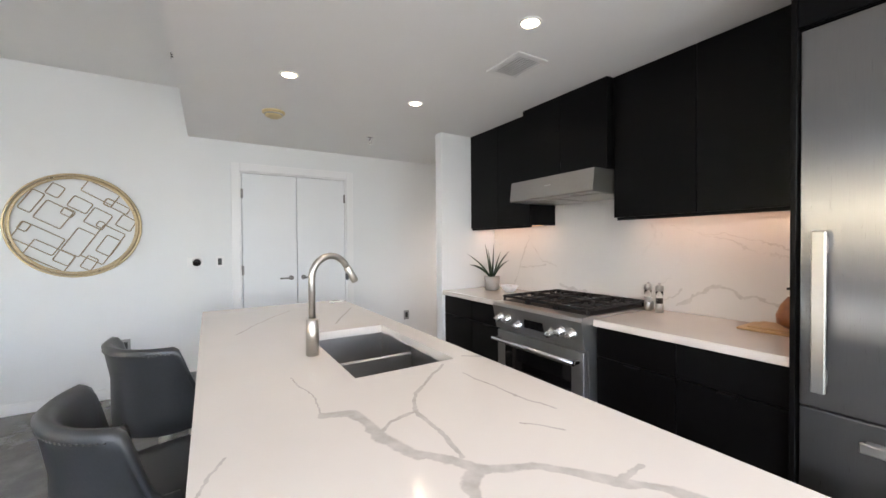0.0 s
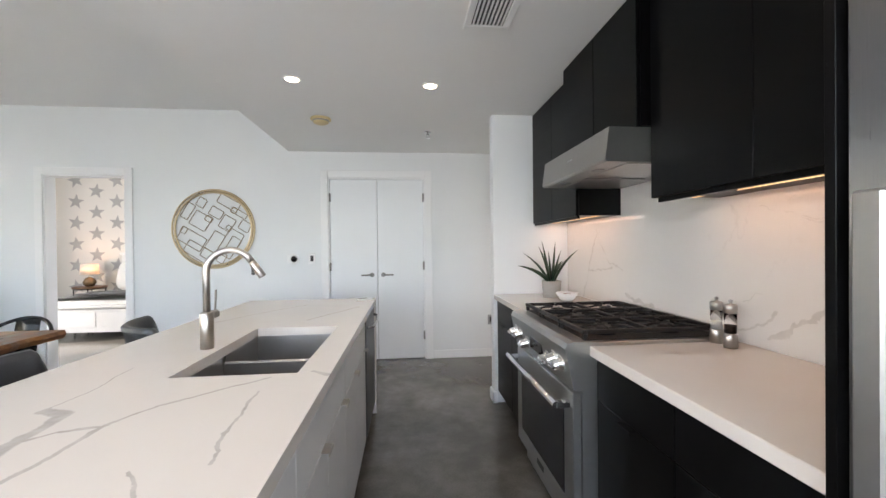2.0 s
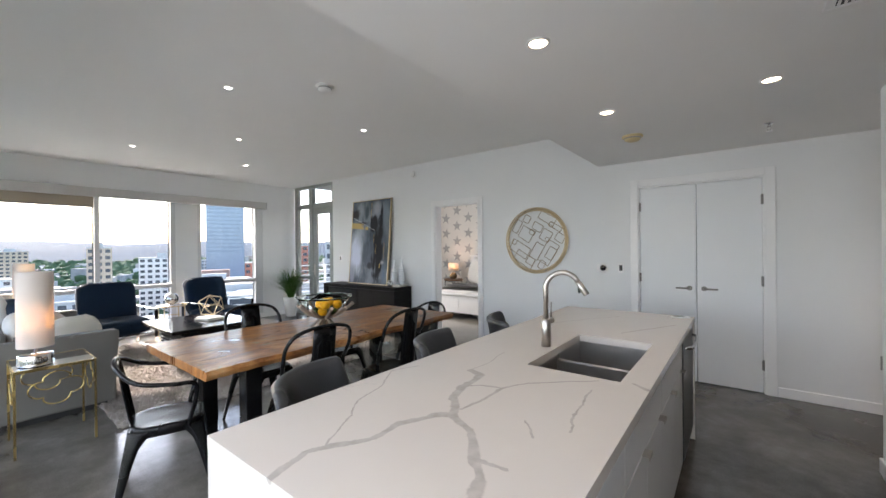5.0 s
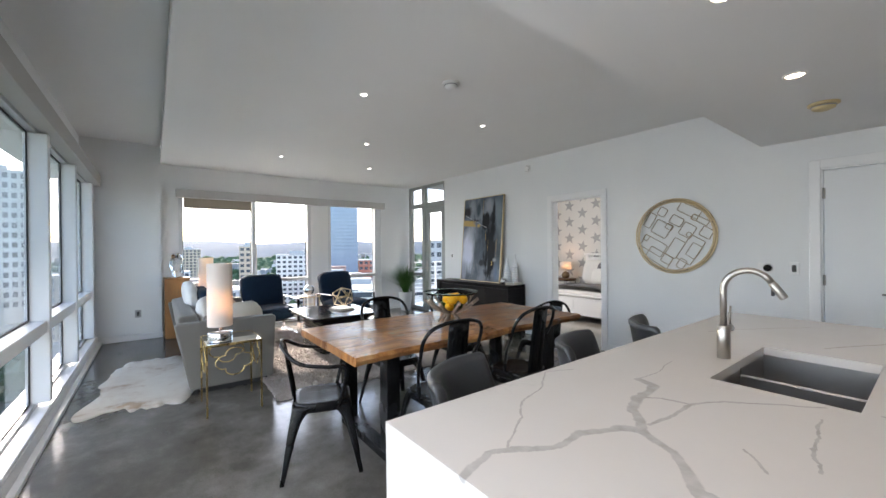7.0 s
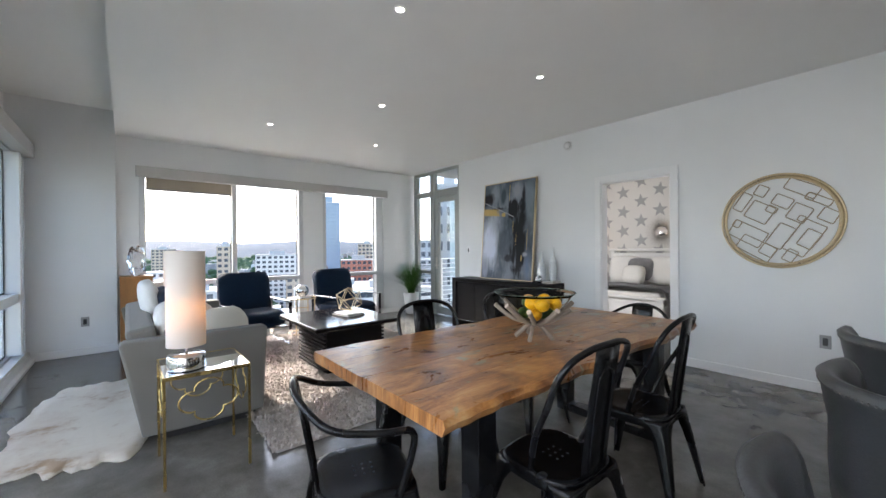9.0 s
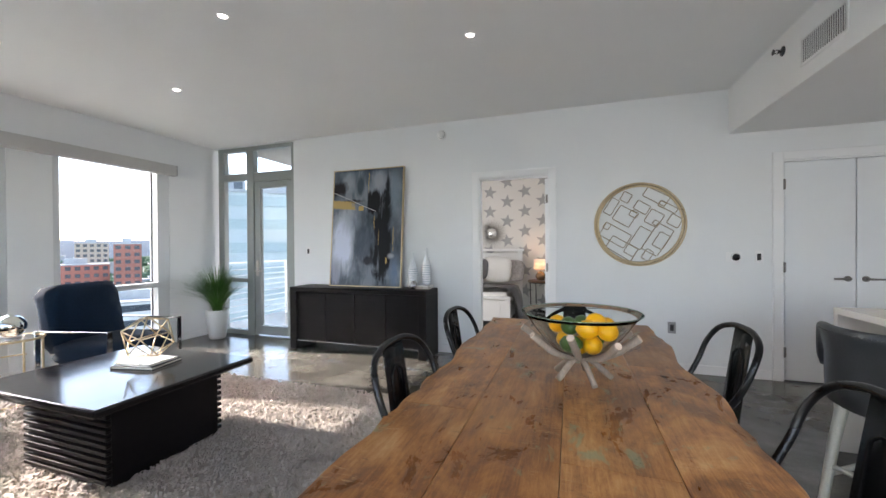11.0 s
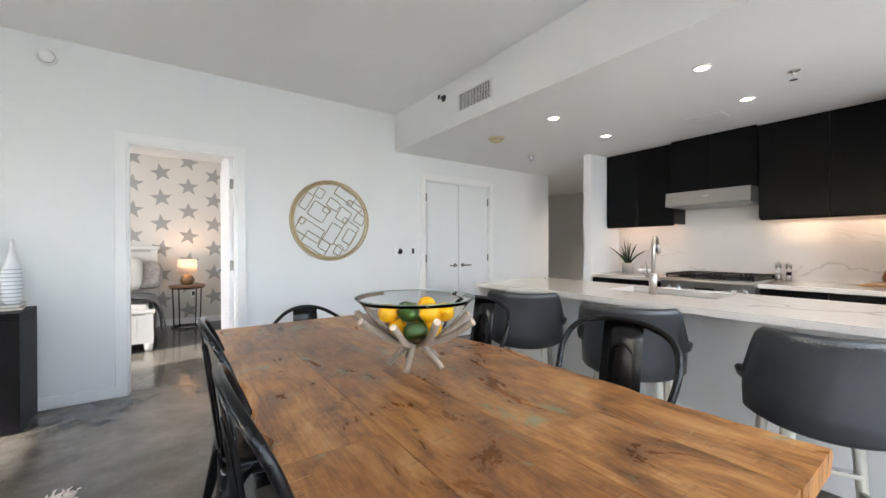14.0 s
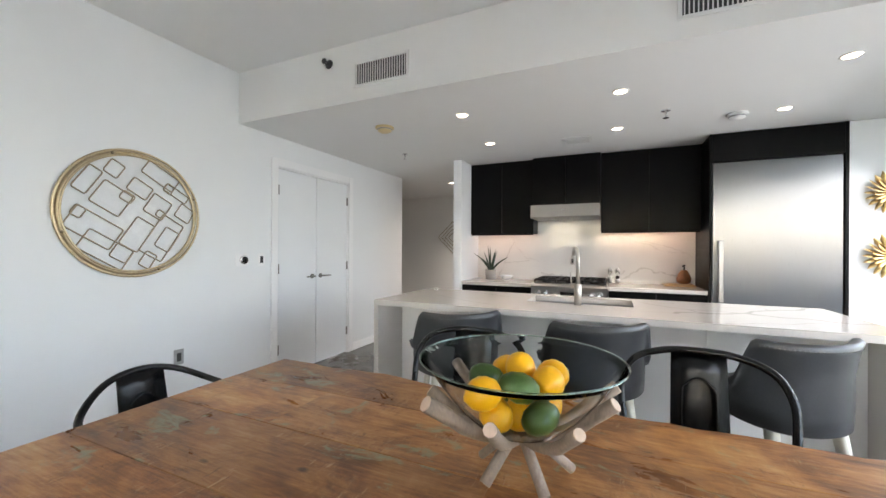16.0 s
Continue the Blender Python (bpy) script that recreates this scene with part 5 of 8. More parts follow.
def metal_chair(arms, label):
    """Pressed-steel chair, seat at the origin, facing +y."""
    c = thing("metal_dining_chair", label, "chair", (0, 0, 0), "chairs round the table")
    seat = bmesh.new()
    outline = []
    for k in range(32):
        t = 2 * math.pi * k / 32
        q = (abs(math.cos(t)) ** 4 + abs(math.sin(t)) ** 4) ** -0.25
        outline.append((0.182 * q * math.cos(t), 0.178 * q * math.sin(t)))
    levels = [(0.30, 0.449), (0.80, 0.450), (0.93, 0.453), (1.0, 0.450), (1.02, 0.442), (1.02, 0.400), (0.99, 0.395), (0.98, 0.405), (0.97, 0.437), (0.3, 0.437)]
    rings = [[seat.verts.new((x * s, y * s, z)) for x, y in outline] for s, z in levels]
    for r, s in zip(rings, rings[1:]):
        for k in range(32):
            seat.faces.new((r[k], s[k], s[(k + 1) % 32], r[(k + 1) % 32])).smooth = True
    seat.faces.new(rings[0][::-1]), seat.faces.new(rings[-1])
    bmesh.ops.recalc_face_normals(seat, faces=seat.faces)
    s = part("seat", seat, BLACKMETAL, c)
    for k in range(9):
        x, y = (k % 3 - 1) * 0.035, (k // 3 - 1) * 0.035
        part("drain_hole", L([(0.005, 0.4503), (0.005, 0.4508), (0, 0.4508)], at=(x, y, 0), sides=8), GASKET, s, "small round hole")
    for sx in (-1, 1):
        for sy in (-1, 1):
            bm = bmesh.new()
            rows = []
            for z, off, w in ((0.436, 0.180, 0.165), (0.418, 0.181, 0.125), (0.392, 0.184, 0.092), (0.35, 0.190, 0.068), (0.28, 0.201, 0.054), (0.14, 0.222, 0.038), (0.0, 0.243, 0.026)):
                cx, cy, t = sx * off, sy * (off if sy > 0 else off * 1.05), 0.006
                outer = [(w, 0.0), (w * 0.6, -0.001), (w * 0.28, 0.0), (w * 0.08, w * 0.08), (0.0, w * 0.28), (-0.001, w * 0.6), (0.0, w)]
                inner = [(w, t), (w * 0.6, t), (w * 0.30, t), (w * 0.16, w * 0.16), (t, w * 0.30), (t, w * 0.6), (t, w)]
                rows.append([bm.verts.new((cx - sx * p, cy - sy * q, z)) for p, q in outer + inner[::-1]])
            for r, q in zip(rows, rows[1:]):
                for k in range(14):
                    bm.faces.new((r[k], r[(k + 1) % 14], q[(k + 1) % 14], q[k])).smooth = k % 7 != 6
            bm.faces.new(rows[0]), bm.faces.new(rows[-1])
            bmesh.ops.recalc_face_normals(bm, faces=bm.faces)
            part("leg", bm, BLACKMETAL, c)
    if arms:
        loop = arc([(-0.186, 0.10, 0.43), (-0.215, 0.14, 0.60), (-0.235, 0.13, 0.685), (-0.245, 0.02, 0.70), (-0.225, -0.14, 0.73), (-0.12, -0.235, 0.80), (0, -0.255, 0.825),
                    (0.12, -0.235, 0.80), (0.225, -0.14, 0.73), (0.245, 0.02, 0.70), (0.235, 0.13, 0.685), (0.215, 0.14, 0.60), (0.186, 0.10, 0.43)])
        loop = [Vector((p.x * 1.03, p.y, p.z)) for p in loop]
        top = 0.815
    else:
        loop = arc([(-0.188, 0.0, 0.43), (-0.235, -0.06, 0.60), (-0.266, -0.135, 0.74), (-0.270, -0.175, 0.84), (-0.225, -0.212, 0.915), (-0.12, -0.234, 0.950), (0, -0.240, 0.957),
                    (0.12, -0.234, 0.950), (0.225, -0.212, 0.915), (0.270, -0.175, 0.84), (0.266, -0.135, 0.74), (0.235, -0.06, 0.60), (0.188, 0.0, 0.43)])
        loop = [Vector((p.x * 0.88, p.y, p.z)) for p in loop]
        top = 0.945
    part("back_hoop", sweep(bmesh.new(), loop, 0.0125, sides=10), BLACKMETAL, c, "bent steel tube hoop")
    bm = bmesh.new()
    rows = []
    for k in range(9):
        f = k / 8
        z = 0.44 + (top - 0.44) * f
        y = -0.172 - 0.066 * f ** 1.2
        w = 0.090 - 0.008 * f
        rows.append([bm.verts.new(q) for q in ((-w, y, z), (0, y - 0.006, z), (w, y, z), (w, y - 0.004, z), (0, y - 0.010, z), (-w, y - 0.004, z))])
    for r, q in zip(rows, rows[1:]):
        for k in range(6):
            bm.faces.new((r[k], r[(k + 1) % 6], q[(k + 1) % 6], q[k])).smooth = True
    bm.faces.new(rows[0]), bm.faces.new(rows[-1])
    bmesh.ops.recalc_face_normals(bm, faces=bm.faces)
    splat = part("back_splat", bm, BLACKMETAL, c, "pressed steel back splat")
    ztop = top - 0.08
    em = [(-0.05, 0.0, 0.47), (-0.05, 0, ztop - 0.07), (-0.036, 0, ztop - 0.02), (0, 0, ztop), (0.036, 0, ztop - 0.02), (0.05, 0, ztop - 0.07), (0.05, 0, 0.47)]
    em = [(x, -0.172 - 0.066 * max(0, (z - 0.44) / (top - 0.44)) ** 1.2 - 0.009, z) for x, y, z in em]
    part("embossed_loop", sweep(bmesh.new(), arc(em, 4), 0.006, sides=6), BLACKMETAL, splat, "raised rounded bead")
    front = [(x, y + 0.012, z) for x, y, z in em]
    part("embossed_loop", sweep(bmesh.new(), arc(front, 4), 0.0055, sides=6), BLACKMETAL, splat, "raised rounded bead")
    return c


def place(ob, spots):
    """The first spot for the thing itself, copies at the others."""
    ob.matrix_basis = spots[0]
    for m in spots[1:]:
        copy_thing(ob, m)


place(metal_chair(False, "black pressed-steel dining chair with a hoop back at the table"),
      [pose(-0.685, 1.24, 0, 0, 0, 88), pose(-0.685, 2.05, 0, 0, 0, 92), pose(-1.585, 1.40, 0, 0, 0, -90), pose(-1.58, 2.17, 0, 0, 0, -91)])
place(metal_chair(True, "black pressed-steel armchair with a curved rail"),
      [pose(-1.11, 0.565, 0, 0, 0, -19), pose(-1.14, 2.96, 0, 0, 0, 180)])


def fruit_bowl():
    x, y, z = -1.13, 1.70, TZ + 0.004
    b = thing("fruit_bowl", "round clear glass bowl resting in a driftwood branch stand", "bowl", (x, y, z))
    k_ = 0.82
    curve = [(0.0, 0.094), (0.06, 0.098), (0.12, 0.122), (0.18, 0.168), (0.225, 0.216), (0.255, 0.252), (0.282, 0.272)]
    prof = [(r, h) for r, h in curve[:-1]] + [(0.284, 0.270)] + [(r + 0.0015, h - 0.003) for r, h in curve[:0:-1]] + [(0.0, 0.091)]
    g = part("glass_bowl", L([(r * k_, h) for r, h in prof], at=(x, y, z), sides=56), BOWLGLASS, b, "clear flared glass")
    pts = [(x + 0.284 * k_ * math.cos(2 * math.pi * k / 64), y + 0.284 * k_ * math.sin(2 * math.pi * k / 64), z + 0.271) for k in range(64)]
    part("rim", sweep(bmesh.new(), pts, 0.0021, sides=8, closed=True), RIMGLASS, g, "polished green glass rim")
    rng = random.Random(4)
    for k in range(9):
        t = 2 * math.pi * k / 9 + 0.35
        d = Vector((math.cos(t), math.sin(t), 0))
        r = rng.uniform(0.012, 0.018)
        a = Vector((x, y, z)) + d * 0.02 + Vector((0, 0, 0.085))
        e = Vector((x, y, z)) + d * rng.uniform(0.205, 0.245) + Vector((0, 0, 0.190 + rng.uniform(-0.025, 0.02)))
        m = (a + e) / 2 + Vector((rng.uniform(-0.012, 0.012), rng.uniform(-0.012, 0.012), -0.022))
        br = part("branch", S(arc([a, m, e], 4), [r * q for q in (0.8, 0.85, 0.95, 0.9, 1.0, 1.08, 0.95, 1.0, 1.02)], sides=9), DRIFT, b, "bleached driftwood branch")
        ax = (e - m).normalized()
        part("cut_end", S([e - ax * 0.001, e + ax * 0.002], [r * 1.0, r * 0.92], sides=9), CUTWOOD, br, "pale cut end")
    for k in range(5):
        t = 2 * math.pi * k / 5 + 0.1
        d = Vector((math.cos(t), math.sin(t), 0))
        r = rng.uniform(0.010, 0.015)
        a = Vector((x, y, z)) - d * 0.01 + Vector((0, 0, 0.11))
        e = Vector((x, y, z)) + d * rng.uniform(0.10, 0.125) + Vector((0, 0, r * 0.75))
        br = part("leg_branch", S([a, (a + e) / 2 + Vector((0, 0, 0.006)), e], [r * 0.85, r, r * 1.02], sides=9), DRIFT, b, "bleached driftwood leg")
    def lemon(px, py, pz, turn, n):
        bm = L([(0.0, -0.043), (0.008, -0.041), (0.023, -0.034), (0.034, -0.017), (0.038, 0.0), (0.034, 0.018), (0.023, 0.033), (0.009, 0.042), (0.004, 0.045), (0.0, 0.046)], sides=18)
        return solo("lemon", move(bm, pose(px, py, pz, turn, 80, turn * 1.7)), LEMON, "ripe yellow lemon in the glass bowl", "lemon", "fruit in the bowl")
    def lime(px, py, pz, turn, n):
        bm = L([(0.0, -0.050), (0.016, -0.045), (0.030, -0.026), (0.035, 0.0), (0.030, 0.024), (0.018, 0.040), (0.0, 0.046)], sides=18)
        return solo("lime", move(bm, pose(px, py, pz, turn, 70, turn * 2.3)), LIME, "dark green lime in the glass bowl", "lime", "fruit in the bowl")
    lay = [(0.00, 0.00, 0.136, 0), (0.055, 0.035, 0.148, 1), (-0.055, 0.04, 0.148, 0), (-0.035, -0.055, 0.150, 1), (0.045, -0.05, 0.150, 0), (-0.088, 0.060, 0.205, 0),
           (-0.040, -0.010, 0.212, 1), (0.028, -0.062, 0.212, 0), (0.062, 0.012, 0.228, 0), (0.100, -0.062, 0.208, 0), (0.015, 0.085, 0.205, 1), (0.105, 0.055, 0.205, 0)]
    for n, (dx, dy, dz, kind) in enumerate(lay):
        (lime if kind else lemon)(x + dx, y + dy, z + dz, 37 * n, n)


fruit_bowl()


NAILS = plain("pewter_nailheads", (0.07, 0.068, 0.066), 0.35, 0.9, vary=0.1, relief=0.0)


def arm_drop(f):
    """How far the wrap-around back steps down to the arms, f from -1 to 1 round it."""
    q = min(1.0, max(0.0, (abs(f) - 0.66) / 0.24))
    return 0.20 * q * q * (3 - 2 * q)


def bar_stool():
    """Counter stool with a wrap-around leather back; the middle of the back is at y = 0, facing +y."""
    s = thing("bar_stool", "grey leather counter stool with a wrap-around back and whitewashed legs", "stool", (0, 0, 0), "stools at the island")
    n, bm = 41, bmesh.new()
    rows = []
    for k in range(n):
        f = -1 + 2 * k / (n - 1)
        a = f * math.radians(80)
        cx, cy = 0.260 * math.sin(a), 0.225 - 0.235 * math.cos(a)
        nx, ny = math.sin(a), -math.cos(a)
        drop = arm_drop(f)
        top = 0.928 - 0.012 * (1 - f * f) - drop
        low = 0.505 + 0.03 * f * f
        lean = 0.035
        sec = [(0.026, low + 0.015), (0.030, low + 0.10), (0.030, min(low + 0.25, top - 0.06)), (0.027 + lean * 0.6, top - 0.05), (0.024 + lean, top - 0.012), (0.010 + lean, top), (-0.012 + lean, top - 0.004), (-0.024 + lean * 0.8, top - 0.03), (-0.026 + lean * 0.3, max(low + 0.125, top - 0.15)), (-0.026, low + 0.12), (-0.022, low + 0.01), (0.0, low)]
        rows.append([bm.verts.new((cx + nx * o, cy + ny * o, z)) for o, z in sec])
    m = len(rows[0])
    for r, q in zip(rows, rows[1:]):
        for k in range(m):
            bm.faces.new((r[k], r[(k + 1) % m], q[(k + 1) % m], q[k])).smooth = True
    bm.faces.new(rows[0]), bm.faces.new(rows[-1])
    bmesh.ops.recalc_face_normals(bm, faces=bm.faces)
    back = part("backrest", bm, LEATHER, s)
    nails = bmesh.new()
    for k in range(33):
        f = -0.62 + 1.24 * k / 32
        a = f * math.radians(80)
        o = 0.053
        cx, cy = 0.260 * math.sin(a) + math.sin(a) * o, 0.225 - 0.235 * math.cos(a) - math.cos(a) * o
        drop = arm_drop(f)
        p = (cx, cy, 0.928 - 0.012 * (1 - f * f) - drop - 0.030)
        bmesh.ops.create_icosphere(nails, subdivisions=1, radius=0.0045, matrix=Matrix.Translation(p))
    part("nailhead_trim", nails, NAILS, back, "row of small dark metal nailheads")
    part("seat", blob((0.225, 0.215, 0.055), (0, 0.215, 0.615), 3, 0.02, 1, 4.0), LEATHER, s)
    for sx in (-1, 1):
        for y0, y1 in ((0.05, -0.015), (0.37, 0.40)):
            part("leg", S(arc([(sx * 0.150, y0 + 0.03, 0.585), (sx * 0.175, (y0 + y1) / 2 + 0.012, 0.30), (sx * 0.195, y1, 0.0)], 4), [0.030, 0.029, 0.027, 0.026, 0.025, 0.024, 0.023, 0.022, 0.021], sides=4), WASHED, s, "whitewashed tapered leg")
    for a, b, z in (((-0.18, 0.012), (0.18, 0.012), 0.20), ((-0.18, 0.385), (0.18, 0.385), 0.23), ((-0.18, 0.012), (-0.18, 0.385), 0.16), ((0.18, 0.012), (0.18, 0.385), 0.16)):
        part("stretcher", S([(*a, z), (*b, z)], 0.014, sides=4), WASHED, s)
    part("foot_plate", B(-0.165, 0.368, 0.2445, 0.165, 0.402, 0.248), CHROME, s, "metal footrest strip")
    return s


place(bar_stool(), [pose(0.168, 2.35, 0, 0, 0, -56), pose(0.150, 1.555, 0, 0, 0, -71), pose(0.138, 0.69, 0, 0, 0, -63)])


def wall_ring_art():
    cx, cz, r = -0.475, 1.545, 0.445
    w = thing("wall_art_ring", "round gold metal wall art of interlocking rounded rectangles", "wall art", (cx, NORTH, cz - r))
    for rr, tube in ((r - 0.008, 0.0085), (r - 0.042, 0.0075)):
        pts = [(cx + rr * math.cos(2 * math.pi * k / 72), NORTH - 0.022, cz + rr * math.sin(2 * math.pi * k / 72)) for k in range(72)]
        part("ring", sweep(bmesh.new(), pts, tube, sides=8, closed=True), BRONZE, w, "gold ring")
    pts = [(cx + (r - 0.025) * math.cos(2 * math.pi * k / 72), NORTH - 0.017, cz + (r - 0.025) * math.sin(2 * math.pi * k / 72)) for k in range(72)]
    part("band", sweep(bmesh.new(), pts, 0.015, sides=6, closed=True, flat=(1.0, 0.2)), BRONZE, w, "flat gold band")
    for a in (20, 110, 200, 290):
        q = radians(a)
        part("stud", move(L([(0.009, 0), (0.008, 0.012), (0, 0.014)], sides=10), pose(cx + (r - 0.025) * math.cos(q), NORTH - 0.03, cz + (r - 0.025) * math.sin(q), 90)), BRONZED, w, "small dark stud")
    # rounded rectangles on a tilted grid, clipped to the ring
    rects = [(0.005, 0.166, 0.17, 0.19), (0.068, 0.101, 0.06, 0.08), (0.167, 0.07, 0.1, 0.14), (0.333, 0.012, 0.11, 0.24), (0.287, -0.078, 0.06, 0.06), (0.291, -0.141, 0.06, 0.18), (0.185, 0.26, 0.1, 0.09),
             (0.03, 0.335, 0.18, 0.085), (-0.173, 0.264, 0.07, 0.06), (-0.218, 0.143, 0.16, 0.29), (-0.306, 0.013, 0.15, 0.29), (-0.278, -0.074, 0.1, 0.11), (-0.117, -0.085, 0.22, 0.13),
             (0.092, -0.129, 0.05, 0.05), (0.127, -0.09, 0.15, 0.14), (-0.042, -0.269, 0.16, 0.11), (-0.051, -0.234, 0.31, 0.17), (-0.237, -0.236, 0.11, 0.08), (0.198, -0.271, 0.11, 0.12)]
    tilt = radians(58.6)
    for u, v, ww, hh in rects:
        pts, c = [], 0.012
        for sx, sy in ((1, 1), (-1, 1), (-1, -1), (1, -1)):
            for k in range(3):
                ang = {(1, 1): 0, (-1, 1): 90, (-1, -1): 180, (1, -1): 270}[(sx, sy)] + 45 * k
                px, py = u + sx * (ww / 2 - c) + c * math.cos(radians(ang)), v + sy * (hh / 2 - c) + c * math.sin(radians(ang))
                qx, qy = px * math.cos(tilt) - py * math.sin(tilt), px * math.sin(tilt) + py * math.cos(tilt)
                d = math.hypot(qx, qy)
                if d > r - 0.045:
                    qx, qy = qx * (r - 0.045) / d, qy * (r - 0.045) / d
                pts.append((cx + qx, NORTH - 0.02, cz + qy))
        part("wire_loop", sweep(bmesh.new(), pts, 0.0044, sides=6, closed=True), BRONZED, w, "thin bronze loop")


wall_ring_art()


def leaning_painting():
    """Canvas in a gold float frame, leaning on the wall."""
    x0, x1, h = -4.235, -3.19, 1.56
    p = thing("painting", "large dark abstract painting in a gold frame leaning on the wall", "painting", (x0, 4.40, 0.8105))
    tilt = math.degrees(math.asin((NORTH - 0.004 - 4.442) / h))
    m = pose(x0, 4.40, 0.8105, -tilt)
    w = x1 - x0
    part("stretcher_box", move(B(0.012, 0.008, 0.012, w - 0.012, 0.036, h - 0.012), m), GASKET, p, "dark canvas edge")
    canvas = part("canvas", B(0.014, 0.003, 0.014, w - 0.014, 0.0075, h - 0.014), abstract_canvas(), p, "brushed abstract in slate, white and gold")
    canvas.matrix_parent_inverse = Matrix()
    canvas.matrix_basis = pose(0, 0, 0, -tilt)
    part("frame", move(join(B(0, 0, 0, 0.010, 0.040, h), B(w - 0.010, 0, 0, w, 0.040, h), B(0.010, 0, 0, w - 0.010, 0.040, 0.010), B(0.010, 0, h - 0.010, w - 0.010, 0.040, h)), m), BRONZE, p, "thin gold frame")


leaning_painting()

# ---------------------------------------------------------------- living room
ESPRESSO = plain("espresso_wood", (0.0075, 0.0065, 0.007), 0.42, vary=0.25, grain=26, relief=0.08, stretch=(1, 6, 10), spec=0.11)
ESPRESSOTOP = plain("polished_espresso", (0.010, 0.008, 0.0075), 0.13, vary=0.25, grain=26, relief=0.02, stretch=(1, 6, 1))
VELVET = plain("navy_velvet", (0.004, 0.015, 0.034), 0.8, vary=0.3, grain=60, relief=0.1, sheen=0.04, spec=0.15)
LINEN = plain("grey_linen", (0.165, 0.157, 0.140), 0.9, vary=0.08, grain=260, relief=0.25, sheen=0.15)
CREAM = plain("cream_fabric", (0.66, 0.63, 0.55), 0.9, vary=0.06, grain=220, relief=0.2)
FUR = plain("white_fur", (0.74, 0.72, 0.68), 0.95, vary=0.1, grain=90, relief=0.5)
PATTERN = plain("sand_pattern_fabric", (0.52, 0.45, 0.36), 0.9, vary=0.3, grain=40, relief=0.15)
SHAG = plain("shag_pile", (0.42, 0.375, 0.34), 0.95, vary=0.18, grain=30, relief=0.0, patch=4)
GOLD = plain("brushed_gold", (0.62, 0.45, 0.17), 0.27, 1.0, vary=0.08, grain=120, relief=0.03)
MIRROR = plain("mirror_top", (0.82, 0.82, 0.80), 0.03, 1.0, vary=0.01, relief=0.0)
HONEY = plain("honey_wood", (0.26, 0.12, 0.035), 0.45, vary=0.2, grain=20, relief=0.06, stretch=(6, 6, 1))
CERAMIC = plain("white_ceramic", (0.74, 0.75, 0.76), 0.35, vary=0.04, grain=30, relief=0.0)
SLATEBAND = plain("slate_glaze", (0.33, 0.37, 0.42), 0.4, vary=0.1, grain=30, relief=0.0)
POTWHITE = plain("white_pot", (0.70, 0.70, 0.68), 0.4, vary=0.05, grain=40, relief=0.05)
GRASS = plain("blade_green", (0.045, 0.125, 0.018), 0.45, vary=0.4, grain=12, relief=0.0)
SOIL = plain("dark_soil", (0.03, 0.022, 0.016), 0.95, vary=0.3, grain=80, relief=0.5)
CRYSTAL = glass("clear_crystal", (0.98, 0.99, 0.99), 0.05, 1.4)
PAPER = plain("book_pages", (0.72, 0.69, 0.62), 0.8, vary=0.05, grain=300, relief=0.1, stretch=(1, 1, 20))
BOOKBLACK = plain("black_book_cover", (0.02, 0.02, 0.022), 0.4, vary=0.1, grain=60, relief=0.0)
BOOKWHITE = plain("white_book_cover", (0.66, 0.66, 0.64), 0.4, vary=0.05, grain=60, relief=0.0)
BOOKTAN = plain("tan_book_cover", (0.34, 0.24, 0.15), 0.6, vary=0.1, grain=60, relief=0.0)


def shade_cloth():
    m, nt, b = nodes_of("lamp_shade_cloth")
    b.inputs["Base Color"].default_value = (0.84, 0.79, 0.73, 1)
    b.inputs["Roughness"].default_value = 0.9
    tr = add(nt, "ShaderNodeBsdfTranslucent", Color=(0.85, 0.72, 0.58, 1))
    ms = add(nt, "ShaderNodeMixShader", Fac=0.35)
    nt.links.new(b.outputs[0], ms.inputs[1])
    nt.links.new(tr.outputs[0], ms.inputs[2])
    nt.links.new(ms.outputs[0], nt.nodes["Material Output"].inputs["Surface"])
    bump(nt, b, noise_tex(nt, coords(nt, (1, 1, 0.2)), 300.0), 0.15, 0.002)
    return m


CLOTH = shade_cloth()


def sideboard():
    x0, x1, y0, y1, h = -4.665, -2.75, 4.145, 4.560, 0.81
    s = thing("sideboard", "long espresso wood sideboard with flat doors and a steel base strip", "sideboard", ((x0 + x1) / 2, (y0 + y1) / 2, 0))
    part("top", B(x0, y0, h - 0.055, x1, y1, h, bevel=0.003), ESPRESSO, s)
    for a, b in ((x0, x0 + 0.10), (x1 - 0.10, x1)):
        part("side_panel", B(a, y0, 0, b, y1, h - 0.0555, bevel=0.003), ESPRESSO, s)
    part("carcass", B(x0 + 0.101, y0 + 0.05, 0.12, x1 - 0.101, y1 - 0.002, h - 0.056), ESPRESSO, s)
    n = 4
    w = (x1 - x0 - 0.204) / n
    for i in range(n):
        a = x0 + 0.102 + i * w
        part("door", B(a + 0.002, y0 + 0.022, 0.128, a + w - 0.002, y0 + 0.049, h - 0.062, bevel=0.002), ESPRESSO, s)
    part("base_strip", B(x0 + 0.102, y0 + 0.020, 0.112, x1 - 0.102, y0 + 0.05, 0.1195), CHROME, s, "thin steel strip")


sideboard()


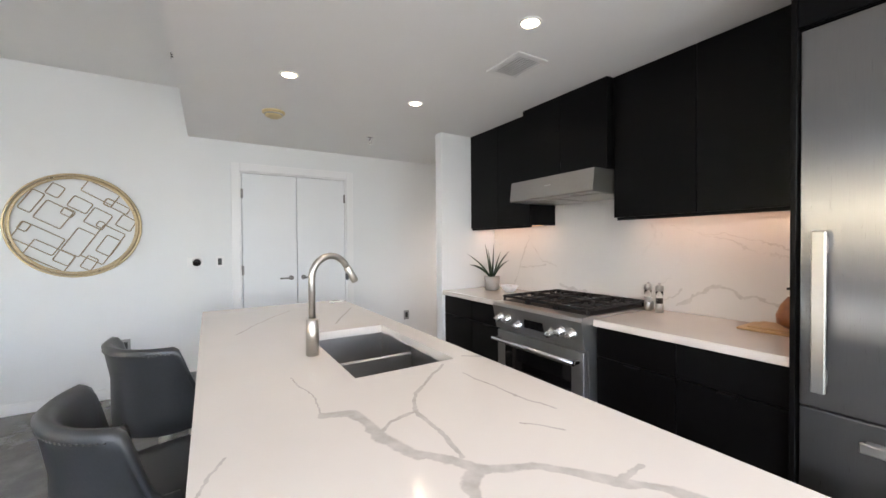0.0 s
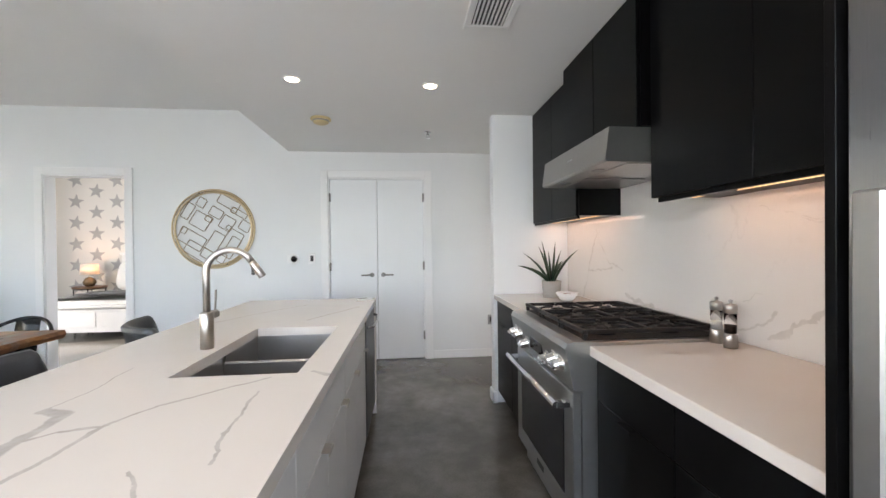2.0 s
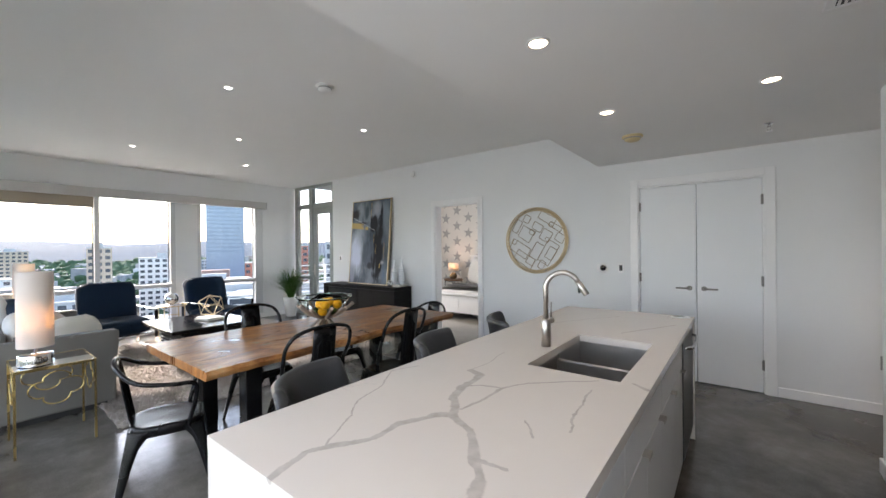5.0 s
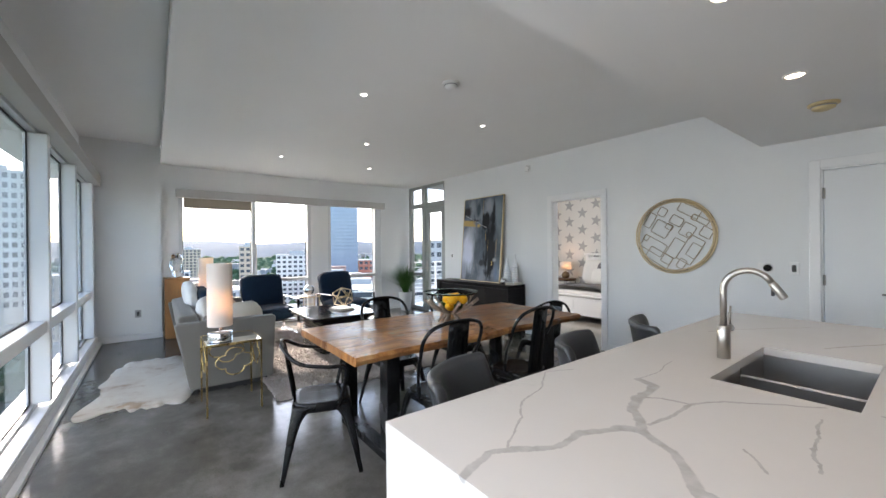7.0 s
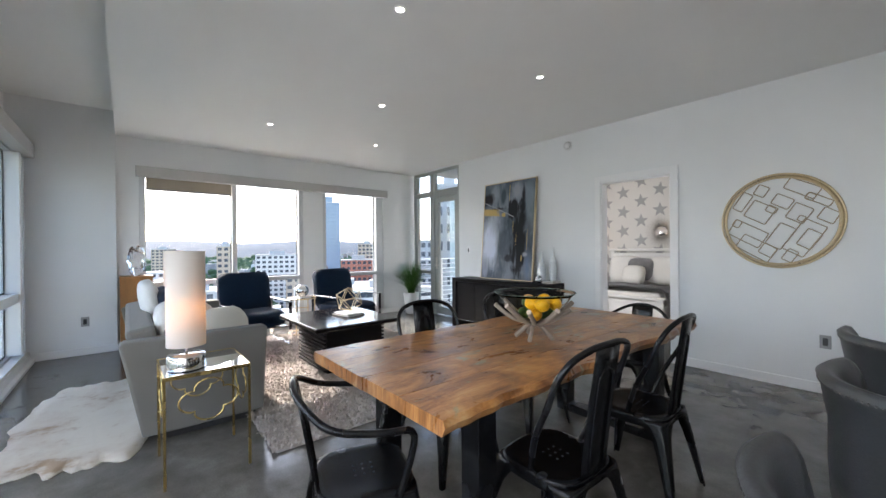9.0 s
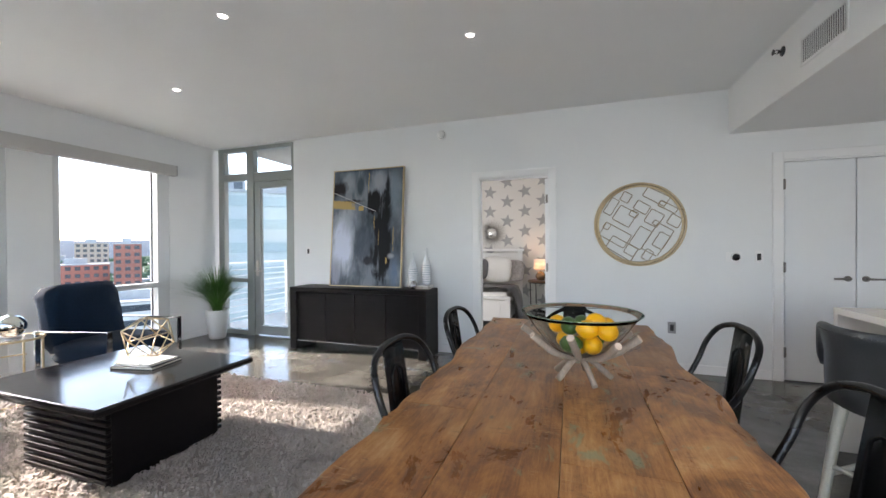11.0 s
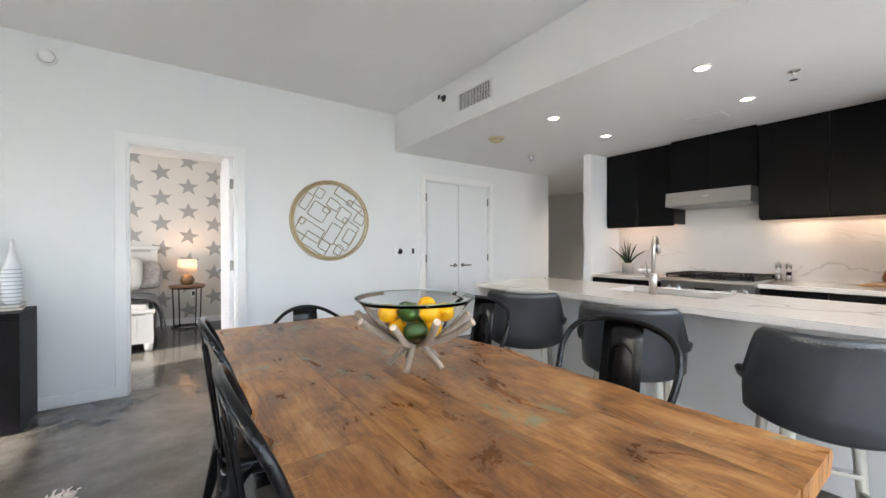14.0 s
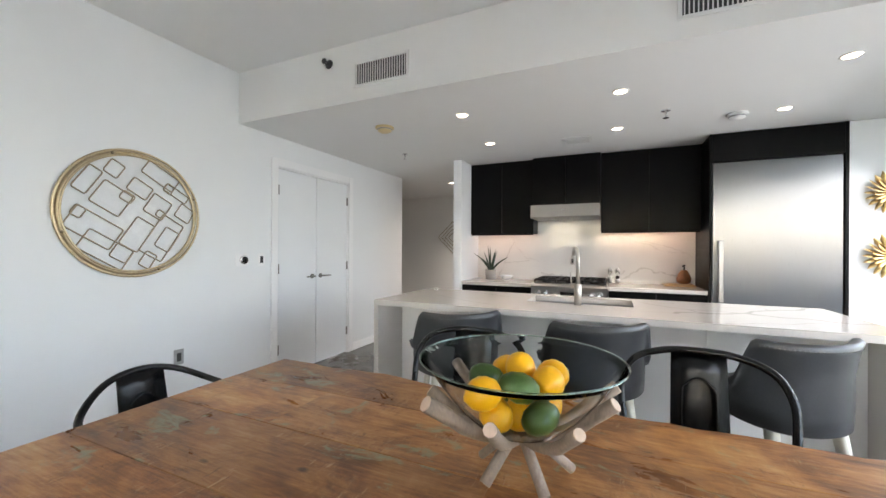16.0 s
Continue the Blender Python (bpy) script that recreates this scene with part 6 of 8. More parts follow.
def bottle_vase(x, y, z, h, r, label):
    v = thing("vase", label, "vase", (x, y, z), "vases on the sideboard")
    prof = [(r * 0.62, 0), (r * 0.9, 0.03 * h / 0.46), (r, 0.12 * h / 0.46), (r * 0.93, 0.22 * h / 0.46), (r * 0.6, 0.30 * h / 0.46), (r * 0.28, 0.36 * h / 0.46), (r * 0.2, 0.42 * h / 0.46), (r * 0.24, h), (r * 0.16, h), (r * 0.12, h - 0.03)]
    part("body", L(prof, at=(x, y, z), sides=28), CERAMIC, v)
    for k in range(9):
        f = (0.02 + 0.028 * k) * h / 0.46
        rr = np.interp(f, [p[1] for p in prof[:8]], [p[0] for p in prof[:8]])
        pts = [(x + (rr + 0.0005) * math.cos(2 * math.pi * q / 28), y + (rr + 0.0005) * math.sin(2 * math.pi * q / 28), z + f) for q in range(28)]
        part("glaze_band", sweep(bmesh.new(), pts, 0.0034, sides=5, closed=True), SLATEBAND, v, "grey-blue raised glaze band")


def book(x, y, z, w, d, h, turn, cover, label):
    b = thing("book", label, "book", (x, y, z))
    m = pose(x, y, z, 0, 0, turn)
    part("cover", move(join(B(-w / 2, -d / 2, 0, w / 2, d / 2, 0.003, bevel=0.001), B(-w / 2, -d / 2, h - 0.003, w / 2, d / 2, h, bevel=0.001), B(-w / 2, -d / 2, 0.003, -w / 2 + 0.003, d / 2, h - 0.003)), m), cover, b)
    part("pages", move(B(-w / 2 + 0.0035, -d / 2 + 0.004, 0.0032, w / 2 - 0.004, d / 2 - 0.004, h - 0.0032), m), PAPER, b)


bottle_vase(-3.03, 4.43, 0.812, 0.44, 0.062, "white bottle vase with raised grey bands on the sideboard")
book(-2.87, 4.42, 0.811, 0.17, 0.24, 0.020, 8, BOOKTAN, "tan closed book lying on the sideboard")
book(-2.87, 4.42, 0.832, 0.16, 0.22, 0.018, 3, BOOKWHITE, "pale closed book lying on the sideboard")
bottle_vase(-2.85, 4.43, 0.851, 0.46, 0.055, "white bottle vase with raised grey bands on the books")
_k = bmesh.new()
for k in range(7):
    ax = Vector((math.cos(k * 1.9), math.sin(k * 2.7), math.cos(k * 0.9 + 1))).normalized()
    u = ax.orthogonal().normalized()
    w_ = ax.cross(u)
    sweep(_k, [Vector((-2.97, 4.28, 0.870)) + 0.048 * (math.cos(2 * math.pi * q / 20) * u + math.sin(2 * math.pi * q / 20) * w_) for q in range(20)], 0.0075, sides=6, closed=True)
solo("knot_ball", _k, CHROME, "polished silver knotted ball on the sideboard", "ornament")


def shag_rug():
    x0, x1, y0, y1 = -5.75, -2.31, 0.57, 3.06
    r = thing("shag_rug", "thick cream shag rug on the concrete floor", "rug", ((x0 + x1) / 2, (y0 + y1) / 2, 0))
    part("backing", B(x0 + 0.02, y0 + 0.02, 0.0, x1 - 0.02, y1 - 0.02, 0.016), SHAG, r)
    rng = np.random.RandomState(3)
    n = 26000
    px, py = rng.uniform(x0, x1, n), rng.uniform(y0, y1, n)
    ang, ln, lean = rng.uniform(0, 2 * np.pi, n), rng.uniform(0.022, 0.042, n), rng.uniform(0.3, 1.1, n)
    cur = np.sin(px * 7 + 2 * np.sin(py * 5)) + np.cos(py * 8)
    ang = ang * 0.55 + cur
    w = rng.uniform(0.004, 0.0075, n)
    dx, dy = np.cos(ang), np.sin(ang)
    base = np.stack([px, py, np.full(n, 0.008)], 1)
    out = np.stack([dx, dy, np.zeros(n)], 1)
    side = np.stack([-dy, dx, np.zeros(n)], 1) * w[:, None]
    mid = base + out * (ln * np.sin(lean) * 0.5)[:, None]
    mid[:, 2] += ln * 0.75
    tip = base + out * (ln * np.sin(lean) * 1.25)[:, None]
    tip[:, 2] += ln * np.cos(lean) * 0.85 + 0.006
    verts = np.concatenate([base - side, base + side, mid + side * 1.2, mid - side * 1.2, tip + side * 0.5, tip - side * 0.5]).tolist()
    i = np.arange(n)
    faces = np.concatenate([np.stack([i, i + n, i + 2 * n, i + 3 * n], 1), np.stack([i + 3 * n, i + 2 * n, i + 4 * n, i + 5 * n], 1)]).tolist()
    me = bpy.data.meshes.new("pile")
    me.from_pydata(verts, [], faces)
    me.materials.append(SHAG)
    ob = new("long_pile", me)
    ob.parent, ob.matrix_parent_inverse = r, r.matrix_basis.inverted()
    tagged(ob, "long cream wool pile", kind="stuff")


shag_rug()


def coffee_table():
    t = thing("coffee_table", "dark espresso coffee table with a slatted box base", "coffee table", (-3.97, 1.8, 0.017))
    bx0, bx1, by0, by1, h = -4.26, -3.52, 1.40, 2.11, 0.547
    part("base", B(bx0 + 0.03, by0 + 0.03, 0.018, bx1 - 0.004, by1 - 0.03, h - 0.046), ESPRESSO, t)
    for i in range(11):
        z = 0.05 + i * 0.0395
        for a, b in ((by0, by0 + 0.0295), (by1 - 0.0295, by1)):
            part("slat", B(bx0, a, z, bx1, b, z + 0.022, bevel=0.003), ESPRESSO, t)
        part("slat", B(bx0, by0 + 0.030, z, bx0 + 0.0295, by1 - 0.030, z + 0.022, bevel=0.003), ESPRESSO, t)
    part("top", B(-4.45, 1.24, h - 0.045, -3.32, 2.20, h, bevel=0.012, seg=2), ESPRESSOTOP, t, "polished dark top with a bevelled edge")
    return h


CT = coffee_table()
book(-3.86, 1.84, CT + 0.001, 0.30, 0.24, 0.018, 12, BOOKBLACK, "black closed book on the coffee table")
book(-3.86, 1.84, CT + 0.020, 0.27, 0.21, 0.014, 6, BOOKWHITE, "white closed book on the coffee table")


def wire_ornament(x, y, z, r):
    """Open icosahedron of thin rods."""
    bm = bmesh.new()
    bmesh.ops.create_icosphere(bm, subdivisions=1, radius=r)
    turn = Euler((0.35, 0.2, 0.4)).to_matrix()
    edges = [(turn @ e.verts[0].co, turn @ e.verts[1].co) for e in bm.edges]
    low = min(min(a.z, b.z) for a, b in edges)
    bm.free()
    g = thing("wire_ornament", "open geometric gold wire ornament on a book", "ornament", (x, y, z))
    off = Vector((x, y, z - low + 0.004))
    for a, b in edges:
        part("rod", S([a + off, b + off], 0.0042, sides=6), BRONZE, g)


wire_ornament(-3.86, 1.85, CT + 0.035, 0.155)


def lounge_chair():
    """Navy velvet lounge chair on a flat chrome frame, facing +y, origin under its middle."""
    c = thing("lounge_chair", "navy velvet lounge chair with a flat chrome frame and arms", "armchair", (0, 0, 0), "lounge chairs at the window")
    part("seat", blob((0.335, 0.355, 0.105), (0, 0.02, 0.36), 3, 0.006, 2, 9.0), VELVET, c)
    part("backrest", move(blob((0.338, 0.085, 0.315), (0, 0, 0.305), 3, 0.006, 3, 9.0), pose(0, -0.27, 0.36, 12)), VELVET, c)
    part("back_pad", move(blob((0.30, 0.06, 0.20), (0, 0, 0.2), 3, 0.01, 3, 5.0), pose(0, -0.36, 0.34, 12)), VELVET, c)
    for sx in (-1, 1):
        x = sx * 0.375
        part("arm_frame", join(B(x - 0.022, -0.36, 0.575, x + 0.022, 0.37, 0.587, bevel=0.002), B(x - 0.022, 0.358, 0.012, x + 0.022, 0.37, 0.575, bevel=0.002), B(x - 0.022, -0.36, 0.012, x + 0.022, -0.348, 0.575, bevel=0.002),
                               B(x - 0.022, -0.36, 0.0, x + 0.022, 0.37, 0.012, bevel=0.002)), CHROME, c, "flat chrome arm loop")
    for y in (-0.30, 0.25):
        part("cross_bar", B(-0.36, y, 0.235, 0.36, y + 0.03, 0.25), CHROME, c)
    return c


place(lounge_chair(), [pose(-5.43, 1.18, 0.018, 0, 0, -86), pose(-5.38, 2.54, 0.018, 0, 0, -78)])


def drum_table():
    x, y = -5.69, 1.95
    t = thing("side_table", "round gold tube side table with a glass top", "side table", (x, y, 0.018))
    def ring(z, r, tube, a0=0, a1=360):
        n = 40
        pts = [(x + r * math.cos(radians(a0 + (a1 - a0) * k / n)), y + r * math.sin(radians(a0 + (a1 - a0) * k / n)), z) for k in range(n + (a1 - a0 < 360))]
        return sweep(bmesh.new(), pts, tube, sides=8, closed=a1 - a0 >= 360)
    part("top_ring", ring(0.56, 0.20, 0.010), BRONZE, t)
    part("glass_top", L([(0.192, 0.558), (0.192, 0.566)], at=(x, y, 0), sides=36), CRYSTAL, t, "clear glass disc")
    part("base_ring", ring(0.028, 0.20, 0.010), BRONZE, t)
    for k in range(4):
        a = radians(45 + 90 * k)
        part("post", S([(x + 0.2 * math.cos(a), y + 0.2 * math.sin(a), 0.028), (x + 0.2 * math.cos(a), y + 0.2 * math.sin(a), 0.56)], 0.009), BRONZE, t)
    for z, a0 in ((0.20, 40), (0.30, 220), (0.38, 130)):
        part("step_rail", ring(z, 0.20, 0.007, a0, a0 + 100), BRONZE, t)
    return x, y


_dx, _dy = drum_table()
solo("silver_ball", blob((0.10, 0.10, 0.10), (_dx, _dy, 0.669), 4), MIRROR, "polished silver ball on the round side table", "ornament")


def sofa():
    x0, x1, y0, y1 = -5.12, -3.0, -0.10, 0.74
    s = thing("sofa", "pale grey linen sofa with a sloping back, seen from its end", "sofa", ((x0 + x1) / 2, 0.4, 0))
    def slab(a, b):
        prof = [(-0.07, 0.055), (0.69, 0.055), (0.725, 0.695), (0.705, 0.715), (-0.165, 0.715), (-0.19, 0.695)]
        bm = bmesh.new()
        p = [bm.verts.new((a, y, z)) for y, z in prof]
        q = [bm.verts.new((b, y, z)) for y, z in prof]
        bm.faces.new(p), bm.faces.new(q[::-1])
        for k in range(len(prof)):
            bm.faces.new((p[k], q[k], q[(k + 1) % len(prof)], p[(k + 1) % len(prof)]))
        bmesh.ops.recalc_face_normals(bm, faces=bm.faces)
        bmesh.ops.bevel(bm, geom=list(bm.edges), offset=0.018, segments=2, profile=0.6, affect="EDGES")
        return bm
    part("arm", slab(x1 - 0.12, x1), LINEN, s)
    part("arm", slab(x0, x0 + 0.12), LINEN, s)
    part("back", move(B(x0 + 0.121, -0.075, 0.0, x1 - 0.121, 0.10, 0.715, bevel=0.03, seg=2), pose(0, y0 + 0.12, 0.065, 8.5)), LINEN, s)
    part("base", B(x0 + 0.121, 0.04, 0.07, x1 - 0.121, y1 - 0.03, 0.30, bevel=0.01), LINEN, s)
    for a, b in ((x0 + 0.125, -4.055), (-4.045, x1 - 0.125)):
        part("seat_cushion", blob(((b - a) / 2, 0.30, 0.085), ((a + b) / 2, 0.43, 0.385), 3, 0.015, 4, 6.0), LINEN, s)
        part("back_cushion", move(blob(((b - a) / 2, 0.085, 0.20), (0, 0, 0), 3, 0.03, 5, 5.0), pose((a + b) / 2, 0.15, 0.60, 12)), LINEN, s)
    part("plinth", B(x0 + 0.05, y0 + 0.12, 0.0, x1 - 0.05, y1 - 0.10, 0.06), GASKET, s, "dark recessed plinth")


sofa()


def pillow(x, y, z, tilt, turn, size, material, label):
    return solo("throw_pillow", move(blob((size, 0.075, size * 0.92), (0, 0, 0), 3, 0.06, x, 3.2), pose(x, y, z, tilt, 0, turn)), material, label, "pillow", "pillows on the sofa")


pillow(-3.28, 0.46, 0.66, 16, -66, 0.21, CREAM, "plain cream throw pillow against the sofa arm")
pillow(-3.55, 0.34, 0.68, 20, -30, 0.22, PATTERN, "sand patterned throw pillow on the sofa")
pillow(-3.42, 0.13, 0.70, 14, -14, 0.24, FUR, "fluffy white fur throw pillow on the sofa")
pillow(-3.98, 0.17, 0.76, 16, 10, 0.23, VELVET, "navy velvet throw pillow on the sofa")
pillow(-4.22, 0.03, 0.80, 10, 4, 0.27, FUR, "fluffy white fur throw pillow on the sofa")
pillow(-4.70, 0.20, 0.74, 14, 8, 0.22, VELVET, "navy velvet throw pillow on the sofa")


def quatrefoil_table(x0, y0, x1, y1):
    t = thing("end_table", "slim gold metal end table with quatrefoil sides and a mirror top", "side table", ((x0 + x1) / 2, (y0 + y1) / 2, 0), "end tables by the sofa")
    h = 0.62
    part("top", B(x0 + 0.008, y0 + 0.008, h - 0.012, x1 - 0.008, y1 - 0.008, h - 0.002), MIRROR, t, "mirrored top")
    part("rim", join(B(x0, y0, h - 0.022, x1, y0 + 0.008, h, bevel=0.001), B(x0, y1 - 0.008, h - 0.022, x1, y1, h, bevel=0.001), B(x0, y0 + 0.008, h - 0.022, x0 + 0.008, y1 - 0.008, h, bevel=0.001), B(x1 - 0.008, y0 + 0.008, h - 0.022, x1, y1 - 0.008, h, bevel=0.001)), GOLD, t)
    for x in (x0 + 0.007, x1 - 0.007):
        for y in (y0 + 0.007, y1 - 0.007):
            part("leg", B(x - 0.007, y - 0.007, 0, x + 0.007, y + 0.007, h - 0.0225), GOLD, t)
    def foil(axis, at, c, w):
        pts = []
        for k in range(48):
            a = 2 * math.pi * k / 48
            r = w * (0.30 + 0.14 * abs(math.cos(2 * a)) ** 0.7)
            u, v = c + 1.25 * r * math.cos(a), 0.455 + r * math.sin(a)
            pts.append((at, u, v) if axis == "x" else (u, at, v))
        return sweep(bmesh.new(), pts, 0.005, sides=6, closed=True)
    cx, cy = (x0 + x1) / 2, (y0 + y1) / 2
    for x in (x0 + 0.007, x1 - 0.007):
        part("quatrefoil", foil("x", x, cy, 0.27), GOLD, t, "gold quatrefoil ring")
    for y in (y0 + 0.007, y1 - 0.007):
        part("quatrefoil", foil("y", y, cx, 0.27), GOLD, t, "gold quatrefoil ring")
    return t


def table_lamp(x, y, z):
    l = thing("table_lamp", "tall white cylinder table lamp on a mirrored drum base, lit", "lamp", (x, y, z), "lamps on the end tables")
    part("base", L([(0.097, 0), (0.100, 0.01), (0.100, 0.075), (0.094, 0.085), (0.0, 0.085)], at=(x, y, z), sides=28), CHROME, l, "mirrored drum base")
    part("stem", S([(x, y, z + 0.085), (x, y, z + 0.30)], 0.009), CHROME, l)
    bm = lathe(bmesh.new(), [(0.100, 0.135), (0.100, 0.69), (0.098, 0.69), (0.098, 0.135), (0.100, 0.135)], at=(x, y, z), sides=40)
    part("shade", bm, CLOTH, l, "white linen cylinder shade")
    part("bulb", blob((0.03, 0.03, 0.045), (x, y, z + 0.32), 2), glow("warm_bulb", (1.0, 0.62, 0.34), 7.0), l, "lit warm bulb")


quatrefoil_table(-2.80, 0.0, -2.32, 0.44)
table_lamp(-2.465, 0.125, 0.621)
quatrefoil_table(-5.70, 0.05, -5.22, 0.49)
table_lamp(-5.46, 0.30, 0.621)


def cowhide_rug():
    bm = bmesh.new()
    cx, cy, n = -3.86, -0.36, 120
    ring, low = [], []
    for k in range(n):
        a = 2 * math.pi * k / n
        r = 1.0 + 0.10 * noise.noise((math.cos(a) * 2.2, math.sin(a) * 2.2, 4)) + 0.09 * noise.noise((math.cos(a) * 7, math.sin(a) * 7, 9))
        for leg, push in ((30, 0.14), (150, 0.16), (212, 0.20), (306, 0.52)):
            d = abs((math.degrees(a) - leg + 180) % 360 - 180)
            r += push * math.exp(-(d / 12) ** 2)
        x, y = cx + 0.97 * r * math.cos(a), cy + 0.44 * r * math.sin(a)
        y = max(y, -0.972)
        ring.append(bm.verts.new((x, y, 0.006 + 0.004 * noise.noise((x * 5, y * 5, 0)))))
        low.append(bm.verts.new((x, y, 0.0005)))
    rows = [ring]
    for s in (0.8, 0.55, 0.3):
        rows.append([bm.verts.new((cx + (v.co.x - cx) * s, cy + (v.co.y - cy) * s, 0.008 + 0.004 * noise.noise((v.co.x * 4, v.co.y * 4, s)))) for v in ring])
    for r, q in zip(rows, rows[1:]):
        for k in range(n):
            bm.faces.new((r[k], r[(k + 1) % n], q[(k + 1) % n], q[k])).smooth = True
    bm.faces.new(rows[-1])
    for k in range(n):
        bm.faces.new((low[k], low[(k + 1) % n], ring[(k + 1) % n], ring[k]))
    solo("cowhide_rug", bm, hide(), "pale brown and white cowhide lying on the concrete floor", "rug")


cowhide_rug()


def corner_cabinet():
    c = thing("pedestal_cabinet", "narrow honey-coloured wooden pedestal cabinet by the window", "cabinet", (-6.27, -0.04, 0))
    part("body", B(-6.46, -0.21, 0.03, -6.11, 0.13, 0.955, bevel=0.003), HONEY, c)
    part("top", B(-6.465, -0.215, 0.955, -6.10, 0.14, 0.98, bevel=0.004), HONEY, c)
    part("plinth", B(-6.45, -0.20, 0, -6.13, 0.12, 0.03), HONEY, c)
    solo("crystal_sculpture", blob((0.09, 0.09, 0.20), (-6.28, -0.03, 1.182), 3, 0.5, 7), CRYSTAL, "rough clear crystal sculpture on the pedestal", "sculpture")


corner_cabinet()


def blades(name, parent, at, count, length, spread, material, seed, width=0.008, label=""):
    rng = random.Random(seed)
    bm = bmesh.new()
    for _ in range(count):
        a, l = rng.uniform(0, 2 * math.pi), length * rng.uniform(0.6, 1.1)
        s = spread * rng.uniform(0.2, 1.2)
        d = Vector((math.cos(a), math.sin(a), 0))
        side = Vector((-d.y, d.x, 0)) * width * rng.uniform(0.6, 1.2)
        p0 = Vector(at) + d * rng.uniform(0, 0.06)
        prev = None
        for k in range(6):
            f = k / 5
            p = p0 + d * (s * f ** 1.7) + Vector((0, 0, l * (f - 0.32 * (s / spread) * f ** 2.4)))
            w = side * (1 - f) ** 0.7
            row = (bm.verts.new(p - w), bm.verts.new(p + w))
            if prev:
                bm.faces.new((prev[0], prev[1], row[1], row[0])).smooth = True
            prev = row
    return tagged(part(name, bm, material, parent, label), kind="stuff")


def floor_plant():
    x, y = -6.10, 4.30
    p = thing("potted_plant", "bushy green grass plant in a tapered white floor pot", "plant", (x, y, 0))
    part("pot", L([(0.095, 0), (0.11, 0.02), (0.15, 0.30), (0.158, 0.42), (0.145, 0.42), (0.135, 0.38), (0.0, 0.38)], at=(x, y, 0), sides=9), POTWHITE, p, "faceted white pot")
    part("soil", L([(0.134, 0.0), (0.134, 0.012), (0, 0.02)], at=(x, y, 0.379), sides=16), SOIL, p)
    blades("foliage", p, (x, y, 0.38), 460, 0.78, 0.58, GRASS, 5, 0.009, "dense arching green blades")


floor_plant()

# ---------------------------------------------------------------- bedroom beyond the open door
WALLPAPER = plain("cream_wallpaper", (0.64, 0.625, 0.58), 0.75, vary=0.03, grain=200, relief=0.06)
STARGREY = plain("silver_grey_print", (0.34, 0.34, 0.33), 0.6, vary=0.12, grain=60, relief=0.0)
BEDWHITE = plain("white_bed_paint", (0.76, 0.75, 0.72), 0.4, vary=0.03, grain=60, relief=0.02)
QUILT = plain("grey_quilt", (0.30, 0.285, 0.265), 0.9, vary=0.15, grain=18, relief=0.4, sheen=0.2)
THROW = plain("dark_grey_throw", (0.17, 0.165, 0.165), 0.9, vary=0.3, grain=14, relief=0.4, sheen=0.3)
SHEET = plain("pale_sheet", (0.70, 0.68, 0.63), 0.9, vary=0.06, grain=60, relief=0.2)
DAMASK = plain("grey_damask", (0.36, 0.33, 0.31), 0.9, vary=0.45, grain=22, relief=0.1)
WALNUT = plain("brown_walnut", (0.13, 0.065, 0.03), 0.45, vary=0.25, grain=24, relief=0.06, stretch=(1, 8, 1))
BY = 7.95
setting("bedroom_wall_north", B(-5.05, BY, 0, -1.10, BY + 0.12, 2.75), WALLPAPER, "cream wallpaper with grey stars")
setting("bedroom_wall_east", B(-1.22, NORTH + 0.13, 0, -1.10, BY, 2.75), WALL)
wall_y("bedroom_wall_west", -5.05, -4.95, NORTH + 0.13, BY, 2.75, [(5.0, 5.75, 0.1, 2.35)], WALL, "white bedroom wall")
setting("bedroom_ceiling", B(-5.05, NORTH + 0.13, 2.70, -1.10, BY, 2.80), CEIL)
setting("bedroom_baseboard", join(B(-4.95, BY - 0.014, 0, -1.22, BY, 0.095), B(-1.234, 5.6, 0, -1.22, BY - 0.014, 0.095)), TRIM)
lamp("bedroom_window_light", "AREA", look((-4.93, 5.38, 1.25), (-2.5, 6.1, 1.2)), BEDLIGHT, (0.96, 0.98, 1.0), size=0.74, size_y=2.0)


def stars():
    rng = random.Random(8)
    bm = bmesh.new()
    for col in range(10):
        for row in range(7):
            x = -4.57 + 0.36 * col
            z = 0.22 + 0.405 * row + (0.2 if col % 2 else 0.0)
            if z > 2.68 or x > -1.3:
                continue
            a0 = rng.uniform(-0.25, 0.25)
            pts = []
            for k in range(10):
                r = 0.15 if k % 2 == 0 else 0.062
                a = a0 + math.pi / 2 + k * math.pi / 5
                pts.append((x + r * math.cos(a), z + r * math.sin(a)))
            f = [bm.verts.new((px, BY - 0.0015, pz)) for px, pz in pts]
            b = [bm.verts.new((px, BY - 0.0002, pz)) for px, pz in pts]
            bm.faces.new(f)
            for k in range(10):
                bm.faces.new((f[k], b[k], b[(k + 1) % 10], f[(k + 1) % 10]))
    bmesh.ops.recalc_face_normals(bm, faces=bm.faces)
    tagged(setting("trim_wallpaper_stars", bm, STARGREY, "printed silver grey stars"), kind="structure")


stars()


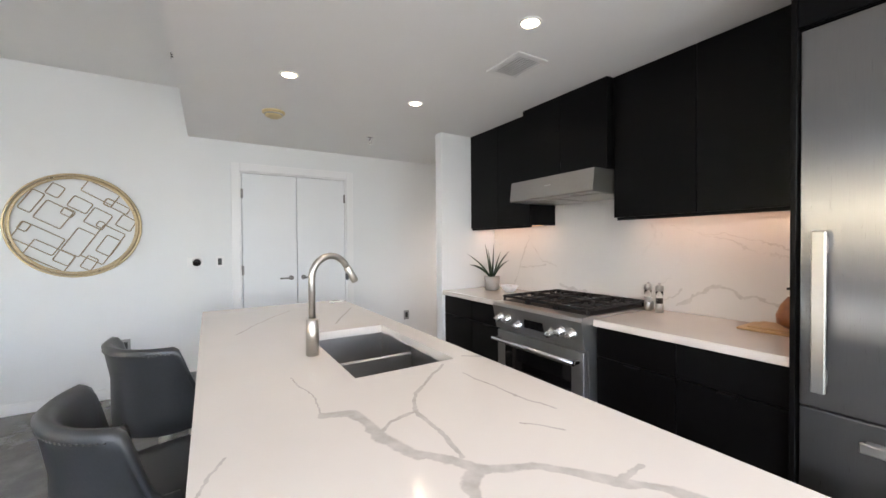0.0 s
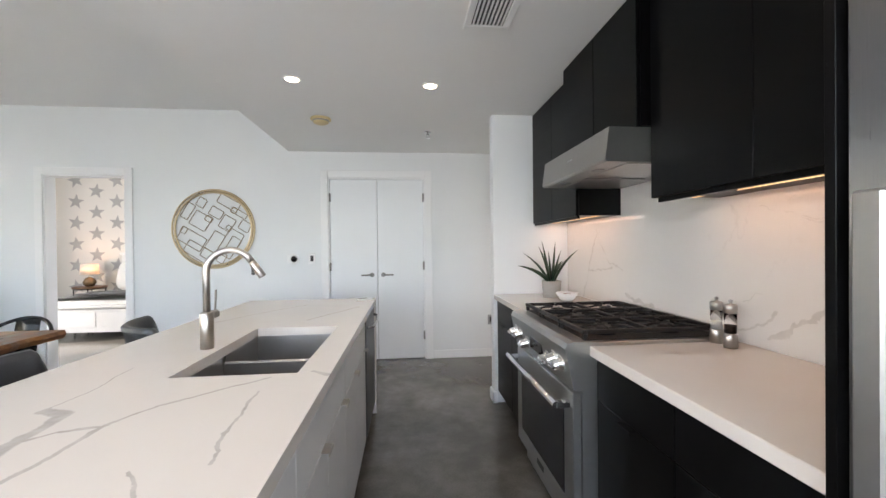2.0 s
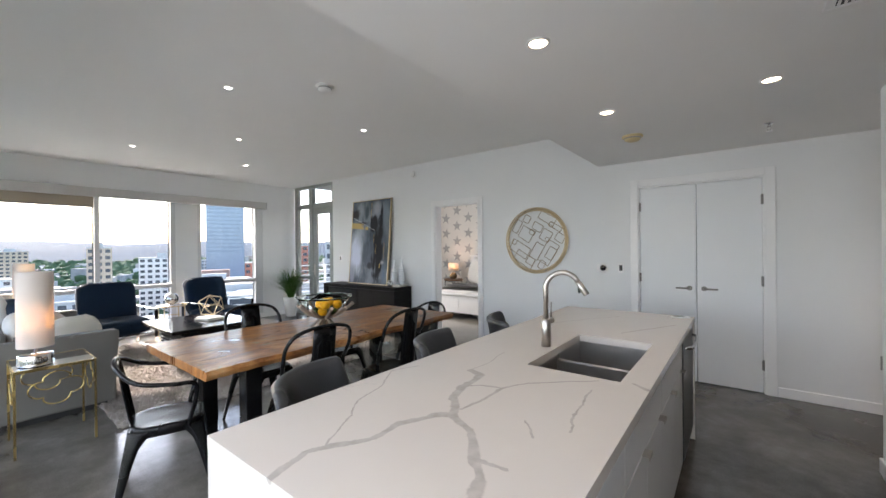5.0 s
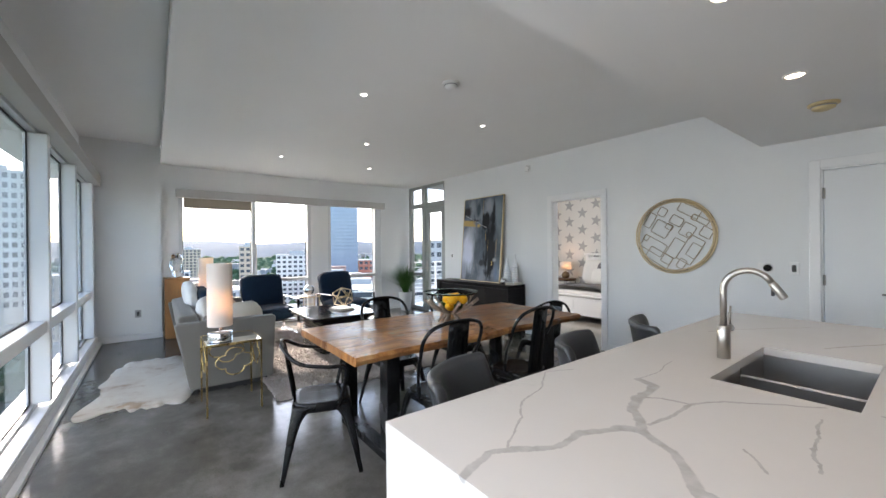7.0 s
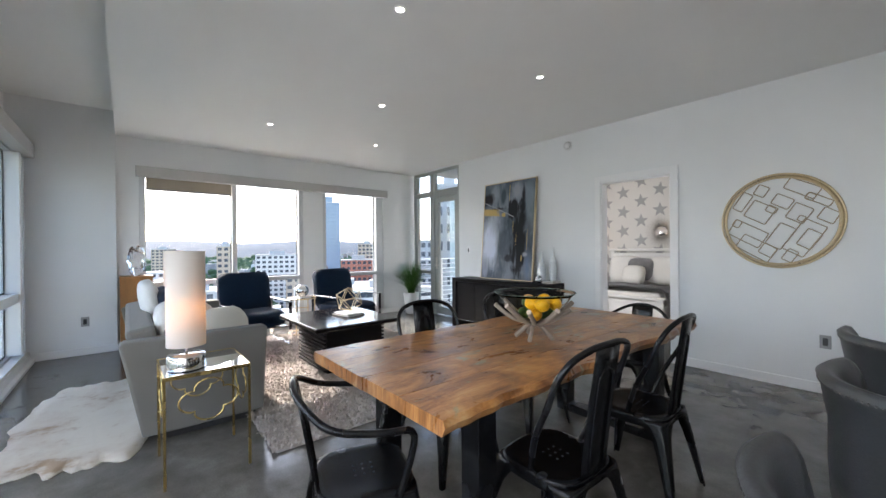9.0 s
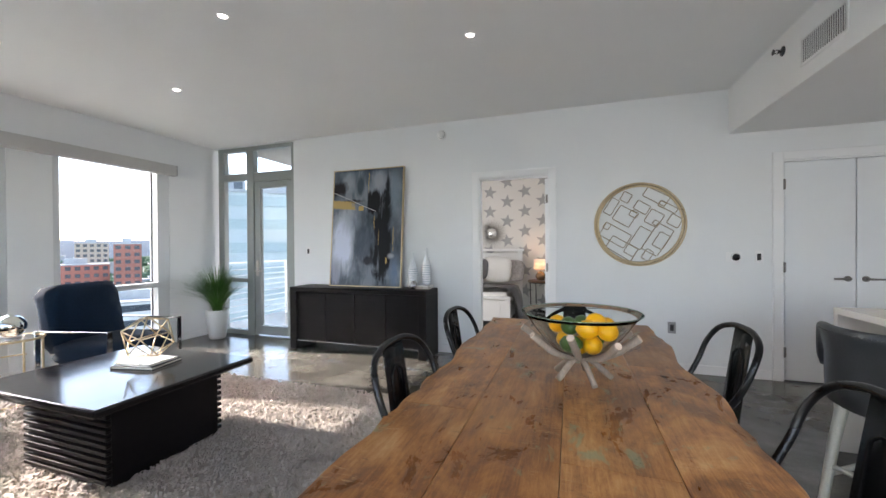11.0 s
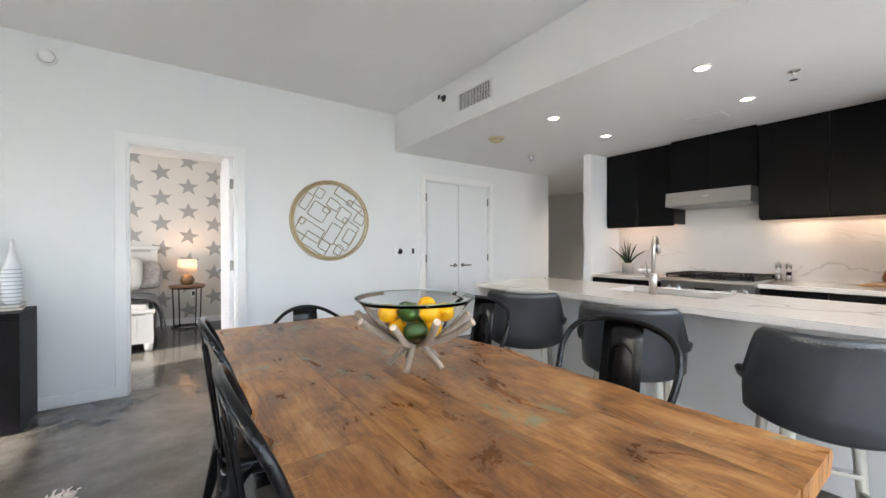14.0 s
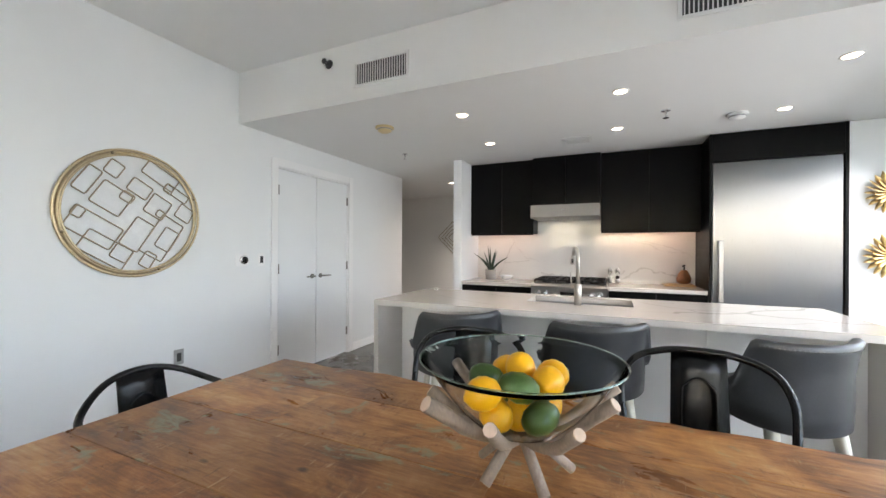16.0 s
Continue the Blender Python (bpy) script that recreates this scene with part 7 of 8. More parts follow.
def bed():
    x0, x1, y0, y1 = -3.72, -2.10, 6.20, BY - 0.02
    b = thing("bed", "white wooden bed with grey quilt and rumpled dark throw", "bed", ((x0 + x1) / 2, 7.0, 0))
    part("headboard", join(B(x0, y1 - 0.06, 0.0, x0 + 0.09, y1, 1.22), B(x1 - 0.09, y1 - 0.06, 0.0, x1, y1, 1.22), B(x0 + 0.09, y1 - 0.05, 0.35, x1 - 0.09, y1 - 0.015, 1.18), B(x0 - 0.03, y1 - 0.085, 1.22, x1 + 0.03, y1 + 0.005, 1.27, bevel=0.008), B(x0 + 0.09, y1 - 0.06, 1.05, x1 - 0.09, y1 - 0.05, 1.10)), BEDWHITE, b, "panelled white headboard")
    part("footboard", join(B(x0, y0, 0.10, x0 + 0.08, y0 + 0.07, 0.46), B(x1 - 0.08, y0, 0.10, x1, y0 + 0.07, 0.46), B(x0 + 0.08, y0 + 0.012, 0.10, x1 - 0.08, y0 + 0.058, 0.44), B(x0 - 0.02, y0 - 0.02, 0.46, x1 + 0.02, y0 + 0.09, 0.50, bevel=0.008),
                           B(x0 + 0.16, y0 + 0.004, 0.18, -2.95, y0 + 0.012, 0.40, bevel=0.003), B(-2.87, y0 + 0.004, 0.18, x1 - 0.16, y0 + 0.012, 0.40, bevel=0.003)), BEDWHITE, b, "panelled white footboard")
    for x in (x0 + 0.05, x1 - 0.05):
        part("foot", L([(0.035, 0), (0.045, 0.05), (0.05, 0.10)], at=(x, y0 + 0.04, 0), sides=8), BEDWHITE, b)
    for a in (x0 + 0.005, x1 - 0.04):
        part("side_rail", B(a, y0 + 0.075, 0.14, a + 0.035, y1 - 0.065, 0.36), BEDWHITE, b)
    part("mattress", B(x0 + 0.05, y0 + 0.08, 0.30, x1 - 0.05, y1 - 0.065, 0.56, bevel=0.05, seg=3), SHEET, b)
    q = bmesh.new()                          # quilt that hangs over both sides
    prof = [(x0 - 0.05, 0.14), (x0 - 0.03, 0.40), (x0 + 0.02, 0.57), (x0 + 0.12, 0.60), ((x0 + x1) / 2, 0.615), (x1 - 0.12, 0.60), (x1 - 0.02, 0.57), (x1 + 0.05, 0.40), (x1 + 0.07, 0.14)]
    rows = []
    n = 16
    for k in range(n + 1):
        y = y0 + 0.10 + (y1 - 0.55 - y0 - 0.10) * k / n
        rows.append([q.verts.new((x + 0.02 * noise.noise((x * 4, y * 6, 0)), y, z + 0.018 * noise.noise((x * 6, y * 6, 2)))) for x, z in prof])
    for r, s in zip(rows, rows[1:]):
        for k in range(len(prof) - 1):
            q.faces.new((r[k], r[k + 1], s[k + 1], s[k])).smooth = True
    bmesh.ops.solidify(q, geom=list(q.faces), thickness=0.02)
    tagged(solo("quilt", q, QUILT, "rumpled grey-brown quilt spread over the bed", "bedding"))
    t = bmesh.new()
    prof = [(x0 + 0.2, 0.635), ((x0 + x1) / 2, 0.645), (x1 - 0.10, 0.63), (x1 + 0.02, 0.56), (x1 + 0.09, 0.35), (x1 + 0.12, 0.06)]
    rows = []
    for k in range(9):
        y = y0 + 0.18 + 0.62 * k / 8
        rows.append([t.verts.new((x + 0.03 * noise.noise((z * 6, y * 9, 5)), y + 0.05 * noise.noise((x * 3, z * 3, 1)), z + 0.02 * noise.noise((x * 7, y * 9, 2)))) for x, z in prof])
    for r, s in zip(rows, rows[1:]):
        for k in range(len(prof) - 1):
            t.faces.new((r[k], r[k + 1], s[k + 1], s[k])).smooth = True
    bmesh.ops.solidify(t, geom=list(t.faces), thickness=0.015)
    solo("throw_blanket", t, THROW, "dark grey throw blanket across the bed's foot", "bedding")
    for x, y, z, tilt, size, mat_, lab in ((-2.56, 7.56, 0.86, 16, 0.29, SHEET, "pale grey square bed pillow"), (-3.30, 7.62, 0.86, 18, 0.30, SHEET, "pale grey square bed pillow"), (-2.27, 7.66, 0.84, 16, 0.23, DAMASK, "grey patterned bed pillow"),
                                           (-2.96, 7.52, 0.87, 18, 0.24, THROW, "dark grey bed pillow"), (-3.02, 7.34, 0.77, 24, 0.20, SHEET, "small white bed pillow")):
        solo("bed_pillow", move(blob((size, 0.08, size * 0.9), (0, 0, 0), 3, 0.04, x, 5.0), pose(x, y, z, -tilt)), mat_, lab + " against the headboard", "pillow", "pillows on the bed")


bed()


def round_nightstand(x, y):
    t = thing("nightstand", "round walnut-topped nightstand on thin black metal legs", "nightstand", (x, y, 0), "nightstands")
    part("top", L([(0.235, 0.63), (0.245, 0.635), (0.245, 0.66), (0.235, 0.665)], at=(x, y, 0), sides=32), WALNUT, t, "round walnut top")
    for r, z in ((0.20, 0.012), (0.22, 0.622)):
        pts = [(x + r * math.cos(2 * math.pi * k / 32), y + r * math.sin(2 * math.pi * k / 32), z) for k in range(32)]
        part("hoop", sweep(bmesh.new(), pts, 0.010, sides=6, closed=True), BLACKMETAL, t)
    for k in range(4):
        a = radians(30 + 90 * k)
        part("leg", S([(x + 0.20 * math.cos(a), y + 0.20 * math.sin(a), 0.012), (x + 0.22 * math.cos(a), y + 0.22 * math.sin(a), 0.625)], 0.009, sides=6), BLACKMETAL, t)


def bedside_lamp(x, y, z):
    l = thing("bedside_lamp", "small bedside lamp with a pale drum shade, lit warm", "lamp", (x, y, z), "bedside lamps")
    part("base", L([(0.06, 0), (0.095, 0.05), (0.10, 0.08), (0.07, 0.14), (0.025, 0.165), (0.012, 0.17)], at=(x, y, z), sides=8), plain("bronze_glass_base", (0.20, 0.13, 0.07), 0.2, 0.4), l, "faceted bronze base")
    part("stem", S([(x, y, z + 0.165), (x, y, z + 0.30)], 0.007), NICKEL, l)
    part("shade", lathe(bmesh.new(), [(0.135, 0.215), (0.125, 0.40), (0.122, 0.40), (0.132, 0.215), (0.135, 0.215)], at=(x, y, z), sides=32), CLOTH, l, "pale drum shade")
    part("bulb", blob((0.025, 0.025, 0.035), (x, y, z + 0.30), 2), glow("bedside_bulb", (1.0, 0.62, 0.38), 7.0), l, "lit bulb")
    lamp("bedside_glow", "POINT", pose(x, y, z + 0.31), 1.8, (1.0, 0.64, 0.40), radius=0.04)


for _x in (-1.72, -4.10):
    round_nightstand(_x, 7.62)
    bedside_lamp(_x, 7.62, 0.666)
_m = thing("sunburst_mirror", "small round sunburst mirror on the star wallpaper", "mirror", (-2.74, BY, 1.59))
part("glass", move(L([(0.11, 0.012), (0.11, 0.02), (0, 0.022)], sides=24), pose(-2.74, BY, 1.59, 90)), MIRROR, _m)
for k in range(56):
    a = 2 * math.pi * k / 56
    r = (0.30, 0.25, 0.28, 0.23)[k % 4]
    part("ray", S([(-2.74 + 0.105 * math.cos(a), BY - 0.012, 1.59 + 0.105 * math.sin(a)), (-2.74 + r * math.cos(a), BY - 0.012, 1.59 + r * math.sin(a))], [0.0055, 0.003], sides=5), NICKEL, _m)
_o = thing("power_outlet", "white wall outlet with a dark insert", "power outlet", (-1.63, BY, 0.49))
part("plate", B(-1.67, BY - 0.006, 0.43, -1.59, BY - 0.0005, 0.55, bevel=0.002), WHITEPLASTIC, _o)
part("rocker", B(-1.648, BY - 0.009, 0.457, -1.612, BY - 0.0062, 0.523, bevel=0.001), BLACKPLASTIC, _o)

# ---------------------------------------------------------------- balcony and the city outside
SLAB = plain("balcony_concrete", (0.36, 0.355, 0.34), 0.8, vary=0.12, grain=20, relief=0.15)
RAILM = plain("white_rail_paint", (0.66, 0.67, 0.67), 0.4, 0.2, vary=0.05, relief=0.0)
setting("balcony_floor", B(-6.75, NORTH + 0.13, -0.26, -4.95, 6.5, -0.02), SLAB, "pale concrete balcony slab")
setting("balcony_roof", B(-6.30, NORTH + 0.13, 2.90, -4.80, 8.2, 3.12), SLAB, "concrete slab over the balcony")


def railing():
    r = thing("balcony_railing", "white metal balcony railing with horizontal bars", "railing", (-5.8, 6.4, -0.02))
    for x, y in ((-6.70, 4.80), (-6.70, 5.6), (-6.70, 6.42), (-5.85, 6.42), (-5.0, 6.42)):
        part("post", B(x - 0.02, y - 0.02, -0.02, x + 0.02, y + 0.02, 1.05), RAILM, r)
    for k in range(9):
        z = 0.10 + 0.105 * k
        part("bar", join(S([(-6.70, 4.74, z), (-6.70, 6.42, z)], 0.011, sides=6), S([(-6.70, 6.42, z), (-5.0, 6.42, z)], 0.011, sides=6)), RAILM, r)
    part("top_rail", join(B(-6.73, 4.74, 1.05, -6.67, 6.45, 1.075), B(-6.67, 6.39, 1.05, -4.98, 6.45, 1.075)), RAILM, r)


railing()

GROUND = -46.0


def city_ground():
    m, nt, b = nodes_of("city_ground")
    v = coords(nt)
    n = noise_tex(nt, v, 0.02, 8.0, 0.7)
    col = ramp(nt, n, (0.35, (0.035, 0.06, 0.028)), (0.5, (0.06, 0.085, 0.045)), (0.56, (0.22, 0.21, 0.20)), (0.7, (0.34, 0.33, 0.32)))
    nt.links.new(col, b.inputs["Base Color"])
    b.inputs["Roughness"].default_value = 0.95
    return m


setting("ground", B(-4500, -4500, GROUND - 1, 4500, 4500, GROUND), city_ground(), "far city ground of streets and trees")


def far_hills():
    # forest colour shifted to blue: the distance haze is in the base colour
    m = plain("hazed_forest_hills", (0.020, 0.042, 0.066), 1.0, vary=0.25, grain=0.05, relief=0.0, patch=0.004)
    bm = bmesh.new()
    n = 160
    for ring_d, low, high in ((2400, 20, 52), (3400, 40, 84)):
        prev = None
        for k in range(n + 1):
            a = radians(95 + 150 * k / n)
            h = low + (high - low) * (0.5 + 0.5 * noise.noise((k * 0.11, ring_d, 0))) + 5 * noise.noise((k * 0.7, ring_d, 3))
            x, y = ring_d * math.cos(a), ring_d * math.sin(a)
            row = [bm.verts.new((x * s, y * s, z)) for s, z in ((0.80, GROUND), (0.90, GROUND + (h - GROUND) * 0.45), (1.0, h), (1.1, h - 20), (1.2, GROUND))]
            if prev:
                for i in range(4):
                    bm.faces.new((prev[i], prev[i + 1], row[i + 1], row[i])).smooth = True
            prev = row
    ob = setting("backdrop_hills", bm, m, "wooded hills on the horizon, distance haze put into their blue")


far_hills()


def far_trees():
    m = plain("far_tree_leaves", (0.045, 0.085, 0.035), 0.95, vary=0.45, grain=0.6, relief=0.0, patch=0.06)
    rng = np.random.RandomState(11)
    base = bmesh.new()
    bmesh.ops.create_icosphere(base, subdivisions=1, radius=1)
    bv = np.array([v.co[:] for v in base.verts])
    bf = np.array([[v.index for v in f.verts] for f in base.faces])
    base.free()
    vs, fs, o = [], [], 0
    for _ in range(2600):
        a, d = radians(rng.uniform(112, 212)), rng.uniform(170, 1700) ** 1.0
        cx, cy = d * math.cos(a), d * math.sin(a)
        for _ in range(3):
            s = rng.uniform(2.5, 5.5) * (1 + d / 1500)
            c = np.array([cx + rng.normal(0, s), cy + rng.normal(0, s), GROUND + s * rng.uniform(0.6, 1.6)])
            vs.append(bv * s * rng.uniform(0.6, 1.25, (len(bv), 3)) + c)
            fs.append(bf + o)
            o += len(bv)
    me = bpy.data.meshes.new("far_trees")
    me.from_pydata(np.concatenate(vs).tolist(), [], np.concatenate(fs).tolist())
    me.materials.append(m)
    tagged(new("far_trees", me), "scattered green trees between the far streets", "trees", kind="stuff")


far_trees()

SKINS = {
    "white": plain("white_facade", (0.62, 0.62, 0.60), 0.7, vary=0.08, grain=1.0, relief=0.0, patch=0.1),
    "tan": plain("tan_facade", (0.42, 0.34, 0.26), 0.8, vary=0.1, grain=1.0, relief=0.0, patch=0.1),
    "brick": plain("brick_facade", (0.34, 0.13, 0.09), 0.8, vary=0.15, grain=1.5, relief=0.0, patch=0.1),
    "grey": plain("grey_facade", (0.34, 0.35, 0.36), 0.7, vary=0.1, grain=1.0, relief=0.0, patch=0.1),
    "blue": plain("blue_glass_facade", (0.21, 0.265, 0.335), 0.2, 0.0, vary=0.15, grain=0.3, relief=0.0, patch=0.05),
    "teal": plain("teal_glass_facade", (0.46, 0.49, 0.475), 0.8, 0.0, vary=0.12, grain=0.3, relief=0.0, patch=0.05),
}
# window glass; also the dark colour put in for shaded garage storeys
FARPANE_SHADE = plain("far_glass_and_shade", (0.05, 0.06, 0.075), 0.15, vary=0.3, grain=0.5, relief=0.0)
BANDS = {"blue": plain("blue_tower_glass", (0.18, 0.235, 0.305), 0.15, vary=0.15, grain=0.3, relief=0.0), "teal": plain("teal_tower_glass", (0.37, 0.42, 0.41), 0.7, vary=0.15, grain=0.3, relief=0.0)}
ROOFING = plain("far_roofing", (0.40, 0.40, 0.39), 0.9, vary=0.15, grain=0.5, relief=0.0)


def building(deg, dist, width, depth, top, skin, cols, floors, label, bands=False, turn=0.0, group="city buildings"):
    """A far block that faces the flat, at an angle and distance from it."""
    a = radians(deg)
    c = Vector((dist * math.cos(a), dist * math.sin(a), 0))
    m = pose(c.x, c.y, GROUND, 0, 0, deg - 90 + turn)          # local -y looks at the flat
    h = top - GROUND
    b = thing("city_building", label, "building", (c.x, c.y, GROUND), group)
    part("wall", move(B(-width / 2, 0, 0, width / 2, depth, h), m), SKINS[skin], b)
    part("roof", move(join(B(-width / 2 - 0.2, -0.2, h, width / 2 + 0.2, depth + 0.2, h + 0.5), B(-width * 0.2, depth * 0.3, h + 0.5, width * 0.15, depth * 0.6, h + 3.0)), m), ROOFING, b)
    fh = h / floors
    lowest = max(0, floors - 14)
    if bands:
        # on the garages these flat dark bands stand in for shade inside
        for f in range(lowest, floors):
            part("window_band", move(B(-width / 2 + 0.4, -0.12, f * fh + fh * 0.42, width / 2 - 0.4, 0.2, f * fh + fh * 0.86), m), BANDS.get(skin, FARPANE_SHADE), b, "flat storey band for glass and for open storeys in shade")
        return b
    cw = width / cols
    pane = mesh_of("window", B(-cw * 0.30, -0.10, -fh * 0.26, cw * 0.30, 0.3, fh * 0.26), FARPANE_SHADE)
    side = mesh_of("window", B(-0.3, -cw * 0.30, -fh * 0.26, 0.10, cw * 0.30, fh * 0.26), FARPANE_SHADE)
    def put(me, q):
        o = new("window", me)
        o.parent = b
        o.matrix_parent_inverse = b.matrix_basis.inverted()
        o.matrix_basis = m @ Matrix.Translation(q)
    for f in range(lowest, floors):
        for k in range(cols):
            put(pane, (-width / 2 + (k + 0.5) * cw, 0, (f + 0.55) * fh))
        for k in range(int(depth / cw / 1.5)):
            put(side, (width / 2, (k + 0.5) * cw * 1.5, (f + 0.55) * fh))
    return b


building(163.6, 260, 26, 18, -2.5, "white", 8, 15, "white apartment block with rows of windows")
building(169.9, 240, 9, 12, 3.0, "tan", 3, 16, "slim tan tower beside the white block")
building(158.6, 210, 30, 16, -13.0, "tan", 8, 9, "low tan block in front of the trees")
_t = building(157.5, 420, 32, 24, 50.0, "blue", 6, 26, "tall blue glass tower above the city", bands=True)
part("crown", move(B(-13, 3, 96.5, 9, 20, 103), pose(420 * math.cos(radians(157.5)), 420 * math.sin(radians(157.5)), GROUND, 0, 0, 67.5)), SKINS["blue"], _t)
building(155.2, 150, 34, 26, -14.0, "white", 10, 9, "white parking garage, dark bands for its shaded open storeys", bands=True)
building(165.5, 112, 30, 22, -18.5, "white", 10, 7, "white parking garage, dark bands for its shaded open storeys", bands=True)
building(173.5, 170, 34, 20, -15.0, "grey", 10, 9, "grey flat-roofed city block")
building(151.4, 330, 16, 16, 5.0, "tan", 5, 16, "tan office tower among the far blocks")
building(148.4, 230, 10, 14, 3.5, "brick", 3, 15, "slim red brick tower near the hills")
building(152.6, 240, 22, 14, -6.0, "brick", 7, 12, "low red brick block below the towers")
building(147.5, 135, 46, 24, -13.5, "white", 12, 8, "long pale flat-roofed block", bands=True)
building(140.5, 150, 22, 20, 4.0, "grey", 8, 14, "grey office block beyond the balcony")
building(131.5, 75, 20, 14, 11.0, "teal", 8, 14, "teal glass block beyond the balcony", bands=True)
building(139.0, 90, 8, 14, 16.0, "grey", 3, 15, "slim grey tower beyond the balcony")
building(121.0, 110, 24, 18, 6.0, "white", 7, 12, "pale block beyond the balcony")
building(192.5, 230, 22, 20, 34.0, "teal", 9, 20, "tall pale glass tower south-west of the flat")
building(201.5, 150, 30, 22, -10.0, "grey", 9, 9, "grey block below the window row")
building(186.5, 200, 26, 18, -8.0, "tan", 8, 11, "tan block below the window row")
building(180.0, 320, 40, 20, -14.0, "white", 10, 8, "long white low block")
building(176.5, 520, 22, 18, 2.0, "tan", 6, 14, "distant tan block near the hills")
building(161.0, 620, 40, 20, -12.0, "grey", 10, 8, "distant grey block near the hills")
building(212.0, 160, 22, 18, 30.0, "teal", 8, 17, "tall teal tower south of the flat")



def far_blocks():
    """Low roofs and small blocks between the named buildings, too far off to count."""
    m, nt, b = nodes_of("far_block_skin")
    geo = nt.nodes.new("ShaderNodeNewGeometry")
    tone = ramp(nt, geo.outputs["Random Per Island"], (0.0, (0.46, 0.45, 0.43)), (0.25, (0.30, 0.27, 0.24)), (0.45, (0.58, 0.58, 0.57)), (0.65, (0.25, 0.13, 0.09)), (0.8, (0.22, 0.23, 0.24)), (1.0, (0.40, 0.34, 0.27)))
    nt.links.new(mix(nt, 0.25, tone, ramp(nt, noise_tex(nt, coords(nt), 0.15, 4.0), (0.35, (0.10, 0.10, 0.11)), (0.65, (0.5, 0.5, 0.5)))), b.inputs["Base Color"])
    b.inputs["Roughness"].default_value = 0.85
    rng = random.Random(21)
    bm = bmesh.new()
    for _ in range(520):
        a, d = radians(rng.uniform(138, 210)), rng.uniform(190, 1500)
        w, l, h = rng.uniform(9, 26), rng.uniform(9, 22), rng.uniform(5, 17) * (1.0 if rng.random() < 0.85 else 1.9)
        box(bm, -w / 2, -l / 2, 0, w / 2, l / 2, h)
        m4 = pose(d * math.cos(a), d * math.sin(a), GROUND, 0, 0, rng.choice((62, 152)) + rng.uniform(-4, 4))
        bm.verts.ensure_lookup_table()
        for v in bm.verts[-8:]:
            v.co = m4 @ v.co
    me = mesh_of("far_city_blocks", bm, m)
    tagged(new("far_city_blocks", me), "many low pale, brick and grey city roofs", "buildings", kind="stuff")


far_blocks()

# ---------------------------------------------------------------- small things in the kitchen and hall
POTGREY = plain("grey_cement_pot", (0.33, 0.31, 0.29), 0.8, vary=0.12, grain=60, relief=0.15)
ALOE = plain("aloe_green", (0.013, 0.036, 0.015), 0.45, vary=0.35, grain=20, relief=0.05)
BOARD = plain("pale_maple_board", (0.52, 0.34, 0.17), 0.5, vary=0.15, grain=20, relief=0.05, stretch=(1, 8, 1))
BURL = plain("burl_wood", (0.26, 0.10, 0.035), 0.3, vary=0.5, grain=14, relief=0.05)
SALT = plain("salt_grains", (0.78, 0.77, 0.74), 0.8, vary=0.05, grain=200, relief=0.3)
PEPPER = plain("peppercorns", (0.045, 0.035, 0.03), 0.8, vary=0.4, grain=200, relief=0.5)
ACRYL = glass("clear_acrylic", (0.98, 0.98, 0.98), 0.02, 1.3)
NUTS = plain("brown_nuts", (0.28, 0.13, 0.06), 0.7, vary=0.4, grain=80, relief=0.3)
GOLDPETAL = plain("gold_petal", (0.66, 0.48, 0.22), 0.4, 0.8, vary=0.25, grain=30, relief=0.1)
WT = 0.9155


def aloe(x, y):
    p = thing("aloe_plant", "spiky aloe plant in a grey cement pot on the worktop", "plant", (x, y, WT))
    part("pot", L([(0.060, 0), (0.066, 0.01), (0.074, 0.13), (0.066, 0.13), (0.062, 0.11), (0, 0.11)], at=(x, y, WT), sides=28), POTGREY, p, "grey cement pot")
    part("soil", L([(0.061, 0.0), (0.061, 0.006), (0, 0.01)], at=(x, y, WT + 0.109), sides=16), SOIL, p)
    rng = random.Random(2)
    for k in range(10):
        a = 2.4 * k + 0.5
        tilt = (0.10, 0.16, 0.26, 0.32, 0.50, 0.62, 0.75, 0.86, 0.98, 1.08, 1.15)[k]
        l = rng.uniform(0.25, 0.33) if k < 7 else rng.uniform(0.24, 0.30)
        d = Vector((math.cos(a), math.sin(a), 0))
        p0 = Vector((x, y, WT + 0.115)) + d * 0.014
        pts = [p0 + d * (l * math.sin(tilt) * f * (0.75 + 0.35 * f)) + Vector((0, 0, l * (math.cos(tilt) * f + 0.30 * tilt * (f - 0.9 * f * f)))) for f in (0, 0.2, 0.4, 0.6, 0.8, 1)]
        part("leaf", S(pts, [0.017, 0.021, 0.019, 0.015, 0.009, 0.0012], sides=6, flat=(1.0, 0.4)), ALOE, p, "thick pointed green leaf")


aloe(2.79, 2.98)
_b = thing("snack_bowl", "white faceted bowl of brown nuts on the worktop", "bowl", (2.83, 2.78, WT))
part("bowl", L([(0.035, 0), (0.055, 0.012), (0.088, 0.06), (0.080, 0.06), (0.05, 0.02), (0, 0.016)], at=(2.83, 2.78, WT), sides=6), CERAMIC, _b)
part("nuts", L([(0.066, 0.042), (0.04, 0.050), (0, 0.052)], at=(2.83, 2.78, WT), sides=10), NUTS, _b)


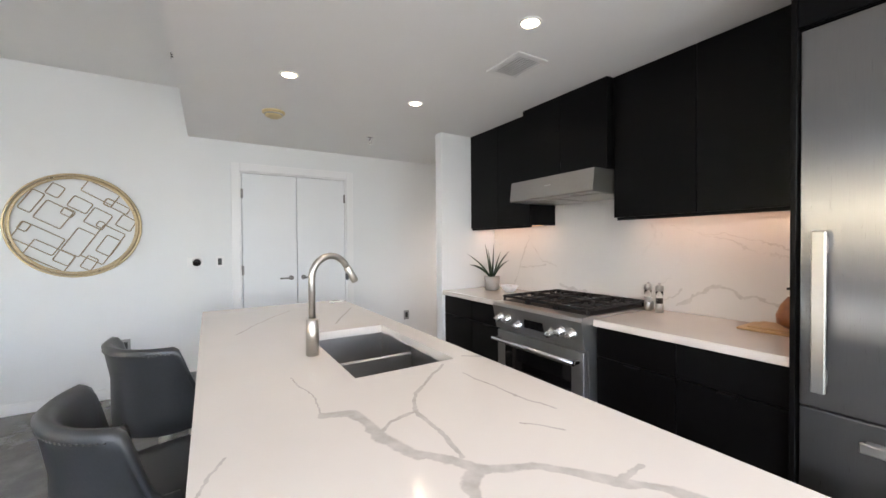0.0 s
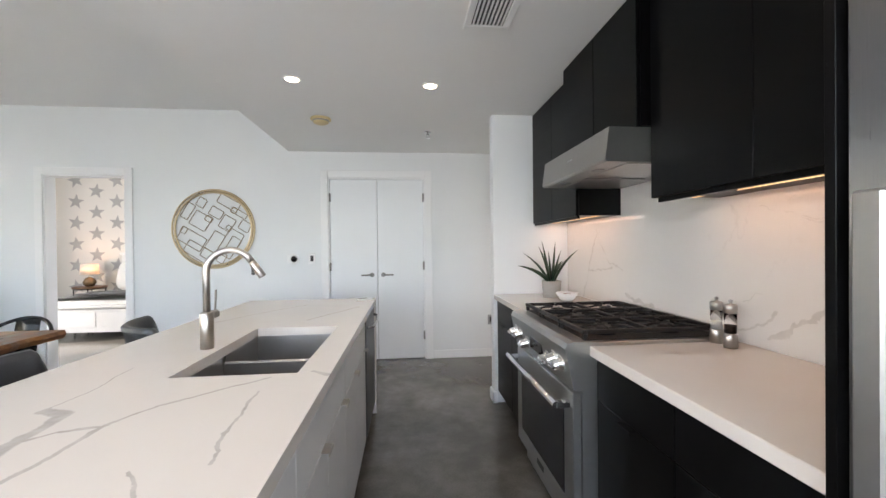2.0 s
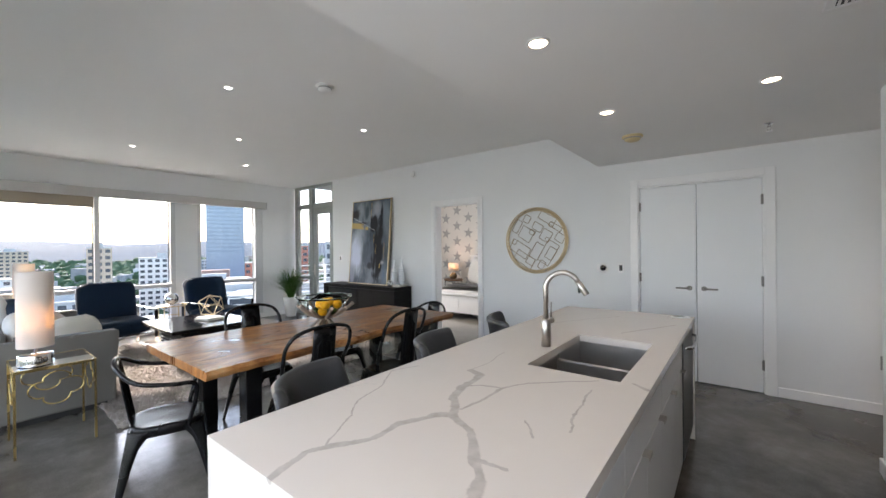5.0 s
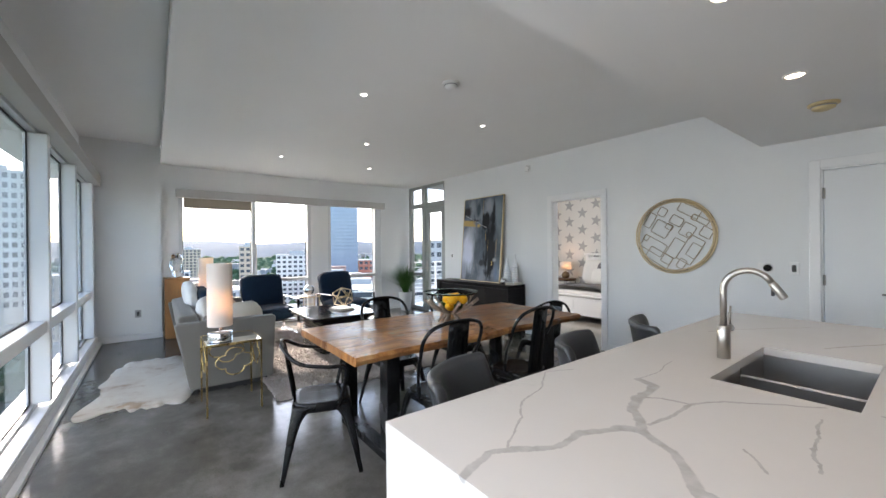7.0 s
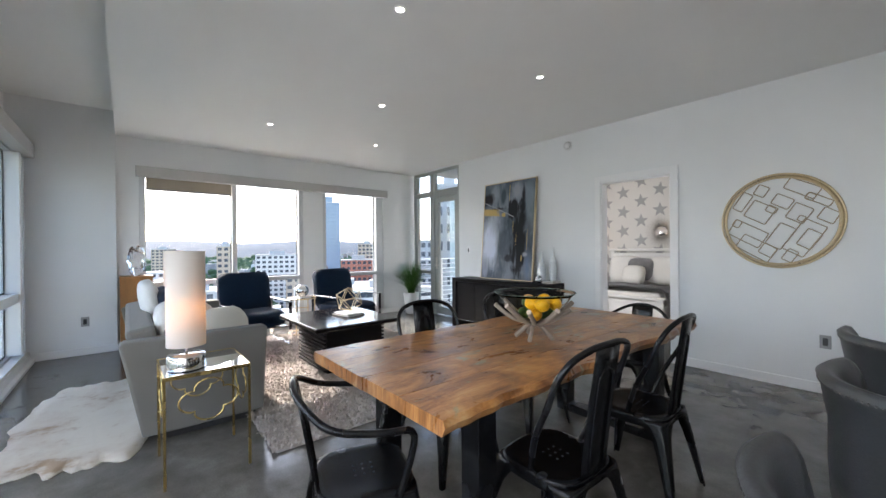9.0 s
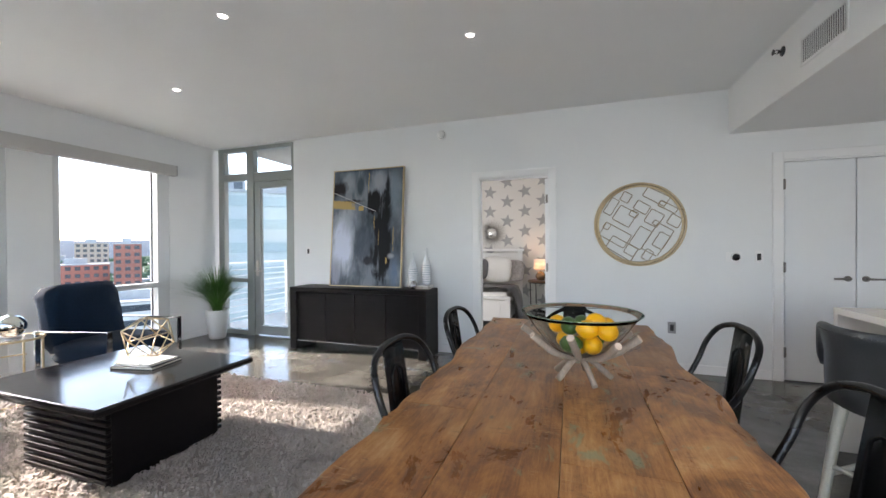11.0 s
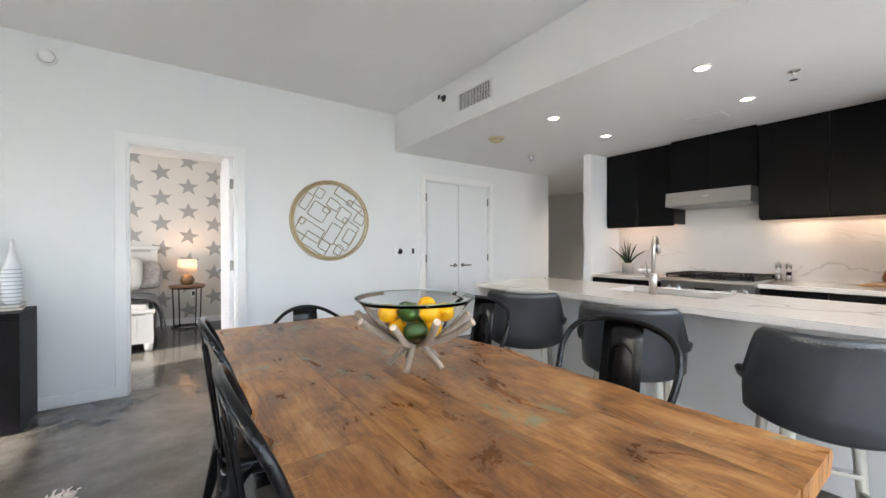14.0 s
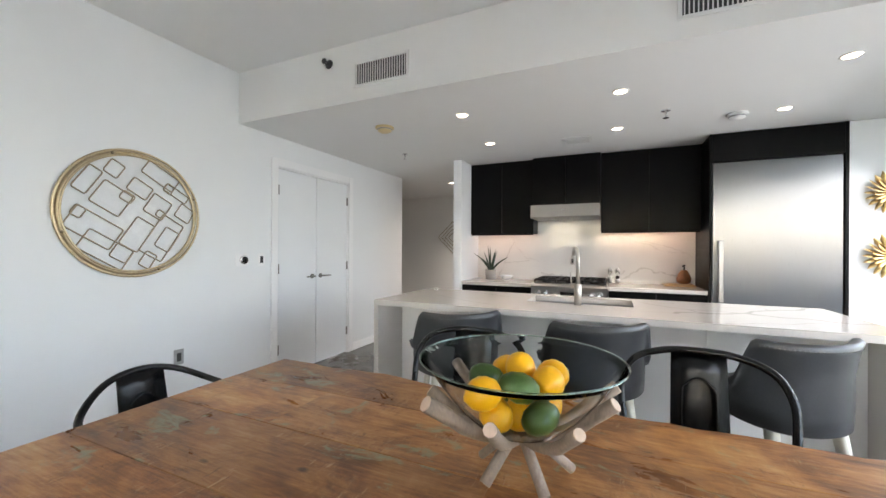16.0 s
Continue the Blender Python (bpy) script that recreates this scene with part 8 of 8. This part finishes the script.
def mill(x, y, fill, label):
    m = thing("spice_mill", label, "spice mill", (x, y, WT), "spice mills")
    part("base", L([(0.024, 0), (0.024, 0.055), (0.022, 0.057)], at=(x, y, WT), sides=20), STEEL, m, "steel base")
    part("tube", L([(0.021, 0.0575), (0.021, 0.135)], at=(x, y, WT), sides=20), ACRYL, m, "clear tube")
    part("filling", L([(0.018, 0.058), (0.018, 0.09)], at=(x, y, WT), sides=16), fill, m)
    part("cap", L([(0.024, 0.1355), (0.024, 0.165), (0.020, 0.170), (0.006, 0.172), (0.006, 0.18), (0.009, 0.184), (0, 0.190)], at=(x, y, WT), sides=20), STEEL, m, "steel cap")


mill(2.93, 1.545, SALT, "steel and clear salt mill on the worktop")
mill(2.92, 1.465, PEPPER, "steel and clear pepper mill on the worktop")
solo("cutting_board", join(B(2.78, 0.70, WT, 3.00, 1.00, WT + 0.014, bevel=0.005), B(2.79, 0.72, WT + 0.0145, 2.99, 0.96, WT + 0.024, bevel=0.004)), BOARD, "pale wooden serving board on the worktop", "cutting board")
_d = thing("burl_bottle", "rounded burl wood bottle with a metal spout", "bottle", (2.90, 0.80, WT + 0.024))
part("body", L([(0.04, 0), (0.068, 0.02), (0.072, 0.06), (0.055, 0.11), (0.036, 0.14), (0.03, 0.15), (0, 0.152)], at=(2.90, 0.80, WT + 0.0245), sides=20, wobble=lambda t, z: 1 + 0.06 * math.cos(t - 1)), BURL, _d)
part("spout", join(S([(2.90, 0.80, WT + 0.17), (2.90, 0.80, WT + 0.225)], 0.007), S([(2.90, 0.80, WT + 0.215), (2.86, 0.82, WT + 0.218)], 0.006), L([(0.014, 0), (0.012, 0.012)], at=(2.90, 0.80, WT + 0.222))), BLACKMETAL, _d)
_r = thing("island_remote", "small white and dark handheld remote lying on the island", "remote", (1.33, 3.10, 0.9155))
part("body", move(B(-0.02, -0.06, 0, 0.02, 0.06, 0.012, bevel=0.004), pose(1.33, 3.08, 0.9155, 0, 0, -65)), WHITEPLASTIC, _r)
part("screen", move(B(-0.014, -0.045, 0.0121, 0.014, 0.02, 0.0132), pose(1.33, 3.08, 0.9155, 0, 0, -65)), BLACKPLASTIC, _r)


def gold_flower(y, z, r, label):
    x = 2.399
    g = thing("wall_flower", label, "wall art", (x, y, z - r), "gold wall flowers")
    part("hub", move(L([(0.05, 0), (0.045, 0.03), (0, 0.04)], sides=16), pose(x, y, z, 0, -90)), GOLDPETAL, g)
    for ring in range(2):
        n = 22
        for k in range(n):
            a = 2 * math.pi * (k + 0.5 * ring) / n
            rr = r * (1.0 if ring == 0 else 0.75)
            d = Vector((0, math.cos(a), math.sin(a)))
            p = Vector((x, y, z))
            pts = [p + d * (0.04 + (rr - 0.04) * f) + Vector((-0.012 - 0.02 * ring - 0.04 * f * f, 0, 0)) for f in (0, 0.35, 0.7, 1.0)]
            part("petal", S(pts, [0.008, 0.018, 0.020, 0.004], sides=5, flat=(1.0, 0.18)), GOLDPETAL, g)


gold_flower(-0.60, 1.80, 0.19, "large gold metal petal flower on the wall")
gold_flower(-0.60, 1.27, 0.20, "large gold metal petal flower on the wall")

_h = thing("hall_wire_art", "diamond-shaped dark wire art on the hall wall", "wall art", (5.34, 4.60, 1.23))
for s in (0.33, 0.25, 0.17, 0.09):
    pts = [(5.335, 4.60 + s * math.cos(radians(a)), 1.56 + s * math.sin(radians(a))) for a in (0, 90, 180, 270)]
    part("diamond", join(*[S([pts[i], pts[(i + 1) % 4]], 0.006, sides=5) for i in range(4)]), BRONZED, _h, "nested wire diamond")
